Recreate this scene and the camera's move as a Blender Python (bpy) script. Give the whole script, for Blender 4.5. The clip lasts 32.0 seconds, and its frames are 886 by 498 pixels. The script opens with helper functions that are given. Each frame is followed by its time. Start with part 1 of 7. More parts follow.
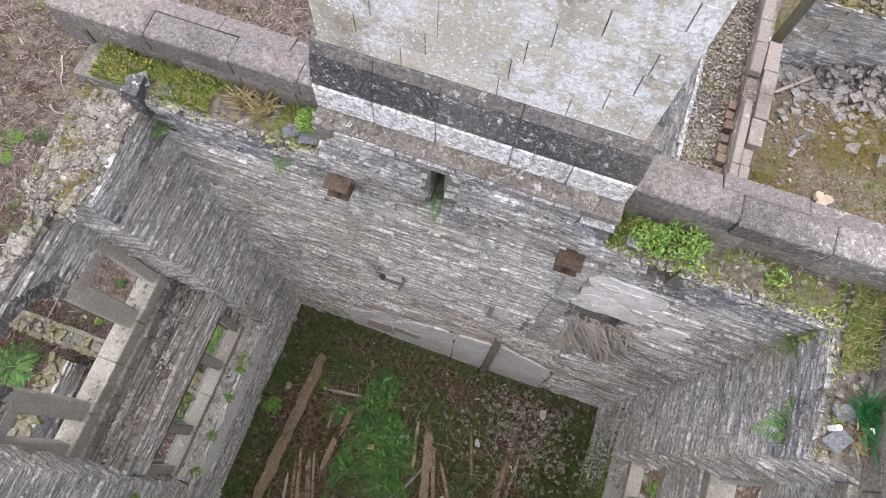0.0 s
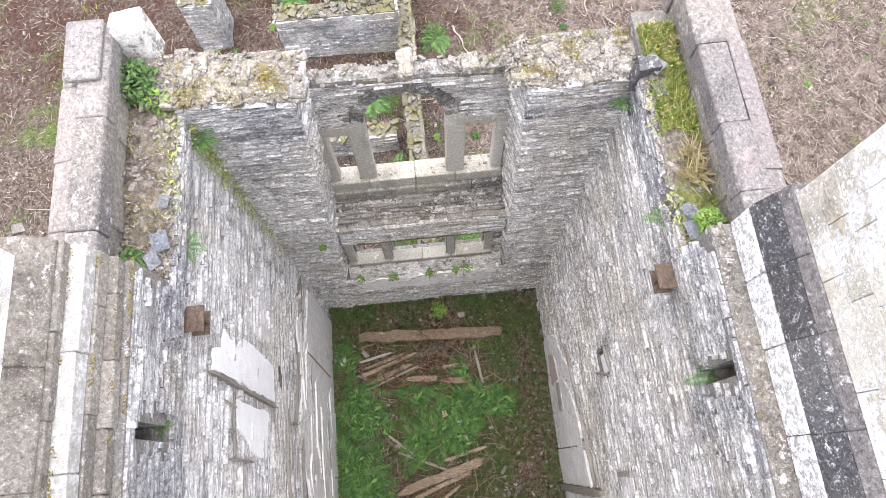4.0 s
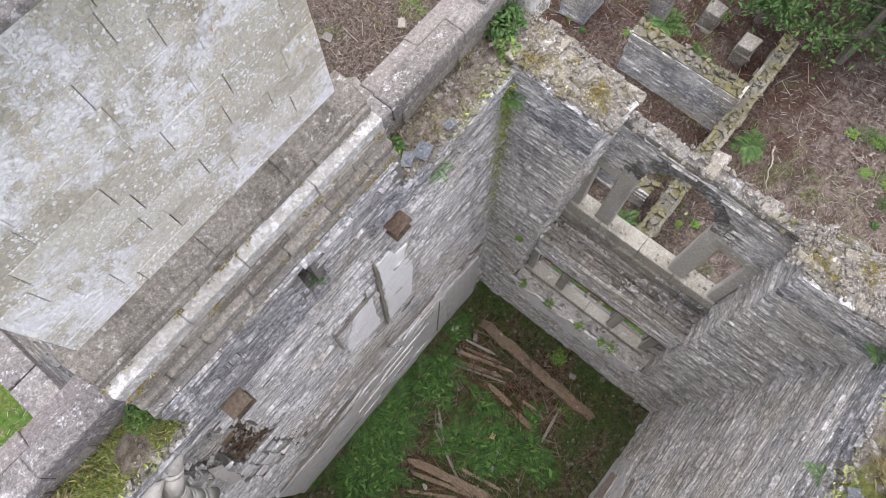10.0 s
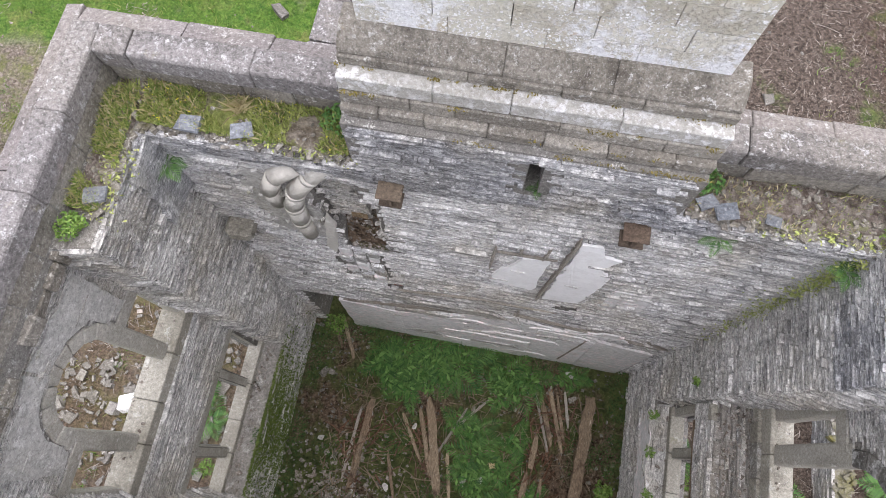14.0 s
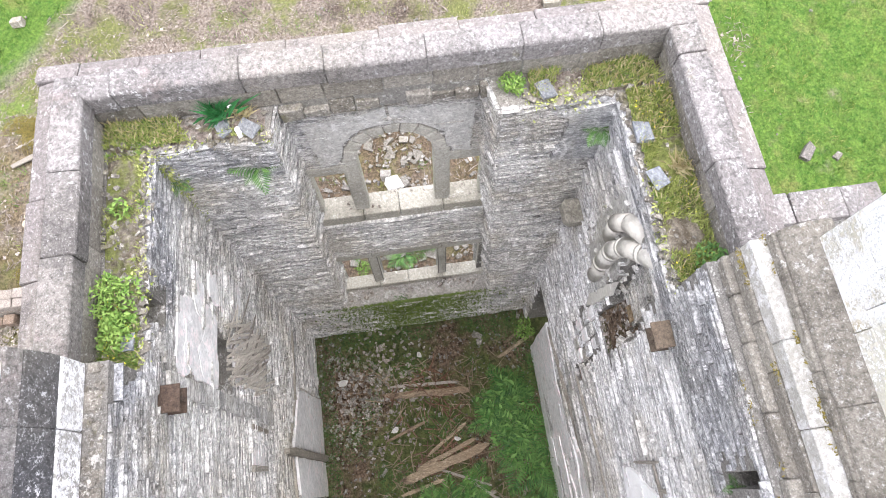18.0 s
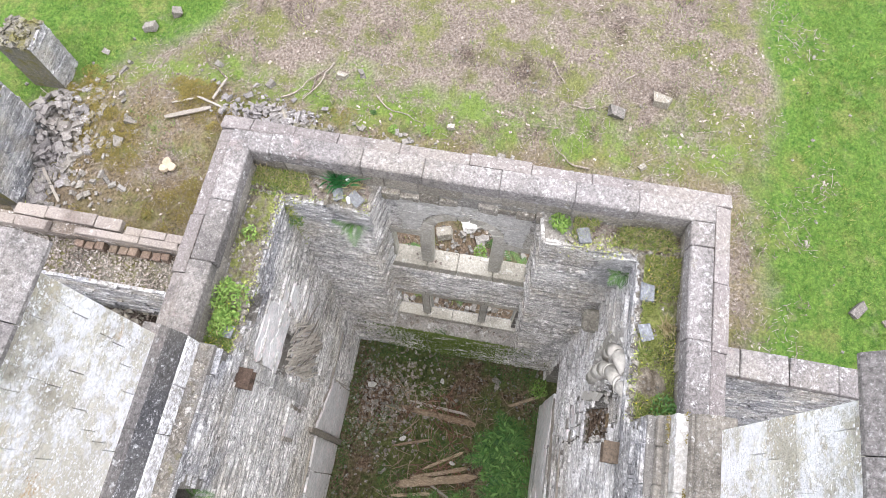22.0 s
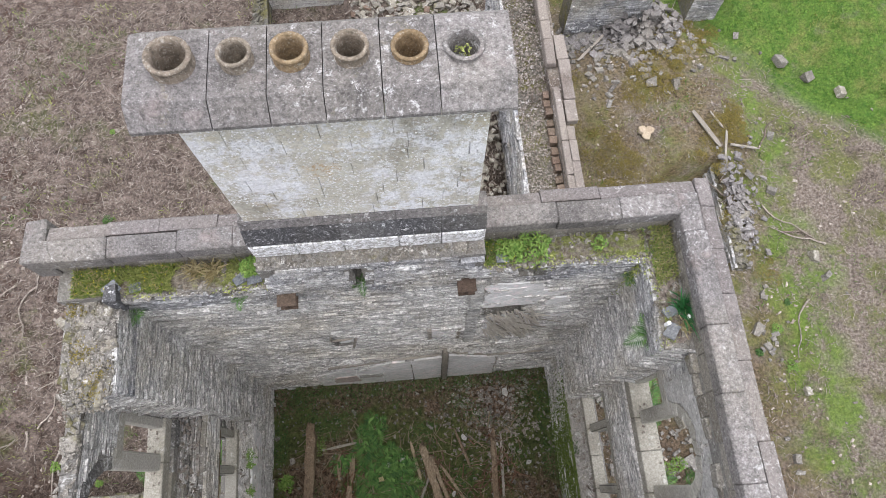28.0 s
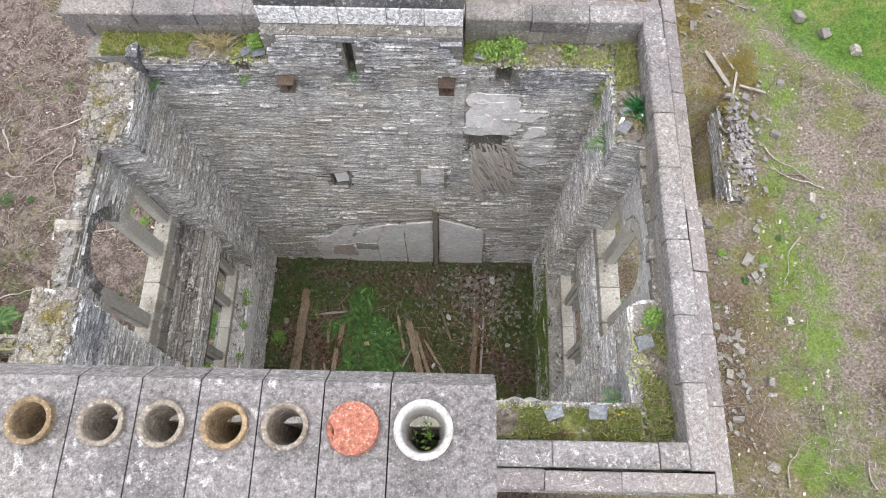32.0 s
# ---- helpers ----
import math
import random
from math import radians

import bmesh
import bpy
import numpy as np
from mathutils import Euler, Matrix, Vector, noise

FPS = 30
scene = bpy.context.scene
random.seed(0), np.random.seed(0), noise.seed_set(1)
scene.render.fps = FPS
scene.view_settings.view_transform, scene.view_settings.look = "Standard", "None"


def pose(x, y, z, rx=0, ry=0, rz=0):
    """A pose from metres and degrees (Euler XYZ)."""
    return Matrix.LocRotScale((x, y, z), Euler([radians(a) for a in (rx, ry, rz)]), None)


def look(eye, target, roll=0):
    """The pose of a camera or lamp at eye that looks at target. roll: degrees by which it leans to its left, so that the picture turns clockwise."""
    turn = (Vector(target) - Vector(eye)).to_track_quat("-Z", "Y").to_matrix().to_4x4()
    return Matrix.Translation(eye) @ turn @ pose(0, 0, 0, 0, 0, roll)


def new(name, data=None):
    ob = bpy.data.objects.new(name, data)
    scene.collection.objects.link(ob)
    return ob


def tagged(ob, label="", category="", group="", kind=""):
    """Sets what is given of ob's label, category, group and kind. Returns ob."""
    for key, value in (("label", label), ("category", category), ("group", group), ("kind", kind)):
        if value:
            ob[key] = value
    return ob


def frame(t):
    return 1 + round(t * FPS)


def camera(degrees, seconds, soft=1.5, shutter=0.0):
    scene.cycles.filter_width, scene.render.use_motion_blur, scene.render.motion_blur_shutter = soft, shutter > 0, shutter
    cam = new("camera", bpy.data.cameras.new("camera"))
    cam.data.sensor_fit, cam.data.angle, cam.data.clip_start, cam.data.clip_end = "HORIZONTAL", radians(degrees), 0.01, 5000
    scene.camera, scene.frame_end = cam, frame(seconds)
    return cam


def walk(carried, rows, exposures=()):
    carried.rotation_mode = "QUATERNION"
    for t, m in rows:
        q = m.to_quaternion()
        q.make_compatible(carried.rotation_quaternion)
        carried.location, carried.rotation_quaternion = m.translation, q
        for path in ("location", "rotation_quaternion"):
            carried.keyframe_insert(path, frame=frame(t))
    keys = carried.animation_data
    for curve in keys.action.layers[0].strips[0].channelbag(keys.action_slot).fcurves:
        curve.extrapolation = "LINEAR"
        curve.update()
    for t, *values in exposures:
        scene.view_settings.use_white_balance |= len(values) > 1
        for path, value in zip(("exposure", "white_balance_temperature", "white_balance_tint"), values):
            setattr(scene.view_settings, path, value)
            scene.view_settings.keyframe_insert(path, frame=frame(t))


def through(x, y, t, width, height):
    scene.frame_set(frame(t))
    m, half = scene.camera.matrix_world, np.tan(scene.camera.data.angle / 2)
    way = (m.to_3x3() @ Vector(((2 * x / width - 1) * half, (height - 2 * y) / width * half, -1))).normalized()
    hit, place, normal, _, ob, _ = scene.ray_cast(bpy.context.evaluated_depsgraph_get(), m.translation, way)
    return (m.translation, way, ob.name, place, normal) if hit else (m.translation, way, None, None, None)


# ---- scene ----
cam = camera(69.2, 32.0, soft=0.55)
PATH = [
    (0, (0.636, 0.181, 13.927), (0.458, 0.795, 12.032), 3.2),
    (0.5, (0.565, 0.052, 14.036), (0.304, 0.628, 12.139), 3.5),
    (1, (0.503, 0.025, 13.952), (0.169, 0.556, 12.053), 2.6),
    (1.5, (0.467, 0.032, 13.924), (0.057, 0.509, 12.025), 1.8),
    (2, (0.425, 0.098, 13.947), (-0.057, 0.503, 12.049), 1.4),
    (2.5, (0.437, 0.145, 14.014), (-0.105, 0.47, 12.116), 0.9),
    (3, (0.455, 0.123, 14.1), (-0.142, 0.356, 12.205), -0.0),
    (3.5, (0.423, 0.166, 14.057), (-0.212, 0.288, 12.165), -1.2),
    (4, (0.403, 0.108, 14.079), (-0.235, 0.154, 12.184), -1.7),
    (4.5, (0.439, 0.016, 14.149), (-0.208, -0.011, 12.257), -2.1),
    (6.5, (0.409, -0.191, 14.311), (-0.166, -0.392, 12.406), -2.6),
    (7, (0.449, -0.098, 14.303), (-0.117, -0.316, 12.397), -2.2),
    (7.5, (0.486, -0.009, 14.274), (-0.076, -0.241, 12.369), -2.0),
    (8, (0.466, -0.005, 14.245), (-0.087, -0.267, 12.341), -2.1),
    (8.5, (0.417, -0.085, 14.256), (-0.12, -0.383, 12.353), -2.1),
    (9, (0.385, -0.192, 14.302), (-0.137, -0.525, 12.4), -2.1),
    (9.5, (0.352, -0.252, 14.342), (-0.147, -0.625, 12.442), -2.2),
    (10, (0.326, -0.257, 14.351), (-0.147, -0.671, 12.452), -2.0),
    (10.5, (0.281, -0.231, 14.313), (-0.153, -0.683, 12.414), -2.0),
    (11, (0.278, -0.184, 14.249), (-0.106, -0.686, 12.352), -1.8),
    (11.5, (0.271, -0.103, 14.182), (-0.026, -0.663, 12.286), -2.0),
    (12, (0.283, -0.016, 14.116), (0.082, -0.611, 12.217), -1.8),
    (12.5, (0.3, 0.117, 14.06), (0.179, -0.501, 12.162), -2.5),
    (13, (0.314, 0.128, 13.983), (0.278, -0.483, 12.079), -2.2),
    (13.5, (0.274, 0.068, 13.878), (0.326, -0.541, 11.974), -2.5),
    (15.5, (-0.031, 0.292, 13.658), (0.376, -0.233, 11.771), -0.2),
    (16, (-0.02, 0.228, 13.681), (0.479, -0.211, 11.795), -0.4),
    (16.5, (-0.024, 0.172, 13.776), (0.572, -0.163, 11.896), -0.0),
    (17, (0.083, 0.128, 13.839), (0.725, -0.11, 11.96), 0.0),
    (17.5, (0.168, 0.093, 13.891), (0.836, -0.068, 12.012), -0.2),
    (18, (0.207, 0.017, 13.989), (0.888, -0.074, 12.111), -0.6),
    (18.5, (0.215, -0.102, 14.058), (0.906, -0.109, 12.181), -0.7),
    (19, (0.235, -0.196, 14.067), (0.928, -0.169, 12.191), -0.8),
    (19.5, (0.277, -0.245, 14.201), (0.97, -0.194, 12.325), -0.6),
    (20, (0.297, -0.273, 14.649), (0.99, -0.2, 12.774), -0.3),
    (20.5, (0.334, -0.322, 15.122), (1.026, -0.232, 13.247), -0.4),
    (21, (0.374, -0.354, 15.569), (1.066, -0.254, 13.696), -0.7),
    (21.5, (0.406, -0.356, 15.937), (1.1, -0.25, 14.065), -0.9),
    (22, (0.445, -0.311, 16.065), (1.135, -0.179, 14.192), -0.6),
    (22.5, (0.515, -0.283, 16.088), (1.148, 0.022, 14.216), -0.2),
    (23, (0.487, -0.417, 16.238), (0.959, 0.1, 14.365), 0.8),
    (23.5, (0.439, -0.494, 16.265), (0.882, 0.057, 14.394), 1.0),
    (24, (0.467, -0.505, 16.281), (0.852, 0.085, 14.409), 1.2),
    (24.5, (0.506, -0.433, 16.317), (0.748, 0.218, 14.441), 1.7),
    (25, (0.572, -0.335, 16.32), (0.786, 0.321, 14.443), 1.5),
    (25.5, (0.591, -0.314, 16.344), (0.779, 0.348, 14.466), 1.6),
    (26, (0.554, -0.168, 16.304), (0.691, 0.5, 14.424), 2.3),
    (26.5, (0.567, -0.1, 16.275), (0.653, 0.575, 14.394), 2.1),
    (28.5, (0.72, -0.031, 16.291), (0.786, 0.645, 14.41), 1.1),
    (29, (0.749, -0.106, 16.306), (0.796, 0.572, 14.425), 1.1),
    (29.5, (0.783, -0.187, 16.266), (0.823, 0.493, 14.386), 0.9),
    (30, (0.856, -0.541, 16.206), (0.883, 0.14, 14.326), 1.0),
    (30.5, (0.985, -1.096, 16.17), (0.991, -0.408, 14.292), 0.6),
    (31, (1.079, -1.739, 16.148), (1.076, -1.047, 14.272), 0.5),
    (31.5, (1.162, -2.453, 16.135), (1.152, -1.758, 14.259), 0.5),
    (32, (1.325, -3.186, 16.123), (1.312, -2.491, 14.248), 0.3),
]
EXPOSURES = [(t, stops, 6500, 13.5 if t < 15 else 11.5 if t < 22.5 else 10) for t, stops in ((0, 1.25), (1, 1.42), (2, 1.6), (3, 1.8), (4, 2.0), (7, 1.68), (8, 1.58), (9, 1.45), (10, 1.22), (11, 1.05), (12, 0.98), (13, 1.07), (16, 1.66), (17, 1.8), (19, 2.0), (22, 1.70), (23, 1.45), (24, 1.27), (25, 1.15), (26, 1.1), (30, 1.05), (32, 1.35))]
walk(cam, [(t, look(eye, target, roll)) for t, eye, target, roll in PATH], EXPOSURES)

# ---- world and light ----
world = bpy.data.worlds.new("overcast_sky")
scene.world = world
world.use_nodes = True
wn = world.node_tree
bg = wn.nodes["Background"]
sky = wn.nodes.new("ShaderNodeTexSky")
sky.sky_type = "NISHITA"
sky.sun_disc = False
sky.sun_elevation = radians(82)
sky.sun_rotation = radians(197)
sky.dust_density = 4.0
sky.air_density = 1.0
sky.ozone_density = 0.6
haze = wn.nodes.new("ShaderNodeMixRGB")
haze.inputs[0].default_value = 0.8
haze.inputs[2].default_value = (8.3, 8.4, 9.2, 1)
wn.links.new(sky.outputs[0], haze.inputs[1])
wn.links.new(haze.outputs[0], bg.inputs[0])
bg.inputs[1].default_value = 0.10
sun = new("sun", bpy.data.lights.new("sun", "SUN"))
sun.data.energy = 1.5
sun.data.angle = radians(70)
sun.data.color = (1.0, 0.975, 0.965)
sun.matrix_world = look((0, 0, 40), (1.0, 1.6, 0))
rnd = random.Random(7)


# ---- materials ----
def material(name, rough=0.9, metal=0.0):
    m = bpy.data.materials.new(name)
    m.use_nodes = True
    p = m.node_tree.nodes["Principled BSDF"]
    p.inputs["Roughness"].default_value = rough
    p.inputs["Metallic"].default_value = metal
    p.inputs["Specular IOR Level"].default_value = 0.25
    return m, m.node_tree, p


def n_noise(nt, scale, detail=5, rough=0.6, stretch=None, seed=0.0):
    geo = nt.nodes.new("ShaderNodeNewGeometry")
    mp = nt.nodes.new("ShaderNodeMapping")
    mp.inputs["Scale"].default_value = stretch or (1, 1, 1)
    mp.inputs["Location"].default_value = (seed, seed * 1.7, seed * 0.6)
    nt.links.new(geo.outputs["Position"], mp.inputs["Vector"])
    t = nt.nodes.new("ShaderNodeTexNoise")
    t.inputs["Scale"].default_value = scale
    t.inputs["Detail"].default_value = detail
    t.inputs["Roughness"].default_value = rough
    nt.links.new(mp.outputs[0], t.inputs["Vector"])
    return t.outputs["Fac"]


def n_ramp(nt, src, lo, hi):
    r = nt.nodes.new("ShaderNodeMapRange")
    r.inputs["From Min"].default_value = lo
    r.inputs["From Max"].default_value = hi
    nt.links.new(src, r.inputs["Value"])
    return r.outputs[0]


def n_mottle(nt, c, much, scale, stretch=None, seed=77.0):
    """Fine uneven lightness, from a few centimetres down to the grain."""
    r = nt.nodes.new("ShaderNodeMapRange")
    for k, v in (("From Min", 0.37), ("From Max", 0.63), ("To Min", 1 - much), ("To Max", 1 + much)):
        r.inputs[k].default_value = v
    nt.links.new(n_noise(nt, scale, 12, 0.82, stretch, seed), r.inputs["Value"])
    return n_mix(nt, 1.0, c, r.outputs[0], "MULTIPLY")


def n_mix(nt, fac, a, b, mode="MIX"):
    m = nt.nodes.new("ShaderNodeMix")
    m.data_type = "RGBA"
    m.blend_type = mode
    for sock, v in ((m.inputs["Factor"], fac), (m.inputs["A"], a), (m.inputs["B"], b)):
        if isinstance(v, (int, float)):
            sock.default_value = v
        elif isinstance(v, tuple):
            sock.default_value = (*v, 1)
        else:
            nt.links.new(v, sock)
    return m.outputs["Result"]


def n_math(nt, op, a, b=0.0):
    m = nt.nodes.new("ShaderNodeMath")
    m.operation = op
    m.use_clamp = op == "MULTIPLY"
    for sock, v in ((m.inputs[0], a), (m.inputs[1], b)):
        if isinstance(v, (int, float)):
            sock.default_value = v
        else:
            nt.links.new(v, sock)
    return m.outputs[0]


def n_random(nt):
    """One value for each loose piece, in joined meshes and in single objects alike."""
    g = nt.nodes.new("ShaderNodeNewGeometry")
    o = nt.nodes.new("ShaderNodeObjectInfo")
    return n_math(nt, "FRACT", n_math(nt, "ADD", g.outputs["Random Per Island"], o.outputs["Random"]))


def n_bump(nt, p, src, strength, dist):
    b = nt.nodes.new("ShaderNodeBump")
    b.inputs["Strength"].default_value = strength
    b.inputs["Distance"].default_value = dist
    nt.links.new(src, b.inputs["Height"])
    nt.links.new(b.outputs[0], p.inputs["Normal"])


def stone(name, dark, light, lichen=(0.62, 0.61, 0.58), cover=0.56, stain=(0.045, 0.045, 0.045), stain_at=0.62,
          moss=None, moss_at=0.66, rust=None, grain=30.0, layer=None, rough=0.92, big=0.9, speck=0.5, slit=0.0, crust=6.5, tint_by=0.35, patch=(0.34, 0.6), mott=0.45, dim=None, grit=0.55):
    """Weathered stone: a tone for each piece, pale lichen crusts, dark weather stains and, where asked for, moss."""
    m, nt, p = material(name, rough)
    c = n_mix(nt, n_random(nt), dark, light)
    fine = n_noise(nt, grain, 6, 0.7, layer)
    c = n_mix(nt, n_math(nt, "MULTIPLY", n_ramp(nt, fine, 0.35, 0.75), grit), c, tuple(v * 0.5 for v in dark))
    tint = n_noise(nt, 0.6, 3, 0.5, None, 9.0)
    c = n_mix(nt, n_math(nt, "MULTIPLY", n_ramp(nt, tint, 0.45, 0.75), tint_by), c, (0.30, 0.27, 0.20))
    st = n_noise(nt, big, 6, 0.62, (1, 1, 0.45), 3.0)
    c = n_mix(nt, n_math(nt, "MULTIPLY", n_ramp(nt, st, stain_at, stain_at + 0.14), 0.8), c, stain)
    li = n_math(nt, "MULTIPLY", n_ramp(nt, n_noise(nt, crust, 10, 0.78, None, 1.0), cover, cover + 0.045),
                n_ramp(nt, n_noise(nt, 0.7, 6, 0.66, None, 5.0), *patch))
    c = n_mix(nt, n_math(nt, "MULTIPLY", li, 0.92), c, lichen)
    if slit:
        wash = n_noise(nt, 1.1, 8, 0.7, (1, 1, 1.6), 27.0)
        c = n_mix(nt, n_math(nt, "MULTIPLY", n_ramp(nt, wash, 0.47, 0.6), 0.62), c, (0.64, 0.63, 0.61))
        drip = n_noise(nt, 3.2, 6, 0.68, (1, 1, 0.16), 51.0)
        c = n_mix(nt, n_math(nt, "MULTIPLY", n_ramp(nt, drip, 0.55, 0.68), 0.45), c, (0.15, 0.147, 0.14))
        bands = n_noise(nt, 1.3, 9, 0.72, (1, 1, 5.5), 39.0)
        c = n_mix(nt, n_math(nt, "MULTIPLY", n_ramp(nt, bands, 0.52, 0.62), 0.6), c, (0.13, 0.13, 0.135))
        ochre = n_noise(nt, 0.8, 5, 0.6, None, 33.0)
        c = n_mix(nt, n_math(nt, "MULTIPLY", n_ramp(nt, ochre, 0.48, 0.64), 0.5), c, (0.37, 0.33, 0.255))
        for seed, lo, hi, to, much in ((17.0, 0.55, 0.62, (0.07, 0.068, 0.066), slit), (61.0, 0.56, 0.64, (0.70, 0.69, 0.675), 0.45), (73.0, 0.57, 0.62, (0.05, 0.05, 0.05), slit)):
            sl = n_noise(nt, 5.0 if seed < 70 else 11.0, 8, 0.74, (1, 1, 9), seed)
            c = n_mix(nt, n_math(nt, "MULTIPLY", n_ramp(nt, sl, lo, hi), much), c, to)
    sp = n_noise(nt, grain * 1.6, 4, 0.7, layer, 31.0)
    c = n_mix(nt, n_math(nt, "MULTIPLY", n_ramp(nt, sp, 0.56, 0.66), speck), c, lichen)
    c = n_mix(nt, n_math(nt, "MULTIPLY", n_ramp(nt, sp, 0.44, 0.34), speck if dim is None else dim), c, tuple(v * 0.35 for v in dark))
    if rust:
        c = n_mix(nt, n_math(nt, "MULTIPLY", n_ramp(nt, n_noise(nt, 2.2, 5, 0.6, None, 14.0), 0.6, 0.72), 0.6), c, rust)
    if moss:
        ms = n_ramp(nt, n_noise(nt, 2.4, 9, 0.75, None, 21.0), moss_at - 0.04, moss_at + 0.14)
        c = n_mix(nt, n_math(nt, "MULTIPLY", ms, 0.85), c, moss)
    if mott:
        c = n_mottle(nt, c, mott, grain * 0.55, layer)
    nt.links.new(c, p.inputs["Base Color"])
    n_bump(nt, p, n_math(nt, "ADD", fine, n_noise(nt, grain * 0.4, 8, 0.75, layer, 19.0)), 0.9, 0.02)
    return m


SLATE = stone("slate_rubble", (0.45, 0.44, 0.42), (0.54, 0.527, 0.505), (0.76, 0.75, 0.735), 0.50, stain=(0.19, 0.187, 0.185), stain_at=0.60,
              moss=(0.10, 0.11, 0.045), moss_at=0.69, grain=30.0, layer=(1, 1, 3.5), slit=0.62, speck=0.6, mott=0.62)
TOPSLATE = stone("blue_weathered_slate", (0.20, 0.205, 0.22), (0.335, 0.34, 0.355), (0.74, 0.74, 0.74), 0.53, stain=(0.07, 0.072, 0.08), stain_at=0.56,
                 moss=(0.10, 0.11, 0.04), moss_at=0.66, grain=30.0, layer=(1, 1, 3.5), slit=0.65, speck=0.65, mott=0.6)
# the south wall's slate, a lighter tone of the same rubble
PALESLATE = stone("pale_slate", (0.53, 0.525, 0.525), (0.62, 0.615, 0.61), (0.78, 0.775, 0.775), 0.49, stain=(0.21, 0.21, 0.215), stain_at=0.61,
                    moss=(0.10, 0.11, 0.045), moss_at=0.71, grain=30.0, layer=(1, 1, 3.5), slit=0.55, speck=0.6, mott=0.5)
MORTAR = stone("lime_mortar", (0.19, 0.18, 0.165), (0.25, 0.24, 0.225), cover=0.56, grain=60.0)


def ashlar(name):
    """Tan and grey blocks under a blue-white lichen crust that breaks up into round dots, with brown damp stains."""
    m, nt, p = material(name, 0.93)
    c = n_mix(nt, n_random(nt), (0.43, 0.40, 0.33), (0.60, 0.575, 0.505))
    c = n_mix(nt, n_math(nt, "MULTIPLY", n_ramp(nt, n_noise(nt, 1.9, 7, 0.7, None, 14.0), 0.53, 0.66), 0.7), c, (0.52, 0.44, 0.30))
    c = n_mix(nt, n_math(nt, "MULTIPLY", n_ramp(nt, n_noise(nt, 1.1, 7, 0.68, (1, 1, 0.6), 3.0), 0.56, 0.68), 0.75), c, (0.24, 0.215, 0.175))
    where = n_noise(nt, 1.3, 8, 0.7, None, 5.0)
    film = n_ramp(nt, n_noise(nt, 5.0, 12, 0.8, None, 1.0), 0.44, 0.50)
    c = n_mix(nt, n_math(nt, "MULTIPLY", n_math(nt, "MULTIPLY", film, n_ramp(nt, where, 0.46, 0.53)), 0.78), c, (0.84, 0.85, 0.90))
    crumbs = n_ramp(nt, n_noise(nt, 34.0, 9, 0.78, None, 31.0), 0.52, 0.555)
    c = n_mix(nt, n_math(nt, "MULTIPLY", n_math(nt, "MULTIPLY", crumbs, n_ramp(nt, n_noise(nt, 2.3, 6, 0.7, None, 6.0), 0.40, 0.50)), 0.95), c, (0.93, 0.93, 0.94))
    geo = nt.nodes.new("ShaderNodeNewGeometry")
    for scale, size in ((17.0, 0.30), (9.0, 0.24)):
        dots = nt.nodes.new("ShaderNodeTexVoronoi")
        dots.inputs["Scale"].default_value = scale
        nt.links.new(geo.outputs["Position"], dots.inputs["Vector"])
        edge = n_math(nt, "ADD", dots.outputs["Distance"], n_math(nt, "MULTIPLY", n_noise(nt, 60.0, 5, 0.7, None, scale), 0.25))
        dot = n_math(nt, "MULTIPLY", n_ramp(nt, edge, size + 0.03, size), n_ramp(nt, n_noise(nt, 3.1, 5, 0.65, None, scale + 3), 0.44, 0.52))
        c = n_mix(nt, n_math(nt, "MULTIPLY", dot, 0.95), c, (0.92, 0.92, 0.93))
    orange = n_math(nt, "MULTIPLY", n_ramp(nt, n_noise(nt, 1.4, 4, 0.6, None, 64.0), 0.64, 0.70), n_ramp(nt, n_noise(nt, 30.0, 8, 0.75, None, 65.0), 0.47, 0.55))
    c = n_mix(nt, n_math(nt, "MULTIPLY", orange, 0.8), c, (0.42, 0.25, 0.07))
    c = n_mottle(nt, c, 0.16, 26.0)
    nt.links.new(c, p.inputs["Base Color"])
    n_bump(nt, p, n_math(nt, "ADD", crumbs, n_noise(nt, 40.0, 8, 0.75, None, 19.0)), 0.8, 0.01)
    return m


ASHLAR = ashlar("lichened_ashlar")
LIMEJOINT = stone("pale_lime_joint", (0.55, 0.54, 0.51), (0.66, 0.65, 0.62), (0.8, 0.8, 0.8), 0.5, grain=60.0, grit=0.25)
ARCHSTONE = stone("dark_arch_stone", (0.10, 0.097, 0.092), (0.23, 0.22, 0.205), (0.6, 0.6, 0.59), 0.53, grain=26.0, speck=0.5)
BLUESLATE = stone("blue_slate", (0.13, 0.145, 0.17), (0.24, 0.255, 0.28), (0.4, 0.4, 0.4), 0.62, grain=30.0)
BANDSTONE = stone("white_band_stone", (0.36, 0.35, 0.33), (0.52, 0.51, 0.49), (0.86, 0.86, 0.88), 0.47, stain=(0.11, 0.105, 0.10), stain_at=0.55, big=2.2, grain=46.0, crust=15.0, patch=(0.40, 0.55), mott=0.4)
PALEBAND = stone("pale_band_stone", (0.41, 0.395, 0.36), (0.52, 0.505, 0.47), (0.72, 0.72, 0.73), 0.50, stain=(0.2, 0.185, 0.155), stain_at=0.61, grain=46.0, crust=13.0, patch=(0.44, 0.62), mott=0.22, dim=0.2)
SOOT = stone("sooty_stone", (0.055, 0.055, 0.06), (0.11, 0.11, 0.115), (0.62, 0.62, 0.64), 0.56, grain=34.0, speck=0.35, crust=14.0, patch=(0.46, 0.60))
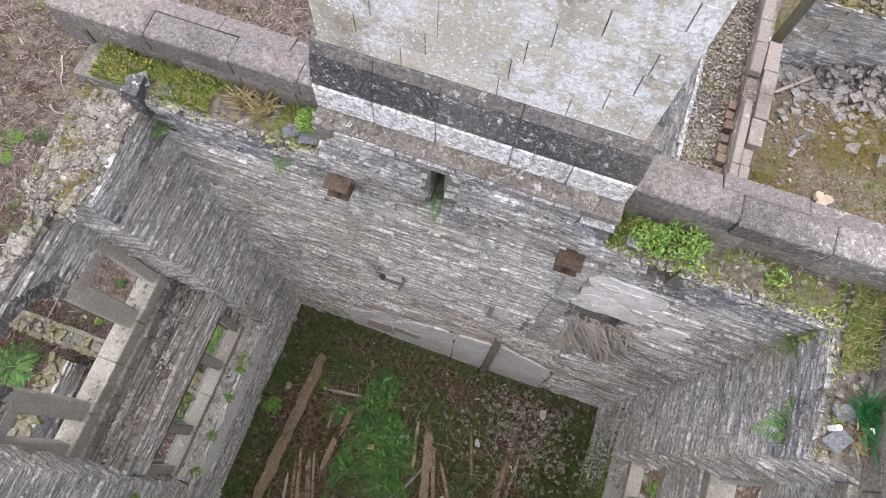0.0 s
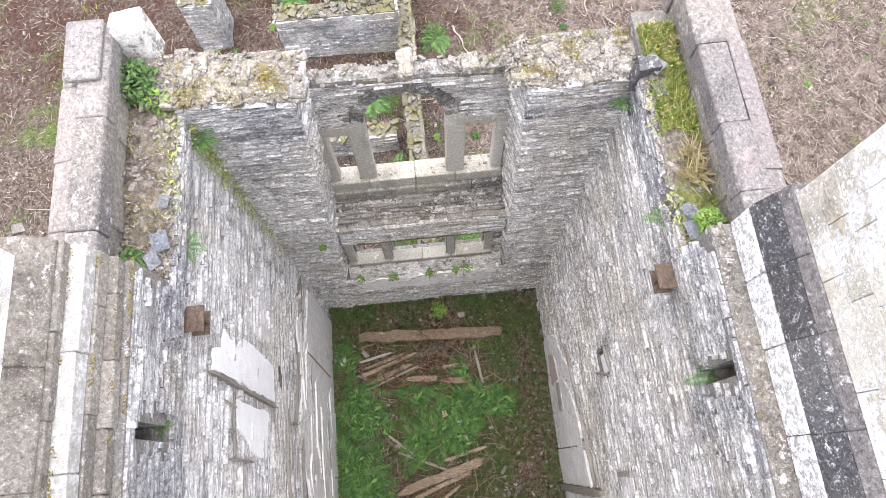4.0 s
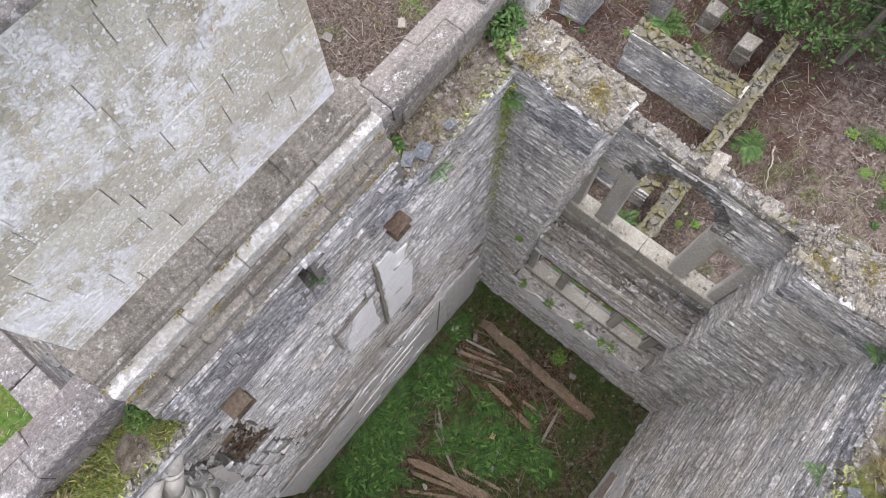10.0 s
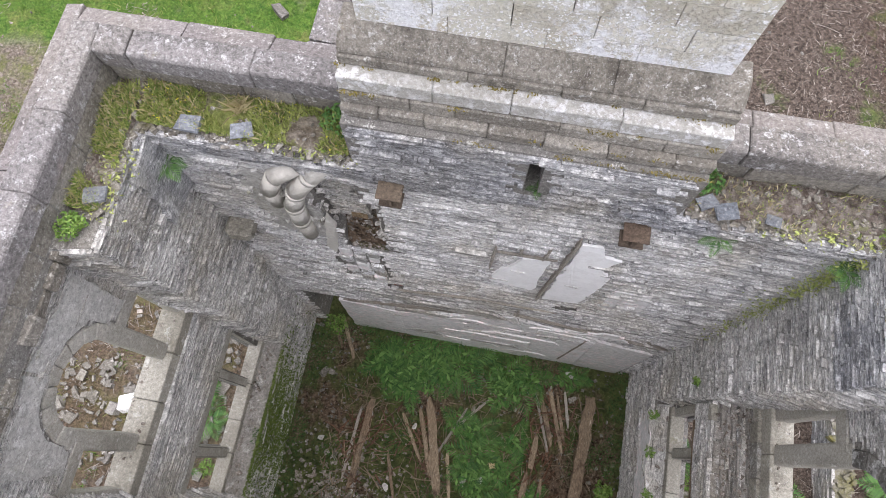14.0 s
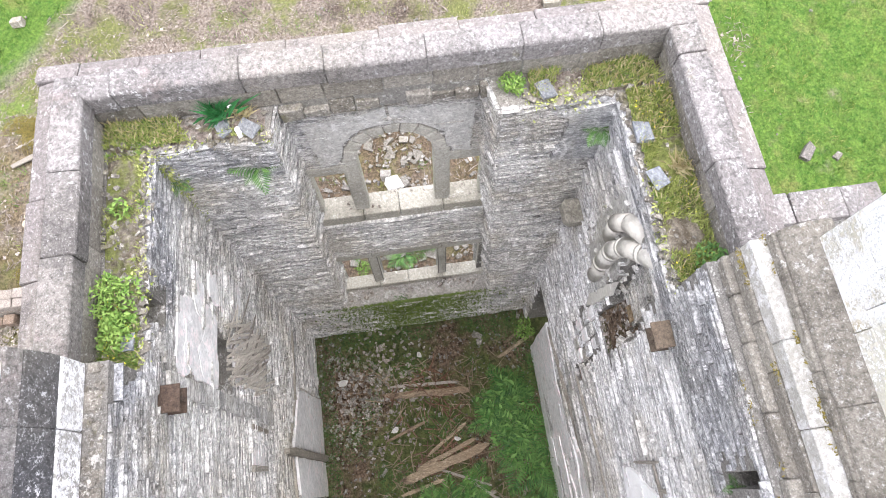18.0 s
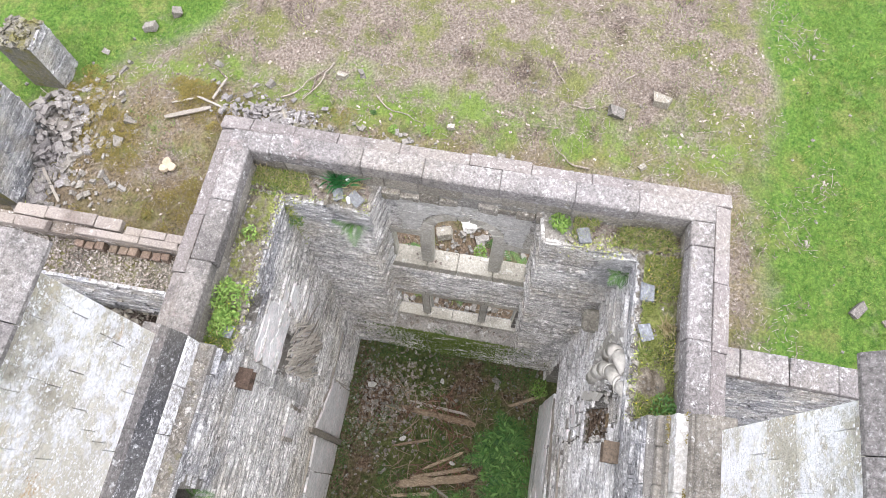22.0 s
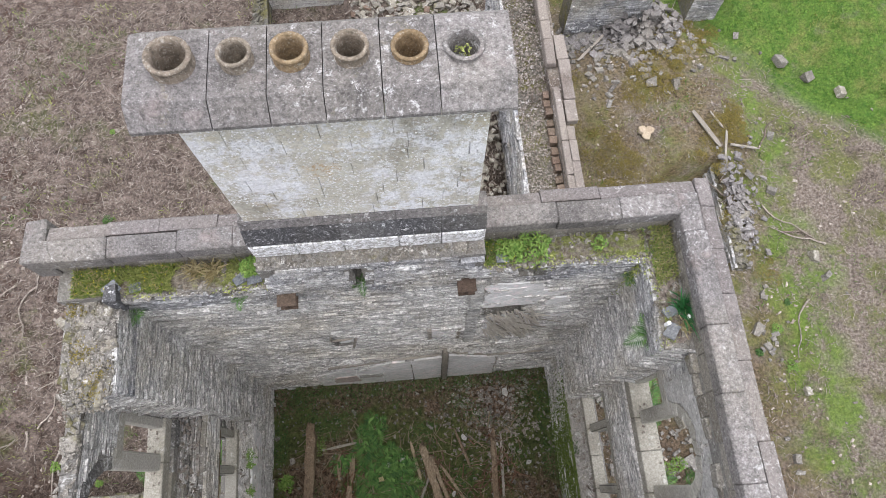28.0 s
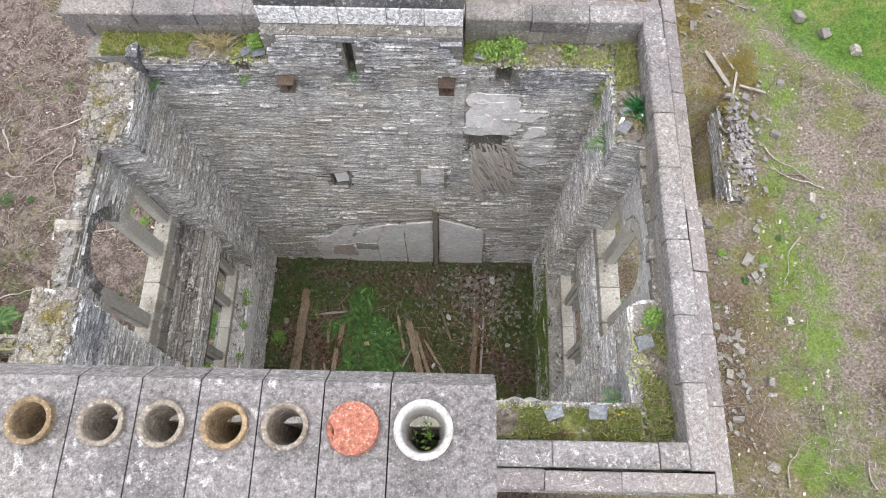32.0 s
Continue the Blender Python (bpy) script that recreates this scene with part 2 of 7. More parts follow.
COPING = stone("coping_stone", (0.178, 0.166, 0.163), (0.265, 0.249, 0.245), (0.55, 0.545, 0.545), 0.55, stain=(0.105, 0.098, 0.094),
               stain_at=0.53, rust=(0.25, 0.205, 0.195), moss=(0.20, 0.18, 0.07), moss_at=0.645, grain=46.0, speck=0.42, crust=11.0, big=1.7, patch=(0.44, 0.60), mott=0.55)
PINKSTONE = stone("pinkish_cornice_stone", (0.19, 0.17, 0.166), (0.27, 0.245, 0.24), (0.50, 0.485, 0.475), 0.56, stain=(0.11, 0.098, 0.095), stain_at=0.57,
                  grain=46.0, speck=0.5, crust=14.0, big=2.0, mott=0.4)
DRESSED = stone("dressed_window_stone", (0.25, 0.235, 0.20), (0.39, 0.368, 0.32), (0.54, 0.53, 0.49), 0.57, stain=(0.11, 0.10, 0.085),
                stain_at=0.56, moss=(0.22, 0.21, 0.08), moss_at=0.68, grain=50.0, speck=0.4)
PLASTER = stone("grey_lime_plaster", (0.72, 0.715, 0.71), (0.80, 0.80, 0.795), (0.86, 0.76, 0.76), 0.52, stain=(0.36, 0.345, 0.325),
                stain_at=0.62, rust=(0.5, 0.46, 0.41), grain=14.0, tint_by=0.12, speck=0.3, mott=0.2, grit=0.35)
LICHENSTONE = stone("white_lichened_stone", (0.30, 0.285, 0.26), (0.42, 0.405, 0.38), (0.90, 0.895, 0.87), 0.44, grain=40.0, speck=0.6, crust=6.0, patch=(0.30, 0.45), mott=0.3)
MOULDING = stone("stained_moulding", (0.20, 0.182, 0.155), (0.35, 0.325, 0.285), (0.55, 0.54, 0.52), 0.57, stain=(0.10, 0.088, 0.072), stain_at=0.54, moss=(0.34, 0.23, 0.06), moss_at=0.68, grain=46.0, speck=0.5, crust=12.0, big=2.6, mott=0.45)
WHITEPLASTER = stone("white_lime_plaster", (0.84, 0.835, 0.83), (0.88, 0.875, 0.87), (0.9, 0.9, 0.9), 0.45, stain=(0.7, 0.68, 0.65), stain_at=0.7, grain=9.0, speck=0.08, tint_by=0.03, mott=0.05, grit=0.08)
PALESTONE = stone("pale_stone_block", (0.23, 0.21, 0.17), (0.32, 0.295, 0.245), cover=0.55, stain=(0.16, 0.145, 0.11), grain=40.0)
CLAY = stone("clay_pot", (0.22, 0.15, 0.08), (0.31, 0.225, 0.135), (0.5, 0.47, 0.4), 0.6, stain=(0.10, 0.08, 0.06), grain=30.0)
PALEPIPE = stone("pale_glazed_fireclay", (0.52, 0.495, 0.45), (0.60, 0.58, 0.535), (0.7, 0.69, 0.66), 0.56, stain=(0.33, 0.30, 0.25), stain_at=0.62, grain=24.0, speck=0.15, mott=0.12, grit=0.2, rough=0.7)
POTCLAY = stone("weathered_pot_clay", (0.20, 0.16, 0.125), (0.30, 0.265, 0.215), (0.5, 0.48, 0.44), 0.57, stain=(0.08, 0.065, 0.055), grain=30.0)
REDCLAY = stone("red_clay_tile", (0.33, 0.125, 0.085), (0.40, 0.16, 0.105), (0.6, 0.5, 0.45), 0.66, stain=(0.25, 0.08, 0.05), grain=40.0)
RUST = stone("rusted_iron", (0.075, 0.052, 0.04), (0.13, 0.09, 0.066), (0.20, 0.16, 0.13), 0.6, stain=(0.035, 0.026, 0.022), grain=45.0, rough=0.8)
WOOD = stone("rotten_timber", (0.19, 0.135, 0.09), (0.37, 0.29, 0.20), (0.44, 0.38, 0.30), 0.58, stain=(0.05, 0.03, 0.022), stain_at=0.54,
             grain=30.0, layer=(3, 0.6, 3), big=2.5, mott=0.55)
ROTWOOD = stone("red_rotten_wood", (0.10, 0.05, 0.03), (0.24, 0.13, 0.08), (0.36, 0.27, 0.2), 0.58, grain=30.0, mott=0.5)
GREYWOOD = stone("weathered_lath", (0.28, 0.25, 0.215), (0.45, 0.415, 0.365), (0.55, 0.52, 0.48), 0.58, grain=40.0, layer=(4, 4, 0.6))
PALELATH = stone("pale_split_lath", (0.50, 0.455, 0.395), (0.68, 0.63, 0.56), (0.74, 0.72, 0.68), 0.58, speck=0.2, grit=0.2, grain=40.0, layer=(4, 4, 0.6), mott=0.3)
PINKPLASTER = stone("pink_lime_plaster", (0.55, 0.46, 0.43), (0.62, 0.54, 0.50), (0.75, 0.7, 0.68), 0.55, stain=(0.36, 0.31, 0.29), grain=14.0, mott=0.2)
RUBBLE = stone("fallen_rubble", (0.13, 0.117, 0.10), (0.29, 0.27, 0.24), (0.56, 0.54, 0.50), 0.57, moss=(0.15, 0.14, 0.045), moss_at=0.57, grain=30.0, speck=0.7)
FIELDSTONE = stone("pale_field_stone", (0.13, 0.12, 0.108), (0.28, 0.265, 0.24), (0.5, 0.48, 0.45), 0.58, moss=(0.13, 0.125, 0.04), moss_at=0.64, grain=30.0, speck=0.6)
MOSSRUBBLE = stone("mossy_rubble", (0.08, 0.075, 0.065), (0.22, 0.21, 0.18), (0.42, 0.40, 0.36), 0.6, moss=(0.13, 0.12, 0.03), moss_at=0.49, grain=30.0, speck=0.6)


def earth(name, soil, litter, greens, green_at, twig=(0.36, 0.29, 0.22), scale=0.45):
    m, nt, p = material(name, 0.97)
    f = n_noise(nt, 9.0, 8, 0.75)
    c = n_mix(nt, n_ramp(nt, f, 0.40, 0.60), soil, litter)
    c = n_mix(nt, n_math(nt, "MULTIPLY", n_ramp(nt, n_noise(nt, 22.0, 7, 0.78, None, 4.0), 0.55, 0.62), 0.75), c, twig)
    g = n_ramp(nt, n_noise(nt, scale, 6, 0.68, None, 12.0), green_at, green_at + 0.09)
    gc = n_mix(nt, n_ramp(nt, n_noise(nt, 7.0, 6, 0.7, None, 8.0), 0.35, 0.65), greens[0], greens[1])
    c = n_mix(nt, n_math(nt, "MULTIPLY", g, 0.9), c, gc)
    c = n_mottle(nt, c, 0.5, 16.0)
    nt.links.new(c, p.inputs["Base Color"])
    n_bump(nt, p, n_noise(nt, 14.0, 8, 0.8), 1.0, 0.12)
    return m, nt, p, c


FLOOREARTH = earth("debris_soil", (0.045, 0.029, 0.019), (0.22, 0.155, 0.108), ((0.04, 0.065, 0.019), (0.13, 0.155, 0.05)), 0.44)[0]
GROUND, nt, p, gcol = earth("clearing_ground", (0.045, 0.032, 0.025), (0.17, 0.132, 0.108), ((0.05, 0.10, 0.02), (0.15, 0.19, 0.05)), 0.56, (0.36, 0.315, 0.27), 0.4)
# mown grass beyond an uneven line to the east and south, ochre moss heaps to the north-east
sep = nt.nodes.new("ShaderNodeSeparateXYZ")
gg = nt.nodes.new("ShaderNodeNewGeometry")
nt.links.new(gg.outputs["Position"], sep.inputs[0])
wob = n_math(nt, "MULTIPLY_ADD", n_noise(nt, 0.22, 5, 0.6, None, 2.0), 3.6)
south = n_math(nt, "ADD", n_math(nt, "MULTIPLY_ADD", sep.outputs[1], -1.0), wob)
east = n_math(nt, "ADD", n_math(nt, "ADD", sep.outputs[0], sep.outputs[1]), wob)
south = n_math(nt, "MULTIPLY", n_ramp(nt, south, 10.6, 11.5), n_ramp(nt, sep.outputs[0], 2.5, 4.0))
lawn = n_math(nt, "MAXIMUM", south, n_ramp(nt, east, 25.6, 26.8))
lawn = n_math(nt, "MULTIPLY", lawn, n_ramp(nt, n_noise(nt, 1.1, 5, 0.65, None, 6.0), 0.2, 0.42))
green = n_mix(nt, n_ramp(nt, n_noise(nt, 6.0, 9, 0.8, None, 3.0), 0.36, 0.64), (0.036, 0.108, 0.013), (0.155, 0.25, 0.046))
green = n_mix(nt, n_math(nt, "MULTIPLY", n_ramp(nt, n_noise(nt, 0.8, 6, 0.7, None, 91.0), 0.50, 0.66), 0.6), green, (0.24, 0.225, 0.085))
mul = n_math(nt, "MULTIPLY", n_ramp(nt, n_math(nt, "ADD", sep.outputs[0], n_math(nt, "MULTIPLY_ADD", n_noise(nt, 0.3, 4, 0.6, None, 40.0), 6.0)), -5.0, -8.0), n_ramp(nt, n_noise(nt, 1.4, 6, 0.7, None, 41.0), 0.36, 0.56))
pale = n_math(nt, "MULTIPLY", n_ramp(nt, n_math(nt, "ADD", sep.outputs[1], n_math(nt, "MULTIPLY_ADD", n_noise(nt, 0.4, 5, 0.65, None, 81.0), 4.0)), 3.2, 5.2), n_ramp(nt, sep.outputs[0], 3.0, -1.0))
pale = n_math(nt, "MULTIPLY", pale, n_ramp(nt, n_noise(nt, 1.8, 7, 0.75, None, 82.0), 0.36, 0.58))
gcol = n_mix(nt, n_math(nt, "MULTIPLY", pale, 0.85), gcol, n_mix(nt, n_ramp(nt, n_math(nt, "MULTIPLY", n_math(nt, "ADD", n_noise(nt, 13.0, 9, 0.8, None, 83.0), n_noise(nt, 3.0, 6, 0.7, None, 84.0)), 0.5), 0.42, 0.58), (0.05, 0.034, 0.028), (0.34, 0.275, 0.24)))
mul = n_math(nt, "MULTIPLY", mul, n_ramp(nt, pale, 0.6, 0.1))
# red-brown bark litter; the trees' shade is put into its darkness as well
gcol = n_mix(nt, n_math(nt, "MULTIPLY", mul, 0.9), gcol, n_mix(nt, n_ramp(nt, n_noise(nt, 14.0, 9, 0.8, None, 42.0), 0.4, 0.6), (0.025, 0.012, 0.008), (0.125, 0.066, 0.048)))
est = n_ramp(nt, n_math(nt, "ADD", sep.outputs[0], n_math(nt, "MULTIPLY_ADD", n_noise(nt, 0.3, 4, 0.6, None, 44.0), 6.0)), 7.0, 10.0)
strawy = n_mix(nt, n_ramp(nt, n_noise(nt, 12.0, 9, 0.8, None, 45.0), 0.42, 0.58), (0.135, 0.104, 0.083), (0.365, 0.315, 0.27))
strips = n_ramp(nt, n_noise(nt, 0.5, 6, 0.7, (1.0, 1.0, 1.0), 46.0), 0.34, 0.48)
strawy = n_mix(nt, n_ramp(nt, n_noise(nt, 0.8, 6, 0.7, None, 47.0), 0.47, 0.6), strawy, n_mix(nt, n_noise(nt, 9.0, 7, 0.75, None, 48.0), (0.10, 0.125, 0.035), (0.25, 0.265, 0.09)))
gcol = n_mix(nt, n_math(nt, "MULTIPLY", n_math(nt, "MULTIPLY", est, strips), 0.8), gcol, strawy)
band = n_ramp(nt, n_math(nt, "ABSOLUTE", n_math(nt, "ADD", n_math(nt, "ADD", sep.outputs[0], n_math(nt, "MULTIPLY_ADD", n_noise(nt, 0.35, 5, 0.65, None, 55.0), 4.0)), -13.9)), 1.3, 0.5)
band = n_math(nt, "MULTIPLY", band, n_ramp(nt, n_noise(nt, 0.9, 5, 0.65, None, 56.0), 0.42, 0.56))
gcol = n_mix(nt, n_math(nt, "MULTIPLY", band, 0.85), gcol, n_mix(nt, n_noise(nt, 7.0, 8, 0.75, None, 57.0), (0.075, 0.15, 0.022), (0.22, 0.31, 0.06)))
olive = n_ramp(nt, n_math(nt, "ABSOLUTE", n_math(nt, "ADD", sep.outputs[0], -8.0)), 3.4, 2.4)
olive = n_math(nt, "MULTIPLY", olive, n_ramp(nt, n_noise(nt, 0.9, 6, 0.7, None, 58.0), 0.42, 0.56))
gcol = n_mix(nt, n_math(nt, "MULTIPLY", olive, 0.45), gcol, n_mix(nt, n_noise(nt, 9.0, 8, 0.75, None, 59.0), (0.10, 0.085, 0.025), (0.29, 0.25, 0.09)))
hx = n_ramp(nt, n_math(nt, "ABSOLUTE", n_math(nt, "ADD", sep.outputs[0], -8.5)), 3.2, 1.6)
hy = n_ramp(nt, n_math(nt, "ABSOLUTE", n_math(nt, "ADD", sep.outputs[1], -10.0)), 4.4, 2.4)
heap = n_math(nt, "MULTIPLY", n_math(nt, "MULTIPLY", hx, hy), n_ramp(nt, n_noise(nt, 1.7, 6, 0.7, None, 15.0), 0.42, 0.56))
gcol = n_mix(nt, n_math(nt, "MULTIPLY", heap, 0.85), gcol, n_mix(nt, n_ramp(nt, n_noise(nt, 11.0, 9, 0.8), 0.4, 0.6), (0.06, 0.042, 0.022), (0.27, 0.21, 0.125)))
foot = n_math(nt, "MULTIPLY", n_ramp(nt, n_math(nt, "ABSOLUTE", n_math(nt, "ADD", sep.outputs[0], -7.2)), 3.4, 2.4), n_ramp(nt, n_math(nt, "ABSOLUTE", sep.outputs[1]), 3.2, 2.0))
foot = n_math(nt, "MULTIPLY", foot, n_ramp(nt, n_noise(nt, 1.2, 6, 0.7, None, 95.0), 0.3, 0.5))
gcol = n_mix(nt, n_math(nt, "MULTIPLY", foot, 0.8), gcol, n_mix(nt, n_ramp(nt, n_noise(nt, 13.0, 9, 0.8, None, 96.0), 0.4, 0.6), (0.05, 0.035, 0.024), (0.22, 0.155, 0.11)))
gcol = n_mix(nt, lawn, gcol, green)
gcol = n_mottle(nt, gcol, 0.5, 13.0, None, 120.0)
nt.links.new(gcol, p.inputs["Base Color"])


def leaf(name, a, b, rough=0.6):
    m, nt, p = material(name, rough)
    c = n_mix(nt, n_random(nt), a, b)
    c = n_mix(nt, n_math(nt, "MULTIPLY", n_noise(nt, 18.0, 3, 0.6), 0.4), c, tuple(v * 0.5 for v in a))
    nt.links.new(c, p.inputs["Base Color"])
    p.inputs["Subsurface Weight"].default_value = 0.0
    return m


FERN = leaf("fern_green", (0.03, 0.09, 0.022), (0.13, 0.25, 0.06))
WEED = leaf("fresh_weed_green", (0.085, 0.18, 0.03), (0.25, 0.365, 0.09))
GRASS = leaf("mixed_grass", (0.19, 0.25, 0.05), (0.50, 0.52, 0.20), 0.8)
GRASSBLUE = leaf("rush_green", (0.03, 0.17, 0.05), (0.07, 0.28, 0.09))
STRAW = leaf("dry_straw", (0.42, 0.35, 0.18), (0.60, 0.53, 0.33), 0.9)
NETTLE = leaf("nettle_green", (0.05, 0.14, 0.03), (0.19, 0.33, 0.09))
IVY = leaf("dark_ivy", (0.028, 0.078, 0.02), (0.105, 0.185, 0.05))
YELLOW = leaf("yellow_petal", (0.62, 0.55, 0.03), (0.75, 0.68, 0.08), 0.7)
MOSS = leaf("ochre_moss", (0.115, 0.095, 0.03), (0.29, 0.235, 0.065), 0.95)
BROWNSTONE = stone("brown_coping_stone", (0.215, 0.185, 0.165), (0.305, 0.268, 0.243), (0.5, 0.47, 0.44), 0.58, stain=(0.13, 0.105, 0.09), stain_at=0.57, grain=46.0, mott=0.35)
OLDBRICK = stone("soot_brown_brick", (0.11, 0.075, 0.055), (0.22, 0.155, 0.12), (0.4, 0.36, 0.32), 0.58, moss=(0.15, 0.14, 0.05), moss_at=0.62, grain=40.0)
LOOSEEARTH = stone("loose_mortar_earth", (0.14, 0.115, 0.095), (0.36, 0.32, 0.285), (0.58, 0.56, 0.54), 0.55, stain=(0.09, 0.07, 0.055), stain_at=0.54, moss=(0.20, 0.18, 0.06), moss_at=0.66, grain=26.0, mott=0.5)
CUTWOOD = stone("pale_cut_wood", (0.40, 0.32, 0.23), (0.48, 0.40, 0.30), (0.56, 0.49, 0.40), 0.56, stain=(0.30, 0.29, 0.18), stain_at=0.6, grain=30.0, speck=0.2, mott=0.2, grit=0.3)
GREYMORTAR = stone("grey_weathered_mortar", (0.45, 0.44, 0.415), (0.53, 0.52, 0.495), (0.68, 0.67, 0.65), 0.54, stain=(0.25, 0.24, 0.22), stain_at=0.58, big=1.8, moss=(0.17, 0.18, 0.06), moss_at=0.62, grain=26.0, mott=0.3)
GREYLEDGE = stone("brown_grey_ledge_slate", (0.22, 0.205, 0.185), (0.37, 0.35, 0.325), (0.56, 0.55, 0.53), 0.55, stain=(0.12, 0.108, 0.095), stain_at=0.56, moss=(0.17, 0.16, 0.06), moss_at=0.62, grain=36.0, mott=0.4)
SILLSTONE = stone("window_sill_stone", (0.34, 0.32, 0.27), (0.44, 0.42, 0.365), (0.6, 0.59, 0.55), 0.57, stain=(0.18, 0.165, 0.135), stain_at=0.58, moss=(0.22, 0.21, 0.08), moss_at=0.65, grain=50.0, speck=0.35, mott=0.35)
# the sills' stone brightened in colour, for upright faces that catch less light
BRIGHTDRESSED = stone("brightened_window_stone", (0.43, 0.41, 0.36), (0.55, 0.53, 0.475), (0.66, 0.65, 0.61), 0.57, stain=(0.2, 0.185, 0.15), stain_at=0.6, moss=(0.22, 0.21, 0.08), moss_at=0.66, grain=50.0, speck=0.35, mott=0.3)
DAMPMOSS = leaf("damp_moss", (0.075, 0.12, 0.025), (0.20, 0.25, 0.07), 0.95)
BARK = stone("grey_bark", (0.15, 0.13, 0.11), (0.25, 0.22, 0.19), cover=0.62, grain=30.0)


# ---- builders ----
def link(name, me, mat, parent=None, label="", kind=""):
    ob = new(name, me)
    if mat and not me.materials:
        me.materials.append(mat)
    if parent:
        ob.parent = parent
        ob.matrix_parent_inverse = Matrix.Translation(-parent.location)
    return tagged(ob, label, kind=kind)


def pydata(name, verts, faces):
    me = bpy.data.meshes.new(name)
    me.from_pydata(verts, [], faces)
    me.update()
    return me


def part(name, bm, mat, parent, label="", kind="", bevel=0.0, smooth=False):
    """One mesh object under a thing or under a part; its coordinates are the world's."""
    if bevel:
        bmesh.ops.bevel(bm, geom=bm.edges[:], offset=bevel, segments=1, affect="EDGES", clamp_overlap=True)
    bmesh.ops.recalc_face_normals(bm, faces=bm.faces[:])
    me = bpy.data.meshes.new(name)
    bm.to_mesh(me)
    bm.free()
    if smooth:
        me.shade_smooth()
    return link(name, me, mat, parent, label, kind)


def thing(name, label, category, at=(0, 0, 0), group="", kind=""):
    ob = new(name)
    ob.location = at
    ob.empty_display_size = 0.1
    return tagged(ob, label, category, group, kind)


def box(bm, x0, x1, y0, y1, z0, z1, jit=0.0, m=None):
    vs = []
    for x, y, z in ((x0, y0, z0), (x1, y0, z0), (x1, y1, z0), (x0, y1, z0), (x0, y0, z1), (x1, y0, z1), (x1, y1, z1), (x0, y1, z1)):
        v = Vector((x + rnd.uniform(-jit, jit), y + rnd.uniform(-jit, jit), z + rnd.uniform(-jit, jit)))
        vs.append(bm.verts.new(m @ v if m else v))
    for f in ((0, 3, 2, 1), (4, 5, 6, 7), (0, 1, 5, 4), (1, 2, 6, 5), (2, 3, 7, 6), (3, 0, 4, 7)):
        bm.faces.new([vs[i] for i in f])
    return bm


def prism(bm, outline, axis, a, b):
    """A closed outline drawn out between a and b along an axis; the outline's two numbers are the other two axes in order."""
    def at(p, q):
        return {"x": (q, p[0], p[1]), "y": (p[0], q, p[1]), "z": (p[0], p[1], q)}[axis]
    lo = [bm.verts.new(at(p, a)) for p in outline]
    hi = [bm.verts.new(at(p, b)) for p in outline]
    n = len(outline)
    bm.faces.new(lo)
    bm.faces.new(hi[::-1])
    for i in range(n):
        bm.faces.new((lo[i], hi[i], hi[(i + 1) % n], lo[(i + 1) % n]))
    return bm


def solid(cells_u, cells_v, filled, d0, d1, place):
    """A slab cut into cells; only the faces on its outside are made. place maps (u, v, d) into the world."""
    verts, faces, index = [], [], {}

    def vid(i, j, k):
        key = (i, j, k)
        if key not in index:
            index[key] = len(verts)
            verts.append(place(cells_u[i], cells_v[j], (d0, d1)[k]))
        return index[key]
    nu, nv = len(cells_u) - 1, len(cells_v) - 1
    full = [[filled((cells_u[i] + cells_u[i + 1]) / 2, (cells_v[j] + cells_v[j + 1]) / 2) for j in range(nv)] for i in range(nu)]

    def is_full(i, j):
        return 0 <= i < nu and 0 <= j < nv and full[i][j]
    for i in range(nu):
        for j in range(nv):
            if not full[i][j]:
                continue
            for k in (0, 1):
                faces.append([vid(i, j, k), vid(i + 1, j, k), vid(i + 1, j + 1, k), vid(i, j + 1, k)])
            if not is_full(i - 1, j):
                faces.append([vid(i, j, 0), vid(i, j + 1, 0), vid(i, j + 1, 1), vid(i, j, 1)])
            if not is_full(i + 1, j):
                faces.append([vid(i + 1, j, 0), vid(i + 1, j + 1, 0), vid(i + 1, j + 1, 1), vid(i + 1, j, 1)])
            if not is_full(i, j - 1):
                faces.append([vid(i, j, 0), vid(i + 1, j, 0), vid(i + 1, j, 1), vid(i, j, 1)])
            if not is_full(i, j + 1):
                faces.append([vid(i, j + 1, 0), vid(i + 1, j + 1, 0), vid(i + 1, j + 1, 1), vid(i, j + 1, 1)])
    return verts, faces


def laid(u0, u1, v0, v1, keep, h=(0.011, 0.044), l=(0.08, 0.46), seed=1):
    """Rubble in rough courses: (u, v, length, height) of each stone that keep(u, v) wants."""
    r = random.Random(seed)
    out = []
    v = v0
    while v < v1:
        hh = r.uniform(*h) if r.random() < 0.9 else h[1] * r.uniform(1.0, 1.5)
        u = u0 - r.uniform(0, l[1])
        while u < u1:
            ll = r.uniform(*l) * (1.0 if r.random() < 0.8 else 0.5)
            a, b = max(u, u0), min(u + ll, u1)
            if b - a > 0.04 and all(keep(a + (b - a) * q, v + hh * s) for q, s in ((0, 0), (0.25, 0.5), (0.5, 0.5), (0.75, 0.5), (1, 1))):
                if hh > 0.06 and r.random() < 0.35:
                    s = r.uniform(0.4, 0.6)
                    out.append((a, v, b - a, hh * s))
                    out.append((a, v + hh * s, b - a, hh * (1 - s)))
                else:
                    out.append((a, v, b - a, hh))
            u += ll
        v += hh
    return out


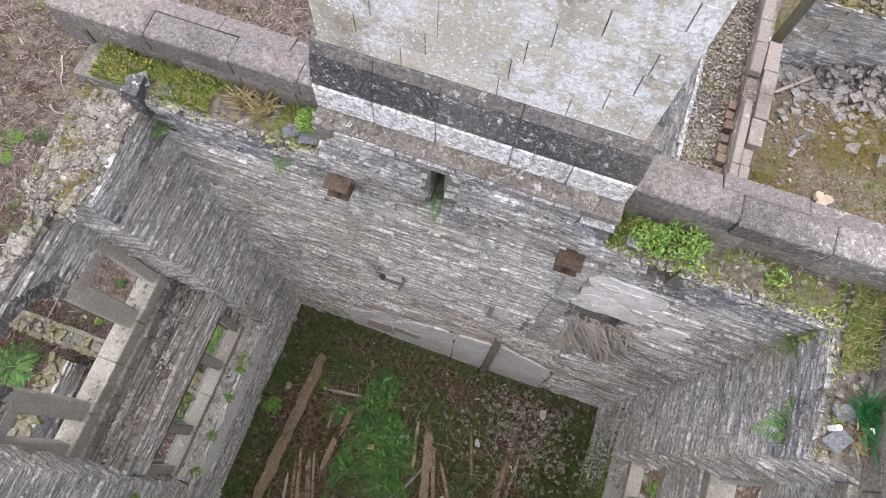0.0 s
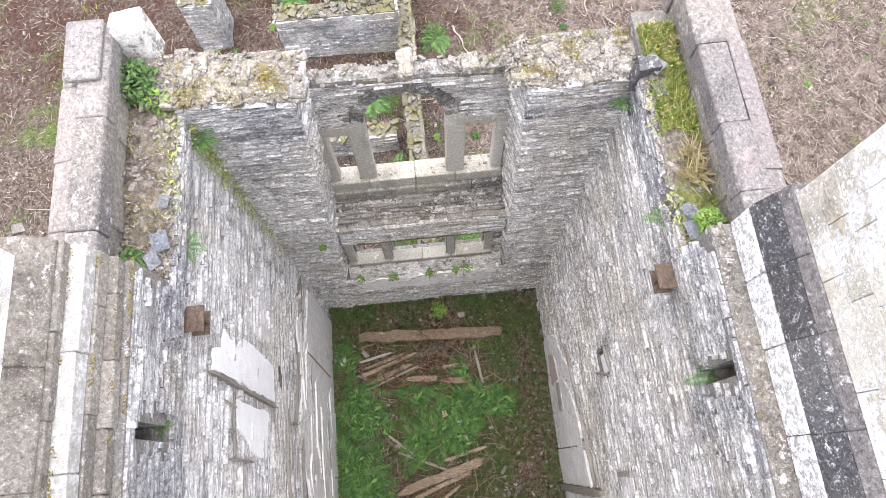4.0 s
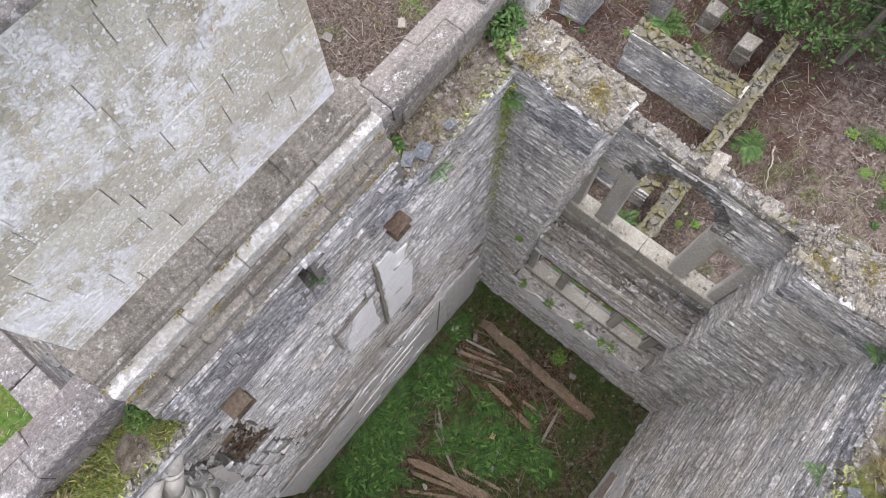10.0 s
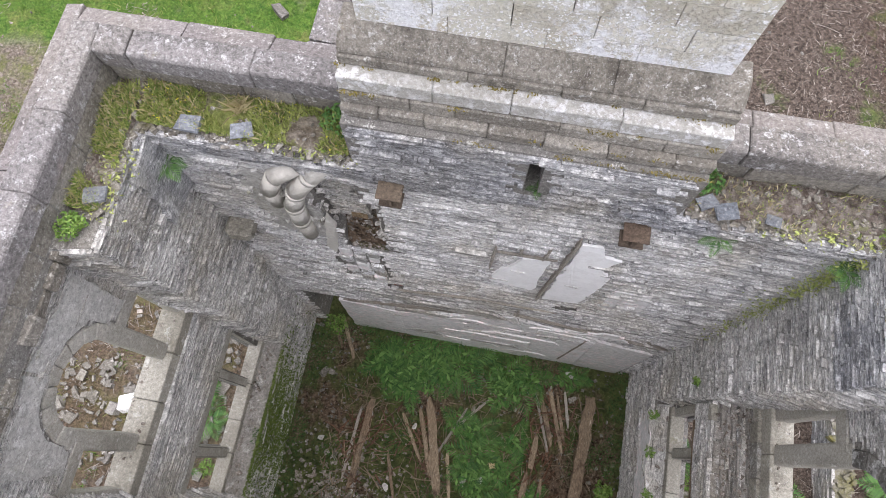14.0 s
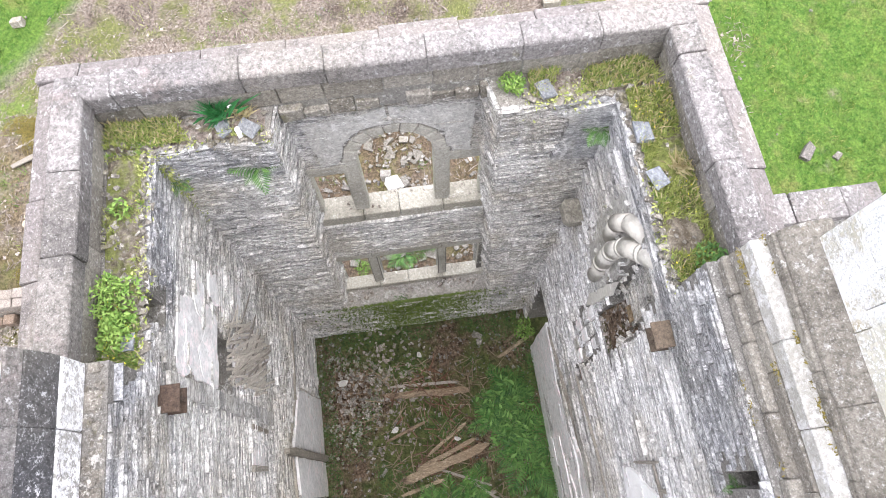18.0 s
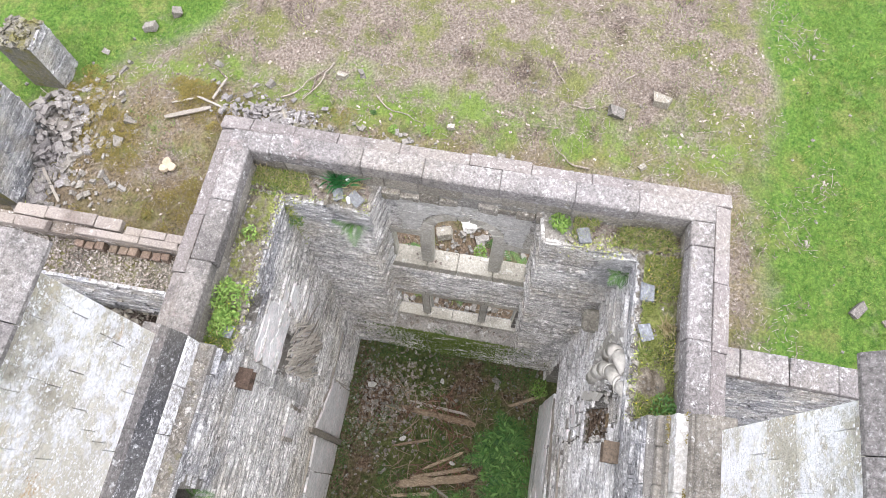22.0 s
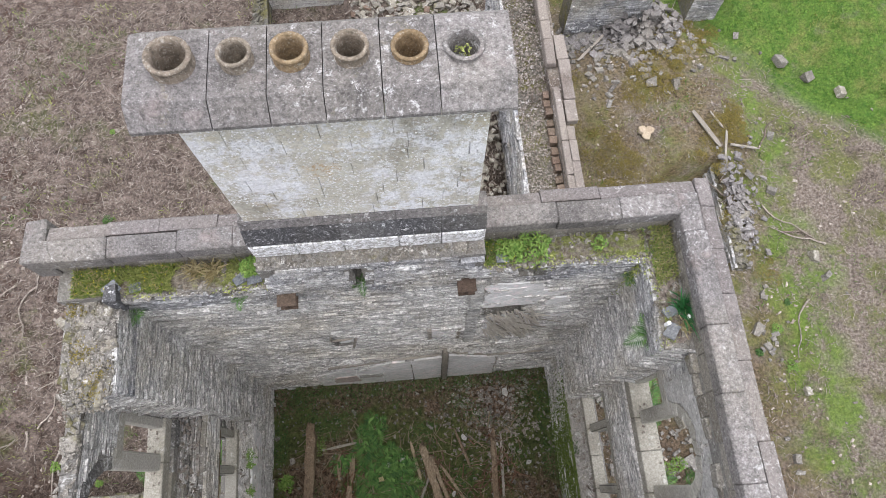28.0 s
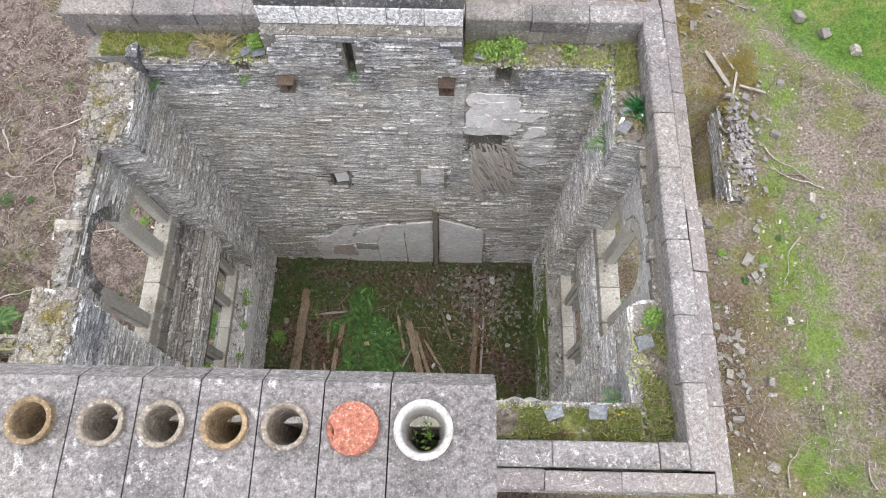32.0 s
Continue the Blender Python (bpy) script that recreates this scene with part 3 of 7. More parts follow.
def stone_verts(r, a, v, w, h, place, proud, gap=0.0015, back=-0.05):
    wob = 0.007
    bed = noise.noise(Vector((a * 1.7, v * 23.0, 11.0)))
    base = proud * max(0.0, 0.45 + 0.75 * bed) + r.uniform(0.0, proud * 0.5) + (proud * 1.1 if r.random() < 0.05 else 0)
    dv = r.uniform(-0.005, 0.005)
    c = ((a + 0.0006, v + gap + dv), (a + w - 0.0006, v + gap - dv), (a + w - r.uniform(0, 0.008), v + h - gap - dv), (a + r.uniform(0, 0.008), v + h - gap + dv))
    vs = [place(p, q, back) for p, q in c]
    vs += [place(p, q, base + r.uniform(-wob, wob)) for p, q in c]
    return vs


STONEFACES = ((4, 5, 6, 7), (0, 1, 5, 4), (1, 2, 6, 5), (2, 3, 7, 6), (3, 0, 4, 7))
UNITS = []


def unit_stones():
    r = random.Random(5)
    for k in range(14):
        vs = []
        for y in (-1.0, 1.0):
            for x, z in ((0.02, 0.05), (0.98, 0.05), (0.98, 0.95), (0.02, 0.95)):
                vs.append((x + r.uniform(-0.03, 0.03), y * (1 if y < 0 else r.uniform(0.6, 1.0)), z + r.uniform(-0.1, 0.1)))
        UNITS.append(pydata("stone", vs, STONEFACES))
        UNITS[-1].materials.append(TOPSLATE)


unit_stones()


def laid_beside(spans, v0, v1, keep, h=(0.011, 0.044), l=(0.06, 0.30), seed=1):
    """Courses cut off cleanly at the ends of the spans that spans(v) gives."""
    r = random.Random(seed)
    out, v = [], v0
    while v < v1:
        hh = r.uniform(*h)
        for lo, hi in spans(v + hh / 2):
            u, e = lo, hi
            while u < e - 0.01:
                ll = min(r.uniform(*l), e - u)
                if e - u - ll < 0.05:
                    ll = e - u
                if keep(u, v + hh) and keep(u + ll, v + hh):
                    out.append((u, v, ll, hh))
                u += ll
        v += hh
    return out


def clad(wall, stones, place, turn, proud=0.034, pick=None, seed=3, name="slate", dark=0.0, mat=None):
    """Stones on a wall: up to 300 picked ones are parts of their own, the rest one joined part."""
    r = random.Random(seed)
    verts, faces, single, top_v, top_f = [], [], 0, [], []
    for a, v, w, h in stones:
        if pick and single < 300 and pick(a + w / 2, v + h / 2):
            ob = new(name, r.choice(UNITS))
            ob.parent = wall
            ob.matrix_parent_inverse = Matrix.Translation(-wall.location)
            p = place(a, v, 0.0)
            ob.matrix_basis = Matrix.Translation(p) @ turn @ Matrix.Diagonal((w, 0.04 + r.uniform(0, proud), h, 1))
            single += 1
            continue
        high = dark and v + 0.25 * noise.noise(Vector((a * 1.3, v * 2, 7.0))) > dark
        vs, fs = (top_v, top_f) if high else (verts, faces)
        n = len(vs)
        vs += stone_verts(r, a, v, w, h, place, proud)
        fs += [[n + i for i in f] for f in STONEFACES]
    if top_v:
        link("upper_courses", pydata("upper_courses", top_v, top_f), TOPSLATE, wall, "blue-grey weathered slate courses near the top", "stuff")
    if verts:
        link("slate_courses", pydata("slate_courses", verts, faces), mat or SLATE, wall, "thin grey slate rubble courses", "stuff")


# ---- plan (metres): the room inside, the tops of its walls ----
XW, XE, YN, YS = -3.22, 3.63, 2.47, -2.27
LEDGE, COPE = 8.45, 9.0
BASE = -1.7


def holes_filter(holes):
    return lambda u, v: not any(a < u < b and c < v < d for a, b, c, d in holes)


def cuts(lo, hi, edges, step=None):
    s = sorted({round(e, 4) for e in (lo, hi, *edges) if lo <= e <= hi})
    return s


# ---- ground: one sheet to the horizon ----
def ground_height(x, y):
    n = noise.noise(Vector((x * 0.25, y * 0.25, 3.0))) * 0.28 + noise.noise(Vector((x * 1.1, y * 1.1, 8.0))) * 0.09
    d = math.hypot(x, y)
    far = max(0.0, d - 40) * 0.012
    h = -1.5 + n + far * math.sin(x * 0.02 + 1.3)
    k = max(0.0, 1 - ((x - 8.5) / 3.5) ** 2 - ((y - 10) / 4.5) ** 2)
    h += 0.7 * k
    k = max(0.0, 1 - ((x - 1.3) / 3.2) ** 4 - ((y - 16) / 5.5) ** 4)
    h += 1.5 * k * (1.0 if x > -0.95 else max(0.0, 1 - (-0.95 - x) / 0.3))
    k = max(0.0, 1 - ((x - 2.1) / 1.5) ** 4 - ((y - 7.4) / 4.4) ** 4)
    h = max(h, -1.5 + 2.2 * k + n)
    if 8.2 < x < 9.75 and 5.2 < y < 8.3:
        h -= 2.0
    return h


def make_ground():
    ticks = [math.sinh(i / 95 * 5.1) * 5.2 for i in range(-95, 96)]
    fine = sorted({*[round(-24 + 0.32 * i, 3) for i in range(151)], *[t for t in ticks if abs(t) > 24.3]})
    n = len(fine)
    verts = [(x, y, ground_height(x, y)) for y in fine for x in fine]
    faces = [(j * n + i, j * n + i + 1, (j + 1) * n + i + 1, (j + 1) * n + i) for j in range(n - 1) for i in range(n - 1)]
    me = pydata("ground", verts, faces)
    me.shade_smooth()
    tagged(link("ground", me, GROUND), "rough cleared ground with bark litter, twigs and grass", "ground", kind="structure")


make_ground()


def floor_height(x, y):
    return 0.02 + 0.10 * noise.noise(Vector((x * 0.8, y * 0.8, 1.0))) + 0.05 * noise.noise(Vector((x * 3, y * 3, 2.0)))


def make_floor():
    nx, ny = 90, 66
    verts = [(XW - 0.55 + (XE - XW + 1.1) * i / nx, YS - 0.75 + (YN - YS + 0.8) * j / ny, 0) for j in range(ny + 1) for i in range(nx + 1)]
    verts = [(x, y, floor_height(x, y)) for x, y, _ in verts]
    faces = [(j * (nx + 1) + i, j * (nx + 1) + i + 1, (j + 1) * (nx + 1) + i + 1, (j + 1) * (nx + 1) + i) for j in range(ny) for i in range(nx)]
    me = pydata("floor", verts, faces)
    me.shade_smooth()
    tagged(link("floor", me, FLOOREARTH), "uneven floor of soil, moss and fallen debris", "floor", kind="structure")


make_floor()

# ---- north wall ----
DOOR_N = (1.65, 2.23, 5.95, 6.56)
SOCKETS_N = [(-0.18, -0.05, 8.15, 8.9), (1.98, 2.2, 7.98, 8.45), (-1.82, -1.62, 8.15, 8.45)]
NICHE_N = (-0.95, -0.62, 4.45, 5.1)


def place_n(u, v, d):
    return (u, YN - d, v)


def place_s(u, v, d):
    return (u, YS + d, v)


def place_w(u, v, d):
    return (XW + d, u, v)


def place_e(u, v, d):
    return (XE - d, u, v)


def make_north():
    top = lambda u: 9.03 if -1.27 < u < 1.47 else LEDGE
    through = [DOOR_N]
    blind = [*SOCKETS_N, NICHE_N]
    us = cuts(-3.9, XE, [-1.27, 1.47, XW, XE, *[e for h in through + blind for e in h[:2]]])
    vs = cuts(BASE, 9.03, [LEDGE, *[e for h in through + blind for e in h[2:]]])
    ok = holes_filter(through + blind)
    v1, f1 = solid(us, vs, lambda u, v: v < top(u) and ok(u, v), 0.0, -0.3, place_n)
    ok2 = holes_filter(through)
    v2, f2 = solid(us, vs, lambda u, v: v < top(u) and ok2(u, v), -0.3, -0.88, place_n)
    n = len(v1)
    wall = link("wall_north", pydata("wall_north", v1 + v2, f1 + [[i + n for i in f] for f in f2]), MORTAR)
    tagged(wall, "tall roofless inner wall of grey slate rubble", "wall", kind="structure")
    skip = [DOOR_N, *SOCKETS_N, NICHE_N, (-0.95, 2.1, -1, 1.6)]
    st = laid(XW + 0.01, XE - 0.01, -0.1, 9.02, lambda u, v: v < top(u) - 0.0 and holes_filter(skip)(u, v), seed=11)
    clad(wall, st, place_n, Matrix.Rotation(math.pi, 4, "Z") @ Matrix.Diagonal((-1, 1, 1, 1)), pick=lambda u, v: v > 8.2, seed=12, dark=7.75)
    return wall


wall_n = make_north()

# ---- south wall ----
DOOR_S = (2.72, 3.36, -0.3, 2.45)
FLUE_S = [(1.62, 2.1, 6.3, 7.95), (1.46, 1.98, 5.75, 7.5)]
SOCKETS_S = [(-0.16, -0.03, 8.35, 9.0), (1.85, 2.06, 8.3, 8.45), (-1.15, -0.95, 4.35, 4.7), (1.4, 1.62, 3.75, 4.1)]


def make_south():
    top = lambda u: 9.15 if -1.42 < u < 1.55 else LEDGE
    through, blind = [DOOR_S], [*FLUE_S, *SOCKETS_S]
    us = cuts(-3.9, XE, [-1.42, 1.55, XW, XE, *[e for h in through + blind for e in h[:2]]])
    vs = cuts(BASE, 9.15, [LEDGE, *[e for h in through + blind for e in h[2:]]])
    ok, ok2 = holes_filter(through + blind), holes_filter(through)
    v1, f1 = solid(us, vs, lambda u, v: v < top(u) and ok(u, v), 0.0, -0.4, place_s)
    v2, f2 = solid(us, vs, lambda u, v: v < top(u) and ok2(u, v), -0.4, -0.95, place_s)
    n = len(v1)
    wall = link("wall_south", pydata("wall_south", v1 + v2, f1 + [[i + n for i in f] for f in f2]), MORTAR)
    tagged(wall, "tall roofless slate rubble wall with plaster remains", "wall", kind="structure")
    skip = [DOOR_S, *FLUE_S, *SOCKETS_S, (-2.7, 2.72, -1, 1.9), (2.2, 2.75, 6.2, 7.8), (1.6, 2.2, 4.25, 5.65)]
    st = laid(XW + 0.01, XE - 0.01, -0.1, 9.14, lambda u, v: v < top(u) and holes_filter(skip)(u, v), seed=21)
    clad(wall, st, place_s, Matrix.Identity(4), pick=lambda u, v: v > 8.2, seed=22, dark=8.05, mat=PALESLATE)
    return wall


wall_s = make_south()

# ---- west and east walls, each with a deep recess that holds two three-light windows ----
REC_W, REC_E = (-1.1, 1.32, 0.5, 0.28), (-1.03, 1.28, 0.33, 0.2)


def recess(rec):
    """Half opening of the recess at height v: it grows wider towards the floor."""
    def f(v):
        k = max(0.0, min(1.0, (8.4 - v) / 7.0))
        return rec[0] - rec[2] * k, rec[1] + rec[3] * k
    return f


def make_side(name, label, rec, place, turn, top, depth, span, seed, pick, foot=1.25):
    """Inner leaf with the recess left open; the outer leaf behind it holds the windows."""
    open_at = recess(rec)
    levels = [BASE, foot, 2.0, 3.0, 4.0, 5.0, 6.0, 7.0, 7.8, 8.2, 8.45, 8.75, 9.0]
    lo, hi = span
    verts, faces = [], []

    def slab(pts):
        n = len(verts)
        verts.extend(place(u, v, 0.0) for u, v in pts)
        verts.extend(place(u + s, v, -depth) for (u, v), s in zip(pts, shift))
        m = len(pts)
        faces.append([n + i for i in range(m)])
        faces.append([n + m + i for i in range(m)][::-1])
        for i in range(m):
            faces.append([n + i, n + m + i, n + m + (i + 1) % m, n + (i + 1) % m])
    for side in (0, 1):
        edge = lo if side == 0 else hi
        vs = [v for v in levels if foot <= v]
        inner = [(open_at(v)[side], v) for v in vs if v <= top(open_at(v)[side])]
        tops = [i / 7 for i in range(8)]
        last = inner[-1][0]
        line = [(last + (edge - last) * t, top(last + (edge - last) * t)) for t in tops]
        pts = [(edge, foot)] + inner + line
        s = 0.09 if side == 0 else -0.09
        shift = [0] + [s] * len(inner) + [0] * len(line)
        slab(pts)
    shift = [0] * 4
    slab([(lo, BASE), (hi, BASE), (hi, foot), (lo, foot)])
    wall = link(name, pydata(name, verts, faces), MORTAR)
    tagged(wall, label, "wall", kind="structure")

    er = random.Random(seed + 3)

    def spans(v):
        if v < foot - 0.03:
            return [(YS + 0.01, YN - 0.01)]
        a, b = open_at(v)
        return [(YS + 0.01, a + er.uniform(-0.012, 0.03)), (b - er.uniform(-0.012, 0.03), YN - 0.01)]
    st = laid_beside(spans, -0.1, 9.0, lambda u, v: v < top(u) + 0.01, seed=seed)
    clad(wall, st, place, turn, pick=pick, seed=seed + 1, dark=7.7)
    # the stones of the splayed cheeks
    for side in (0, 1):
        def cheek(u, v, d, side=side):
            a = open_at(v)[side]
            s = 1 if side == 0 else -1
            return place(a + s * (0.09 * u / depth + d), v, -u)
        tt = top(open_at(8.0)[side])
        cs = laid(0.0, depth, foot, tt - 0.03, lambda u, v: True, l=(0.14, 0.4), seed=seed + 5 + side)
        v_, f_ = [], []
        r = random.Random(seed + 9)
        for a, v, w, h in cs:
            n = len(v_)
            v_ += stone_verts(r, a, v, w, h, cheek, 0.03)
            f_ += [[n + i for i in f] for f in STONEFACES]
        link("reveal_stones", pydata("reveal_stones", v_, f_), SLATE, wall, "ragged slate edge of the window recess", "stuff")
    return wall


def rubble_top_w(u):
    if u < -1.0:
        return 8.45 + 0.14 * noise.noise(Vector((u * 3, 1, 0))) + 0.1 * (-1.0 - u)
    return 8.32 + 0.14 * noise.noise(Vector((u * 3, 1, 0)))


wall_w = make_side("wall_west", "broken slate rubble wall with ragged open top", REC_W, place_w, Matrix.Rotation(math.pi / 2, 4, "Z") @ Matrix.Diagonal((1, -1, 1, 1)),
                   rubble_top_w, 0.48, (YS, YN), 31, lambda u, v: v > 7.9, 2.0)
wall_e = make_side("wall_east", "slate rubble wall with a deep window recess", REC_E, place_e, Matrix.Rotation(math.pi / 2, 4, "Z"),
                   lambda u: LEDGE, 0.46, (YS - 0.95, YN + 0.88), 41, lambda u, v: v > 7.9, 1.95)


# ---- the outer leaves and their windows ----
def make_leaf(wall, name, label, place, d0, d1, lights_up, lights_low, sill_up, head_up, spring, rise, low, top, yr, seed):
    """Thin leaf of wall with its openings cut through."""
    ups, lows = lights_up, lights_low
    mid = ups[1]
    rise_at = lambda u: spring + rise * math.sqrt(max(0.0, 1 - ((u - (mid[0] + mid[1]) / 2) / ((mid[1] - mid[0]) / 2)) ** 2))
    us = sorted({round(e, 4) for e in (yr[0], yr[1], *[x for l in ups for x in l], *[x for l in lows for x in l], *[mid[0] + (mid[1] - mid[0]) * i / 12 for i in range(13)],
                                       *[yr[0] + (yr[1] - yr[0]) * i / 16 for i in range(17)])})
    vs = sorted({round(e, 4) for e in (BASE, low[0], low[1], sill_up, head_up, spring, *[spring + rise * i / 6 for i in range(7)], *[spring + rise + (9.1 - spring - rise) * i / 10 for i in range(1, 11)])})

    def filled(u, v):
        if v > top(u):
            return False
        for a, b in lows:
            if a < u < b and low[0] < v < low[1]:
                return False
        for k, (a, b) in enumerate(ups):
            if a < u < b and sill_up < v < (rise_at(u) if k == 1 else head_up):
                return False
        return True
    v, f = solid(us, vs, filled, d0, d1, place)
    leafm = link(name, pydata(name, v, f), MORTAR, wall, label)
    st = laid(max(yr[0], -1.75), min(yr[1], 1.75), 1.2, 9.0, lambda u, w: filled(u, w) and not (sill_up - 0.28 < w < sill_up) and w < top(u) - 0.03
              and not any(a - 0.14 < u < b + 0.14 and sill_up - 0.3 < w < (spring if k == 1 else head_up + 0.16) for k, (a, b) in enumerate(ups))
              and not (w >= spring and ((u - (mid[0] + mid[1]) / 2) / ((mid[1] - mid[0]) / 2 + 0.14)) ** 2 + ((w - spring) / (rise + 0.14)) ** 2 < 1)
              and not any(a - 0.16 < u < b + 0.16 and low[0] - 0.2 < w < low[1] + 0.2 for a, b in lows), seed=seed)
    verts, faces = [], []
    r = random.Random(seed)
    pl = lambda u, w, d: place(u, w, d0 + d)
    for a, w, l, h in st:
        k = len(verts)
        verts += stone_verts(r, a, w, l, h, pl, 0.025)
        faces += [[k + i for i in q] for q in STONEFACES]
    link("spandrel_stones", pydata("spandrel_stones", verts, faces), SLATE, wall, "dark slate courses of the window panel", "stuff")


def quad_box(bm, place, u0, u1, v0, v1, d0, d1):
    vs = [bm.verts.new(place(u, v, d)) for d in (d0, d1) for u, v in ((u0, v0), (u1, v0), (u1, v1), (u0, v1))]
    for f in ((0, 1, 2, 3), (7, 6, 5, 4), (0, 4, 5, 1), (1, 5, 6, 2), (2, 6, 7, 3), (3, 7, 4, 0)):
        bm.faces.new([vs[i] for i in f])
    return bm


def make_window(name, label, place, ups, sill, heads, spring=None, rise=0, d0=-0.6, d1=-0.86, sill_lip=0.05):
    """Stone surround of a three-light window: sill blocks, two mullions, jambs, lintels and, where it has one, an arch."""
    w = thing(name, label, "window", place(ups[1][0], sill, d0), kind="structure")
    a, b = ups[0][0], ups[2][1]
    # brightened copy of the sills' stone makes up for the weak light here
    dressed = BRIGHTDRESSED
    cutsu = [a - 0.16, (ups[0][1] + ups[1][0]) / 2, (ups[1][0] + ups[1][1]) / 2 + 0.05, (ups[1][1] + ups[2][0]) / 2, b + 0.16]
    for i in range(4):
        part("sill_block", quad_box(bmesh.new(), place, cutsu[i] + 0.004, cutsu[i + 1] - 0.004, sill - 0.24, sill + rnd.uniform(0.008, 0.024), d0 + sill_lip + 0.004, d1 - 0.06), SILLSTONE, w, bevel=0.012)
    for k in (0, 1):
        u0, u1 = ups[k][1], ups[k + 1][0]
        part("mullion", quad_box(bmesh.new(), place, u0 - 0.007, u1 + 0.007, sill - 0.02, (spring or heads) + 0.02, d0 + 0.006, d1 - 0.008), dressed, w, bevel=0.022)
    for u0, u1 in ((a - 0.14, a + 0.007), (b - 0.007, b + 0.14)):
        part("jamb", quad_box(bmesh.new(), place, u0, u1, sill - 0.02, heads + 0.01, d0 + 0.002, d1 - 0.008), dressed, w, bevel=0.012)
    spans = (ups[0], ups[2]) if spring else ups
    for u0, u1 in spans:
        e0 = 0.13 if u0 == a else (u0 - ups[ups.index((u0, u1)) - 1][1]) / 2 - 0.002
        e1 = 0.13 if u1 == b else (ups[ups.index((u0, u1)) + 1][0] - u1) / 2 - 0.002
        part("lintel", quad_box(bmesh.new(), place, u0 - e0, u1 + e1, heads - 0.007, heads + 0.2, d0 + 0.012, d1 - 0.006), dressed, w, bevel=0.012)
    if spring:
        c, half = (ups[1][0] + ups[1][1]) / 2, (ups[1][1] - ups[1][0]) / 2
        n = 9
        for i in range(n):
            bm = bmesh.new()
            t0, t1 = math.pi * i / n + 0.012, math.pi * (i + 1) / n - 0.012
            ring = [(c - r * math.cos(t), spring + (rise + r - half) * math.sin(t)) for r, t in ((half - 0.008, t0), (half - 0.008, t1), (half + 0.17, t1), (half + 0.17, t0))]
            vs = [bm.verts.new(place(u, v, d)) for d in (d0 + 0.02, d1 - 0.008) for u, v in ring]
            for f in ((0, 1, 2, 3), (7, 6, 5, 4), (0, 4, 5, 1), (1, 5, 6, 2), (2, 6, 7, 3), (3, 7, 4, 0)):
                bm.faces.new([vs[q] for q in f])
            part("voussoir", bm, ARCHSTONE if name == "window_1" else dressed, w, bevel=0.01)
    return w


def panel(wall, outline, place, d, mat, label, thick=0.05, nm="plaster_panel"):
    bm = bmesh.new()
    a = [bm.verts.new(place(u, v, d + rnd.uniform(-0.004, 0.004))) for u, v in outline]
    b = [bm.verts.new(place(u, v, d - thick)) for u, v in outline]
    bm.faces.new(a)
    bm.faces.new(b[::-1])
    n = len(outline)
    for i in range(n):
        bm.faces.new((a[i], b[i], b[(i + 1) % n], a[(i + 1) % n]))
    return part(nm, bm, mat, wall, label)


def ragged(pts, amp, step, seed):
    r = random.Random(seed)
    out = []
    for (a, b), (c, d) in zip(pts, pts[1:] + pts[:1]):
        n = max(1, int(math.hypot(c - a, d - b) / step))
        for i in range(n):
            t = i / n
            out.append((a + (c - a) * t + r.uniform(-amp, amp), b + (d - b) * t + r.uniform(-amp, amp)))
    return out


def top_leaf_w(u):
    return 7.95 + 0.12 * noise.noise(Vector((u * 2.4, 5, 0))) if -1.25 < u < 1.3 else rubble_top_w(u) - 0.12


UPW = [(-1.07, -0.77), (-0.54, 0.49), (0.74, 1.15)]
LOW_W = [(-1.27, -0.73), (-0.57, 0.45), (0.61, 1.18)]
UPE = [(-1.04, -0.60), (-0.40, 0.56), (0.76, 1.21)]
LOW_E = [(-1.12, -0.54), (-0.39, 0.65), (0.81, 1.36)]
make_leaf(wall_w, "outer_leaf", "thin outer leaf of the broken wall", place_w, -0.49, -0.66, UPW, LOW_W, 5.45, 6.8, 7.08, 0.61, (1.8, 3.75), top_leaf_w, (YS, YN), 51)
make_leaf(wall_e, "outer_leaf", "outer leaf below the parapet", place_e, -0.47, -0.66, UPE, LOW_E, 5.42, 6.62, 6.95, 0.54, (1.8, 3.75), lambda u: 8.2 if abs(u) < 1.2 else 8.4, (YS - 0.9, YN + 0.86), 61)


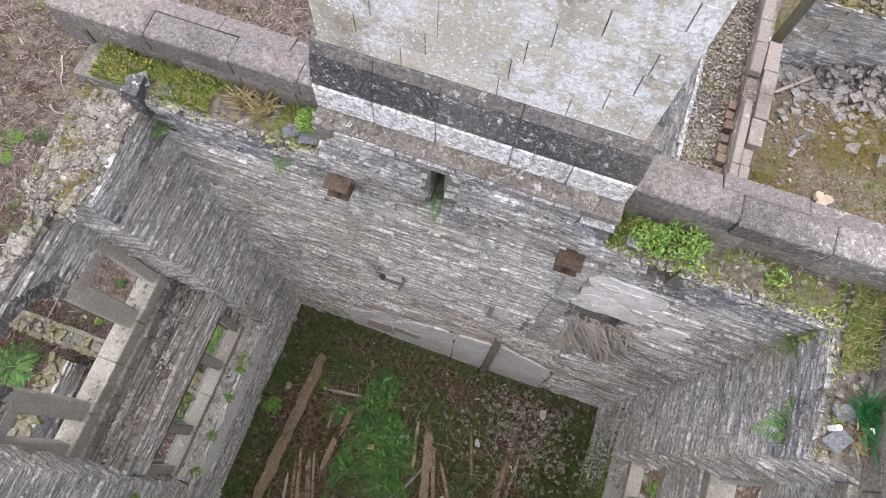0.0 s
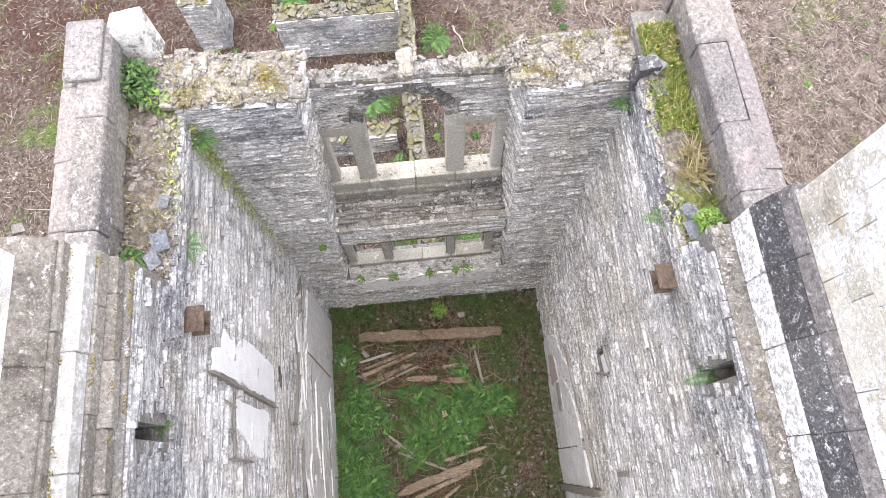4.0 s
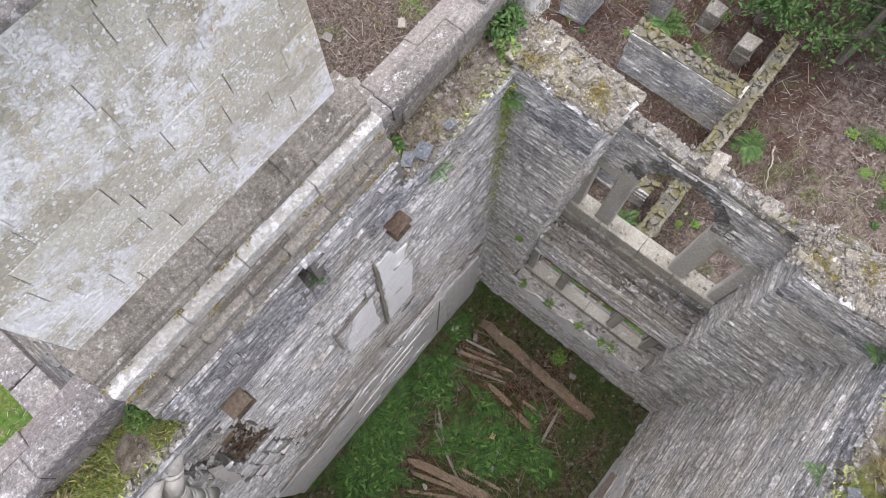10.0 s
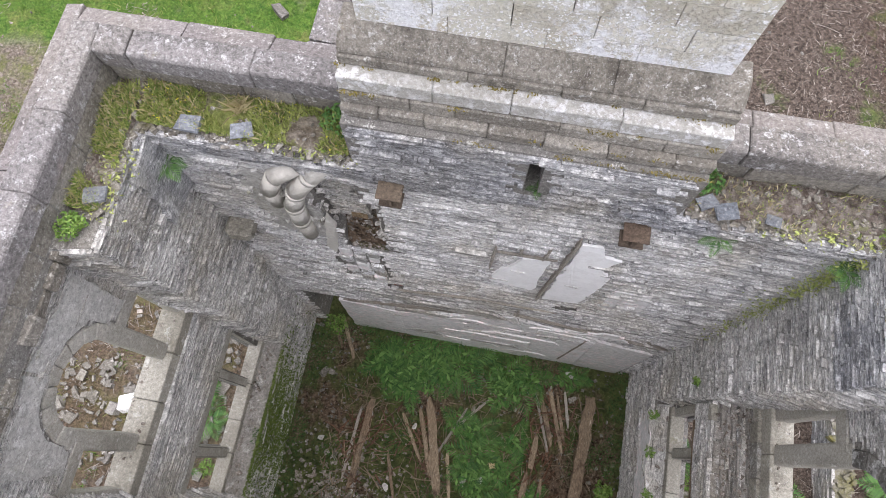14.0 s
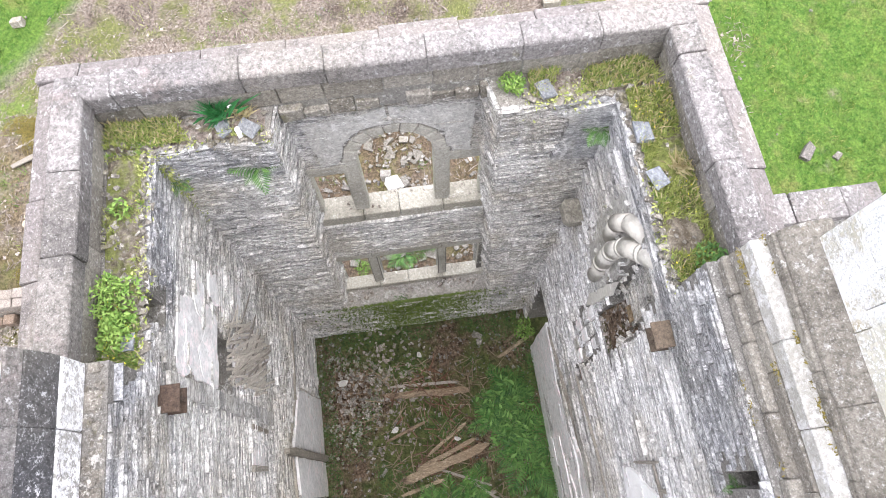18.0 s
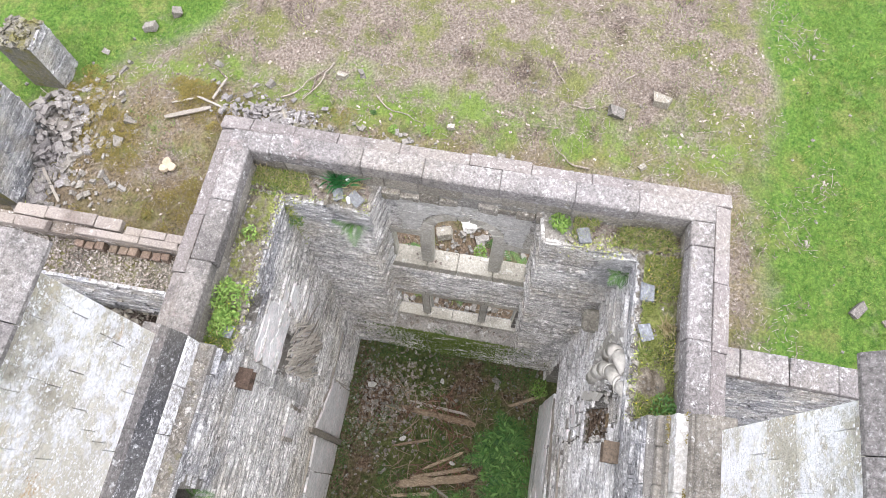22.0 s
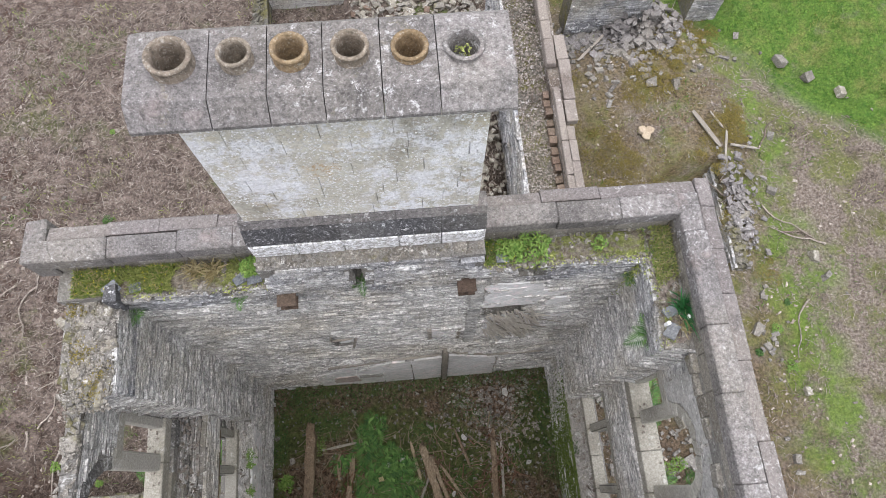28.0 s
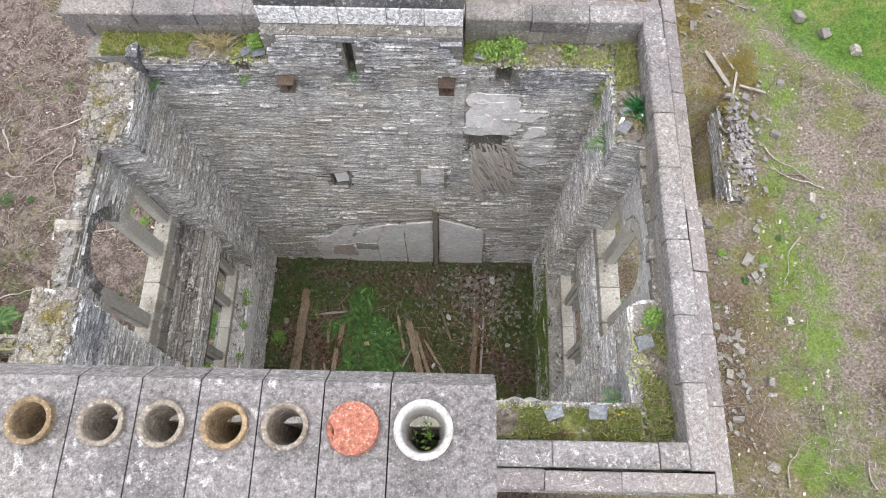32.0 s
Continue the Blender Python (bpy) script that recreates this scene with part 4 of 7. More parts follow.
def make_breast(wall, place, lights, sill, v1, head, d0, d1, yr, seed, mat, ledge_mat):
    """The thicker lower masonry inside the recess, with the lower lights cut through it and a worn sloping ledge before it."""
    def filled(u, v):
        return not any(a < u < b and sill < v < head for a, b in lights)
    us = sorted({yr[0], yr[1], *[x for l in lights for x in l]})
    v, f = solid(us, [1.9, sill, head, v1], filled, d0, d1, place)
    link("breast_masonry", pydata("breast_masonry", v, f), MORTAR, wall, "thicker masonry round the lower window")
    verts, faces = [], []
    r = random.Random(seed)
    for a, w, l, h in laid(yr[0], yr[1], 2.0, v1, lambda u, w: filled(u, w) and not any(a - 0.1 < u < b + 0.1 and sill - 0.2 < w < head + 0.16 for a, b in lights), seed=seed):
        k = len(verts)
        verts += stone_verts(r, a, w, l, h, lambda u, w, d: place(u, w, d0 + d), 0.025)
        faces += [[k + i for i in q] for q in STONEFACES]
    link("breast_stones", pydata("breast_stones", verts, faces), mat, wall, "slate courses round the lower window", "stuff")
    n = 14
    verts, faces = [], []
    for i in range(n + 1):
        u = yr[0] + (yr[1] - yr[0]) * i / n
        for j in range(4):
            q = j / 3
            verts.append(place(u, sill - 0.06 - 0.26 * q + r.uniform(-0.03, 0.03), d0 + 0.02 + (0.02 - d0) * q + (r.uniform(-0.04, 0.04) if j == 3 else 0)))
        verts.append(place(u, 1.7, 0.0))
    for i in range(n):
        faces += [(i * 5 + j, i * 5 + j + 1, i * 5 + j + 6, i * 5 + j + 5) for j in range(4)]
    link("worn_ledge", pydata("worn_ledge", verts, faces), ledge_mat, wall, "worn sloping ledge under the window")


make_breast(wall_w, place_w, LOW_W, 2.27, 3.76, 3.74, -0.25, -0.40, (-1.46, 1.5), 53, SLATE, SLATE)
make_breast(wall_e, place_e, LOW_E, 2.27, 5.2, 3.74, -0.34, -0.465, (-1.27, 1.47), 63, SLATE, GREYLEDGE)
make_window("window_1", "tall three-light stone window with a broken dark arch", place_w, UPW, 5.45, 6.8, 7.08, 0.61, -0.48, -0.65, 0.05)
make_window("window_2", "low three-light stone window opening, unglazed", place_w, LOW_W, 2.3, 3.7, None, 0, -0.25, -0.36, 0.06)
make_window("window_3", "three-light stone window with a round arch, unglazed", place_e, UPE, 5.44, 6.62, 6.95, 0.54, -0.46, -0.64, 0.1)
make_window("window_4", "low three-light stone window opening with mossy sill", place_e, LOW_E, 2.3, 3.7, None, 0, -0.345, -0.44, 0.08)


for k, o in enumerate(([(-0.85, 6.86), (-0.9, 7.9), (0.06, 8.0), (0.06, 7.7), (-0.28, 7.62), (-0.52, 7.35), (-0.6, 6.95)], [(0.1, 7.7), (0.1, 8.02), (1.05, 7.85), (1.0, 6.9), (0.76, 6.95), (0.68, 7.35), (0.44, 7.62)])):
    panel(wall_e, ragged(o, 0.03, 0.12, 90 + k), place_e, -0.435, GREYMORTAR, "grey mortar smeared round the arch", 0.03, "mortar_patch")


# ---- parapets: each coping stone is a part ----
def parapet(name, label, axis, runs, sign, inner):
    """Coping stones in two rows along an axis. inner: the line of the parapet's inner face; sign: which way is out."""
    ob = thing(name, label, "parapet", (0, 0, LEDGE), kind="structure")

    def put(a, b, prof, mat, nm, bv=0.012):
        off, up = rnd.uniform(-0.012, 0.012), rnd.uniform(-0.012, 0.012)
        pts = [(inner + sign * p + off + rnd.uniform(-0.006, 0.006), z + up + rnd.uniform(-0.008, 0.008)) for p, z in prof]
        if axis == "x":
            bm = prism(bmesh.new(), pts, "x", a, b)
        else:
            bm = prism(bmesh.new(), pts, "y", a, b)
        part(nm, bm, mat, ob, bevel=bv)
    for a, b in runs:
        part("parapet_core", (prism(bmesh.new(), [(inner + sign * p, z) for p, z in ((0.015, 8.2), (0.015, 8.74), (0.255, 8.74), (0.255, 8.56), (0.44, 8.56), (0.44, 8.2))], axis, a, b)), MORTAR, ob)
        # inner blocks take the stained stone, which also carries that face's shade
        for prof, mat, nm, ln in ((((0.0, 8.46), (0.0, 8.735), (0.255, 8.735), (0.255, 8.46)), MOULDING, "parapet_block", 0.55),
                                  (((-0.035, 8.74), (-0.035, 8.97), (0.0, 8.995), (0.235, 8.995), (0.245, 8.74)), COPING, "coping_stone", 0.95),
                                  (((0.262, 8.2), (0.262, 8.9), (0.275, 8.915), (0.45, 8.87), (0.47, 8.84), (0.47, 8.2)), PINKSTONE, "cornice_stone", 0.8)):
            u, e = a, b
            if nm == "cornice_stone" and axis == "y":
                u, e = a - 0.225, b + 0.225
            elif nm == "cornice_stone" and b > 3.9:
                e = b + 0.285
            while u < e - 0.02:
                l = min(ln * rnd.uniform(0.7, 1.25), e - u)
                if e - u - l < 0.25:
                    l = e - u
                put(u + 0.002, u + l - 0.002, prof, mat, nm)
                u += l
    return ob


parapet("parapet_north", "weathered stone coping along the roofless wall", "x", [(-3.86, -1.3), (1.5, 3.94)], 1, 2.85)
parapet("parapet_south", "weathered stone coping with lichen along the wall", "x", [(-3.86, -1.45), (1.58, 3.94)], -1, -2.72)
parapet("parapet_east", "long weathered stone coping with a pinkish outer row", "y", [(-2.965, 3.095)], 1, 3.97)


# ---- chimney stacks ----
def ashlar_face(bm_add, u0, u1, z0, z1, h, l, r):
    z, row = z0, 0
    while z < z1 - 0.02:
        hh = min(h, z1 - z)
        u = u0 - (l * 0.5 if row % 2 else 0) * r.uniform(0.7, 1.2)
        while u < u1:
            ll = l * r.uniform(0.75, 1.3)
            a, b = max(u, u0), min(u + ll, u1)
            if b - a > 0.03:
                bm_add(a, b, z, z + hh)
            u += ll
        z += hh
        row += 1


def stack(name, label, sgn, x0, x1, yf, yb, z0, slope, ztop, seed):
    """A long stack of coursed blocks over the wall: band, sloping set-off, shaft, cap slabs and its pots."""
    r = random.Random(seed)
    ob = thing(name, label, "chimney", ((x0 + x1) / 2, yf, z0))
    f = lambda d: yf + sgn * d
    part("core", box(bmesh.new(), x0 + 0.05, x1 - 0.05, *sorted((f(0.04), f(yb - 0.04))), z0 - 0.3, ztop - 2.2), MORTAR, ob)

    def block(a, b, c, d):
        g = 0.0038 if r.random() < 0.35 else 0.0012
        o = r.uniform(0.001, 0.006)
        part("block", box(bmesh.new(), a + g, b - g, *sorted((f(-o), f(0.10))), c + 0.002, d - 0.002), ASHLAR, ob, bevel=0.003)
    ashlar_face(block, x0, x1, slope[1], ztop, 0.235, 0.62, r)
    z = slope[1] + 0.235
    while z < ztop - 0.02:
        part("bed_joint", box(bmesh.new(), x0 + 0.004, x1 - 0.004, *sorted((f(0.0), f(0.09))), z - 0.0018, z + 0.0018), LIMEJOINT, ob)
        z += 0.235

    def back(a, b, c, d):
        part("block", box(bmesh.new(), a + 0.003, b - 0.003, *sorted((f(yb - 0.1), f(yb))), c + 0.003, d - 0.003), ASHLAR, ob, bevel=0.004)
    ashlar_face(back, x0, x1, z0 - 0.3, ztop, 0.47, 0.9, r)
    z = z0
    while z < ztop - 0.02:
        hh = min(0.235, ztop - z)
        for xs in (x0, x1):
            a, b = (x0 - 0.004, x0 + 0.09) if xs == x0 else (x1 - 0.09, x1 + 0.004)
            mid = r.uniform(0.4, 0.6) * yb
            for p, q in ((0.004, mid), (mid, yb - 0.004)):
                part("block", box(bmesh.new(), a, b, *sorted((f(p + 0.002), f(q - 0.002))), z + 0.0025, z + hh - 0.0025), ASHLAR, ob, bevel=0.005)
        z += hh
    return ob, f, r


def make_pot(ob, x, y, z, rad, h, mat, r, label="", tilt=0.0):
    bm = bmesh.new()
    prof = [(rad * 1.05, -0.02), (rad * 1.05, h * 0.15), (rad, h * 0.3), (rad, h * 0.75), (rad * 1.08, h * 0.85), (rad * 1.06, h), (rad * 0.84, h), (rad * 0.8, h * 0.5), (rad * 0.74, -0.1), (rad * 0.6, -0.35), (rad * 0.6, -1.3), (0.001, -1.32)]
    n = 24
    rings = [[bm.verts.new((x + p * math.cos(2 * math.pi * i / n), y + p * math.sin(2 * math.pi * i / n), z + q + tilt * p * math.cos(2 * math.pi * i / n))) for i in range(n)] for p, q in prof]
    for a, b in zip(rings, rings[1:]):
        for i in range(n):
            bm.faces.new((a[i], a[(i + 1) % n], b[(i + 1) % n], b[i]))
    return part("pot", bm, mat, ob, label, smooth=True)


def slab_row(ob, f, xs, d0, d1, z0, z1, chamfer, mat, nm, pots):
    """Cap slabs side by side, each with a round hole for its pot."""
    for k, (a, b) in enumerate(zip(xs, xs[1:])):
        a, b = a + 0.004, b - 0.004
        px, py, rad = pots[k]
        y0, y1 = sorted((f(d0 + chamfer), f(d1 - chamfer)))
        Y0, Y1 = sorted((f(d0), f(d1)))
        bm = bmesh.new()
        angles = sorted([2 * math.pi * i / 20 for i in range(20)] + [math.atan2(y - py, x - px) % (2 * math.pi) for x in (a, b) for y in (y0, y1)])
        hole, low, rim = [], [], []
        for t in angles:
            c, q = math.cos(t), math.sin(t)
            k1 = min([((b if c > 0 else a) - px) / c] if abs(c) > 1e-6 else [9.0])
            k2 = ((y1 if q > 0 else y0) - py) / q if abs(q) > 1e-6 else 9.0
            m = min(k1, k2)
            hole.append(bm.verts.new((px + rad * c, py + rad * q, z1)))
            low.append(bm.verts.new((px + rad * c, py + rad * q, z0)))
            rim.append(bm.verts.new((px + m * c, py + m * q, z1)))
        n = len(angles)
        for i in range(n):
            j = (i + 1) % n
            bm.faces.new((hole[i], rim[i], rim[j], hole[j]))
            bm.faces.new((low[i], hole[i], hole[j], low[j]))
        top = [(a, y0), (b, y0), (b, y1), (a, y1)]
        ring = []
        for pts, z in ((top, z1), ([(a, Y0), (b, Y0), (b, Y1), (a, Y1)], z0 + 0.04), ([(a, Y0), (b, Y0), (b, Y1), (a, Y1)], z0)):
            ring.append([bm.verts.new((x, y, z)) for x, y in pts])
        for p, q in zip(ring, ring[1:]):
            for i in range(4):
                bm.faces.new((p[i], q[i], q[(i + 1) % 4], p[(i + 1) % 4]))
        bmesh.ops.remove_doubles(bm, verts=bm.verts[:], dist=0.0005)
        part(nm, bm, mat, ob)


# north stack
ns, fn, rs = stack("chimney_stack", "pale blotched ashlar chimney stack with six clay pots", 1, -1.2, 1.36, 2.79, 0.46, 9.0, (9.36, 9.79), 11.98, 71)
xs = [-1.28, -0.75, -0.2, 0.45, 0.95, 1.47]
for a, b in zip(xs, xs[1:]):
    part("band_stone", box(bmesh.new(), a + 0.003, b - 0.003, 2.64 + rnd.uniform(-0.006, 0.006), 2.95, 9.04, 9.36), BANDSTONE, ns, bevel=0.012)
    part("set_off_stone", prism(bmesh.new(), [(2.65, 9.363), (2.665, 9.46), (2.725, 9.655), (2.95, 9.655), (2.95, 9.363)], "x", a + 0.001, b - 0.001), SOOT, ns, "soot-black sloping set-off", bevel=0.006)
    part("set_off_stone", prism(bmesh.new(), [(2.732, 9.658), (2.772, 9.788), (2.95, 9.788), (2.95, 9.658)], "x", a + 0.001, b - 0.001), COPING, ns, bevel=0.006)
POTS_N = ((-1.06, 0.165, POTCLAY, 0.12), (-0.58, 0.125, POTCLAY, 0.11), (-0.17, 0.135, CLAY, 0.12), (0.28, 0.135, POTCLAY, 0.11), (0.725, 0.135, CLAY, 0.06), (1.14, 0.15, COPING, 0.04))
slab_row(ns, fn, [-1.42, -0.8, -0.36, 0.06, 0.5, 0.93, 1.52], -0.2, 0.72, 12.0, 12.2, 0.15, COPING, "cap_slab", [(p[0], 3.06, p[1]) for p in POTS_N])
for x, rad, mat, h in POTS_N:
    make_pot(ns, x, 3.06, 12.2, rad, h, mat, rs, tilt=rnd.uniform(-0.1, 0.1))
# south stack
ss, fs, rs2 = stack("chimney_stack", "pale lichened ashlar chimney stack with seven pots, one capped red", -1, -1.28, 1.42, -2.76, 0.46, 9.15, (9.6, 9.8), 12.28, 72)
def foot_row(nm, xs, y, z0, z1, mat, jit=0.008, bevel=0.01):
    for a, c in zip(xs, xs[1:]):
        part(nm, box(bmesh.new(), a + 0.0015, c - 0.0015, -2.9, y + rnd.uniform(-jit, jit), z0, z1, 0.003), mat, ss, bevel=bevel)


foot_row("base_stone", [-1.43, -1.12, -0.6, -0.1, 0.35, 0.86, 1.24, 1.55], -2.33, 9.155, 9.28, MOULDING, 0.02, 0.015)
foot_row("band_stone", [-1.43, -1.0, -0.2, 0.62, 0.98, 1.55], -2.4, 9.285, 9.43, MOULDING)
foot_row("band_stone", [-1.43, -0.62, 0.2, 0.8, 1.55], -2.42, 9.433, 9.60, PALEBAND)
foot_row("set_off_stone", [-1.43, -0.75, -0.15, 0.55, 1.0, 1.55], -2.53, 9.603, 9.70, MOULDING)
for a, c in zip([-1.43, -0.5, 0.3, 1.55], [-0.5, 0.3, 1.55]):
    part("set_off_stone", prism(bmesh.new(), [(-2.56, 9.703), (-2.57, 9.74), (-2.62, 9.78), (-2.66, 9.82), (-2.73, 9.86), (-2.9, 9.86), (-2.9, 9.703)], "x", a + 0.0015, c - 0.0015), MOULDING, ss, "stained moulded set-off", bevel=0.008)
POTS_S = ((-0.92, 0.12, CLAY, 0.05), (-0.53, 0.12, POTCLAY, 0.05), (-0.2, 0.12, POTCLAY, 0.05), (0.14, 0.12, CLAY, 0.05), (0.47, 0.12, POTCLAY, 0.05), (0.84, 0.135, REDCLAY, 0.04), (1.22, 0.15, PALEBAND, 0.08))
slab_row(ss, fs, [-1.4, -0.72, -0.36, -0.03, 0.31, 0.66, 1.03, 1.62], -0.2, 0.72, 12.3, 12.5, 0.09, COPING, "cap_slab", [(p[0], -2.90, p[1]) for p in POTS_S])
for x, rad, mat, h in POTS_S:
    pot = make_pot(ss, x, -2.90, 12.5, rad, h, mat, rs2)
    if mat == REDCLAY:
        capped = pot
bm = bmesh.new()
ring = [bm.verts.new((0.84 + 0.14 * math.cos(t) * (1 if i not in (9, 10) else 0.72), -2.90 + 0.14 * math.sin(t) * (1 if i not in (9, 10) else 0.72), 12.545)) for i, t in enumerate([2 * math.pi * i / 18 for i in range(18)])]
ret = bmesh.ops.extrude_face_region(bm, geom=[bm.faces.new(ring)])
bmesh.ops.translate(bm, verts=[v for v in ret["geom"] if isinstance(v, bmesh.types.BMVert)], vec=(0, 0, 0.03))
part("cover_tile", bm, REDCLAY, capped, "broken red clay cover")

# ---- beam stubs ----
def beam(x, y, s):
    ob = thing("beam_stub", "rusted iron roof beam stub cut off at the wall", "beam", (x, y, 7.95), "roof beam stubs")
    bm = bmesh.new()
    for a, b, c, d in ((-0.115, 0.115, 0.18, 0.205), (-0.115, 0.115, 0.0, 0.025), (-0.02, 0.02, 0.025, 0.18)):
        box(bm, x + a, x + b, *sorted((y - s * 0.1, y + s * 0.2)), 7.95 + c, 7.95 + d)
    part("girder", bm, RUST, ob, bevel=0.004)
    part("plate", box(bmesh.new(), x - 0.125, x + 0.125, *sorted((y + s * 0.0, y + s * 0.215)), 8.155, 8.175), RUST, ob, bevel=0.004)


beam(-1.1, YN, -1), beam(1.265, YN, -1), beam(-1.14, YS, 1), beam(1.2, YS, 1)

# ---- small builders: rubble, blades, leaves, ferns ----
CUBE = [Vector((x, y, z)) for z in (-1, 1) for x, y in ((-1, -1), (1, -1), (1, 1), (-1, 1))]
CUBE_F = ((0, 3, 2, 1), (4, 5, 6, 7), (0, 1, 5, 4), (1, 2, 6, 5), (2, 3, 7, 6), (3, 0, 4, 7))


def rubble(items, r):
    """Angular broken stones: (x, y, z, size, flatness)."""
    verts, faces = [], []
    for x, y, z, s, flat in items:
        n = len(verts)
        e = Euler((r.uniform(-0.4, 0.4), r.uniform(-0.4, 0.4), r.uniform(0, 6.28))).to_matrix()
        k = (s * r.uniform(0.6, 1.25), s * r.uniform(0.4, 0.8), s * flat * r.uniform(0.5, 1.0))
        for v in CUBE:
            w = Vector((v.x * k[0] * r.uniform(0.45, 1.0), v.y * k[1] * r.uniform(0.45, 1.0), v.z * k[2] * r.uniform(0.6, 1.0)))
            w = e @ w
            verts.append((x + w.x, y + w.y, z + w.z))
        faces += [[n + i for i in f] for f in CUBE_F]
    return verts, faces


def rubble_stuff(name, label, items, mat, parent=None, seed=1, category="rubble"):
    v, f = rubble(items, random.Random(seed))
    ob = link(name, pydata(name, v, f), mat, parent, label, "stuff")
    if not parent:
        tagged(ob, category=category)
    return ob


def blades(points, r, h, w, lean=0.5):
    verts, faces = [], []
    for x, y, z in points:
        a = r.uniform(0, 6.28)
        hh = r.uniform(*h)
        dx, dy = math.cos(a) * w / 2, math.sin(a) * w / 2
        b = r.uniform(0, 6.28)
        lx, ly = math.cos(b) * hh * lean * r.random(), math.sin(b) * hh * lean * r.random()
        n = len(verts)
        verts += [(x - dx, y - dy, z), (x + dx, y + dy, z), (x + dx * 0.6 + lx * 0.4, y + dy * 0.6 + ly * 0.4, z + hh * 0.6), (x + lx, y + ly, z + hh)]
        faces += [(n, n + 1, n + 2), (n, n + 2, n + 3)]
    return verts, faces


def leaves(points, r, size, tilt=0.7):
    verts, faces = [], []
    for x, y, z in points:
        s = r.uniform(*size)
        e = Euler((r.uniform(-tilt, tilt), r.uniform(-tilt, tilt), r.uniform(0, 6.28))).to_matrix()
        n = len(verts)
        for p in ((-s, 0, 0), (-0.2 * s, -0.42 * s, 0.08 * s), (s, 0, -0.1 * s), (-0.2 * s, 0.42 * s, 0.08 * s)):
            q = e @ Vector(p)
            verts.append((x + q.x, y + q.y, z + q.z))
        faces += [(n, n + 1, n + 2), (n, n + 2, n + 3)]
    return verts, faces


def sticks(items, r):
    """Thin sticks: (x, y, z, length, thickness)."""
    verts, faces = [], []
    for x, y, z, l, t in items:
        a, up = r.uniform(0, 6.28), r.uniform(-0.08, 0.15)
        d = Vector((math.cos(a), math.sin(a), up)) * l / 2
        s = Vector((-math.sin(a), math.cos(a), 0)) * t / 2
        bend = Vector((r.uniform(-1, 1), r.uniform(-1, 1), 0)) * l * 0.06
        n = len(verts)
        c = Vector((x, y, z))
        for p in (c - d, c + bend, c + d * 0.9):
            verts += [tuple(p - s), tuple(p + s), tuple(p + Vector((0, 0, t * 0.8)))]
        for k in (0, 3):
            for i in range(3):
                j = (i + 1) % 3
                faces.append((n + k + i, n + k + j, n + k + 3 + j, n + k + 3 + i))
    return verts, faces


def make_frond(length, curl, pairs, width):
    verts, faces = [], []
    spine = []
    for i in range(pairs + 1):
        t = i / pairs
        spine.append(Vector((length * (t - 0.12 * t * t), 0, length * (0.75 * t - curl * t * t))))
    for a, b in zip(spine, spine[1:]):
        n = len(verts)
        verts += [tuple(a + Vector((0, -0.004, 0))), tuple(a + Vector((0, 0.004, 0))), tuple(b)]
        faces.append((n, n + 1, n + 2))
    for i in range(1, pairs):
        t = i / pairs
        w = width * math.sin(math.pi * min(1, 0.18 + 0.82 * t) ** 0.8) * (1.0 - 0.25 * t) + 0.006
        step = length / pairs * 1.15
        for s in (-1, 1):
            n = len(verts)
            p = spine[i]
            verts += [tuple(p + Vector((-step * 0.5, 0, 0))), tuple(p + Vector((step * 0.2 + w * 0.15, s * w * 0.55, -0.03 * w + 0.01))), tuple(p + Vector((step * 0.5 + w * 0.35, s * w, -0.22 * w))), tuple(p + Vector((step * 0.9, s * w * 0.4, 0.0)))]
            faces += [(n, n + 1, n + 3), (n + 1, n + 2, n + 3)]
    me = pydata("frond", verts, faces)
    me.materials.append(FERN)
    return me


FRONDS = [make_frond(0.66, 0.66, 11, 0.22), make_frond(0.56, 0.55, 10, 0.20), make_frond(0.75, 0.78, 12, 0.24)]


def fern(x, y, z, size, n=9, seed=0, where="on the debris floor"):
    r = random.Random(seed)
    ob = thing("fern", "green fern with arching feathery fronds " + where, "fern", (x, y, z), "ferns")
    for i in range(n):
        fr = new("frond", r.choice(FRONDS))
        fr.parent = ob
        s = size * r.uniform(0.7, 1.15)
        m = Matrix.Rotation(2 * math.pi * i / n + r.uniform(-0.3, 0.3), 4, "Z") @ Matrix.Rotation(r.uniform(-0.35, 0.35), 4, "Y") @ Matrix.Rotation(r.uniform(-0.3, 0.3), 4, "X")
        fr.matrix_basis = m @ Matrix.Scale(s, 4)
    return ob


def weed(x, y, z, rad, h, seed, mat, label, name="weed", leafs=110, size=(0.014, 0.032)):
    r = random.Random(seed)
    ob = thing(name, label, "plant", (x, y, z))
    pts = []
    for i in range(leafs):
        a = r.uniform(0, 6.28)
        q = rad * math.sqrt(r.random()) * (0.75 + 0.5 * noise.noise(Vector((math.cos(a) * 1.4, math.sin(a) * 1.4, seed * 3.1))))
        pts.append((x + q * math.cos(a), y + q * math.sin(a), z + h * r.uniform(0.1, 1.0) * (1 - 0.6 * (q / rad) ** 2)))
    v, f = leaves(pts, r, size, 0.8)
    link("foliage", pydata("foliage", v, f), mat, ob, kind="stuff")
    st = [(x + r.uniform(-rad, rad) * 0.4, y + r.uniform(-rad, rad) * 0.4, z + h * 0.2, h * 0.8, 0.006) for i in range(6)]
    v, f = blades([(p[0], p[1], z - 0.03) for p in st], r, (h * 0.6, h), 0.008)
    link("stalk", pydata("stalk", v, f), mat, ob, kind="stuff")
    return ob


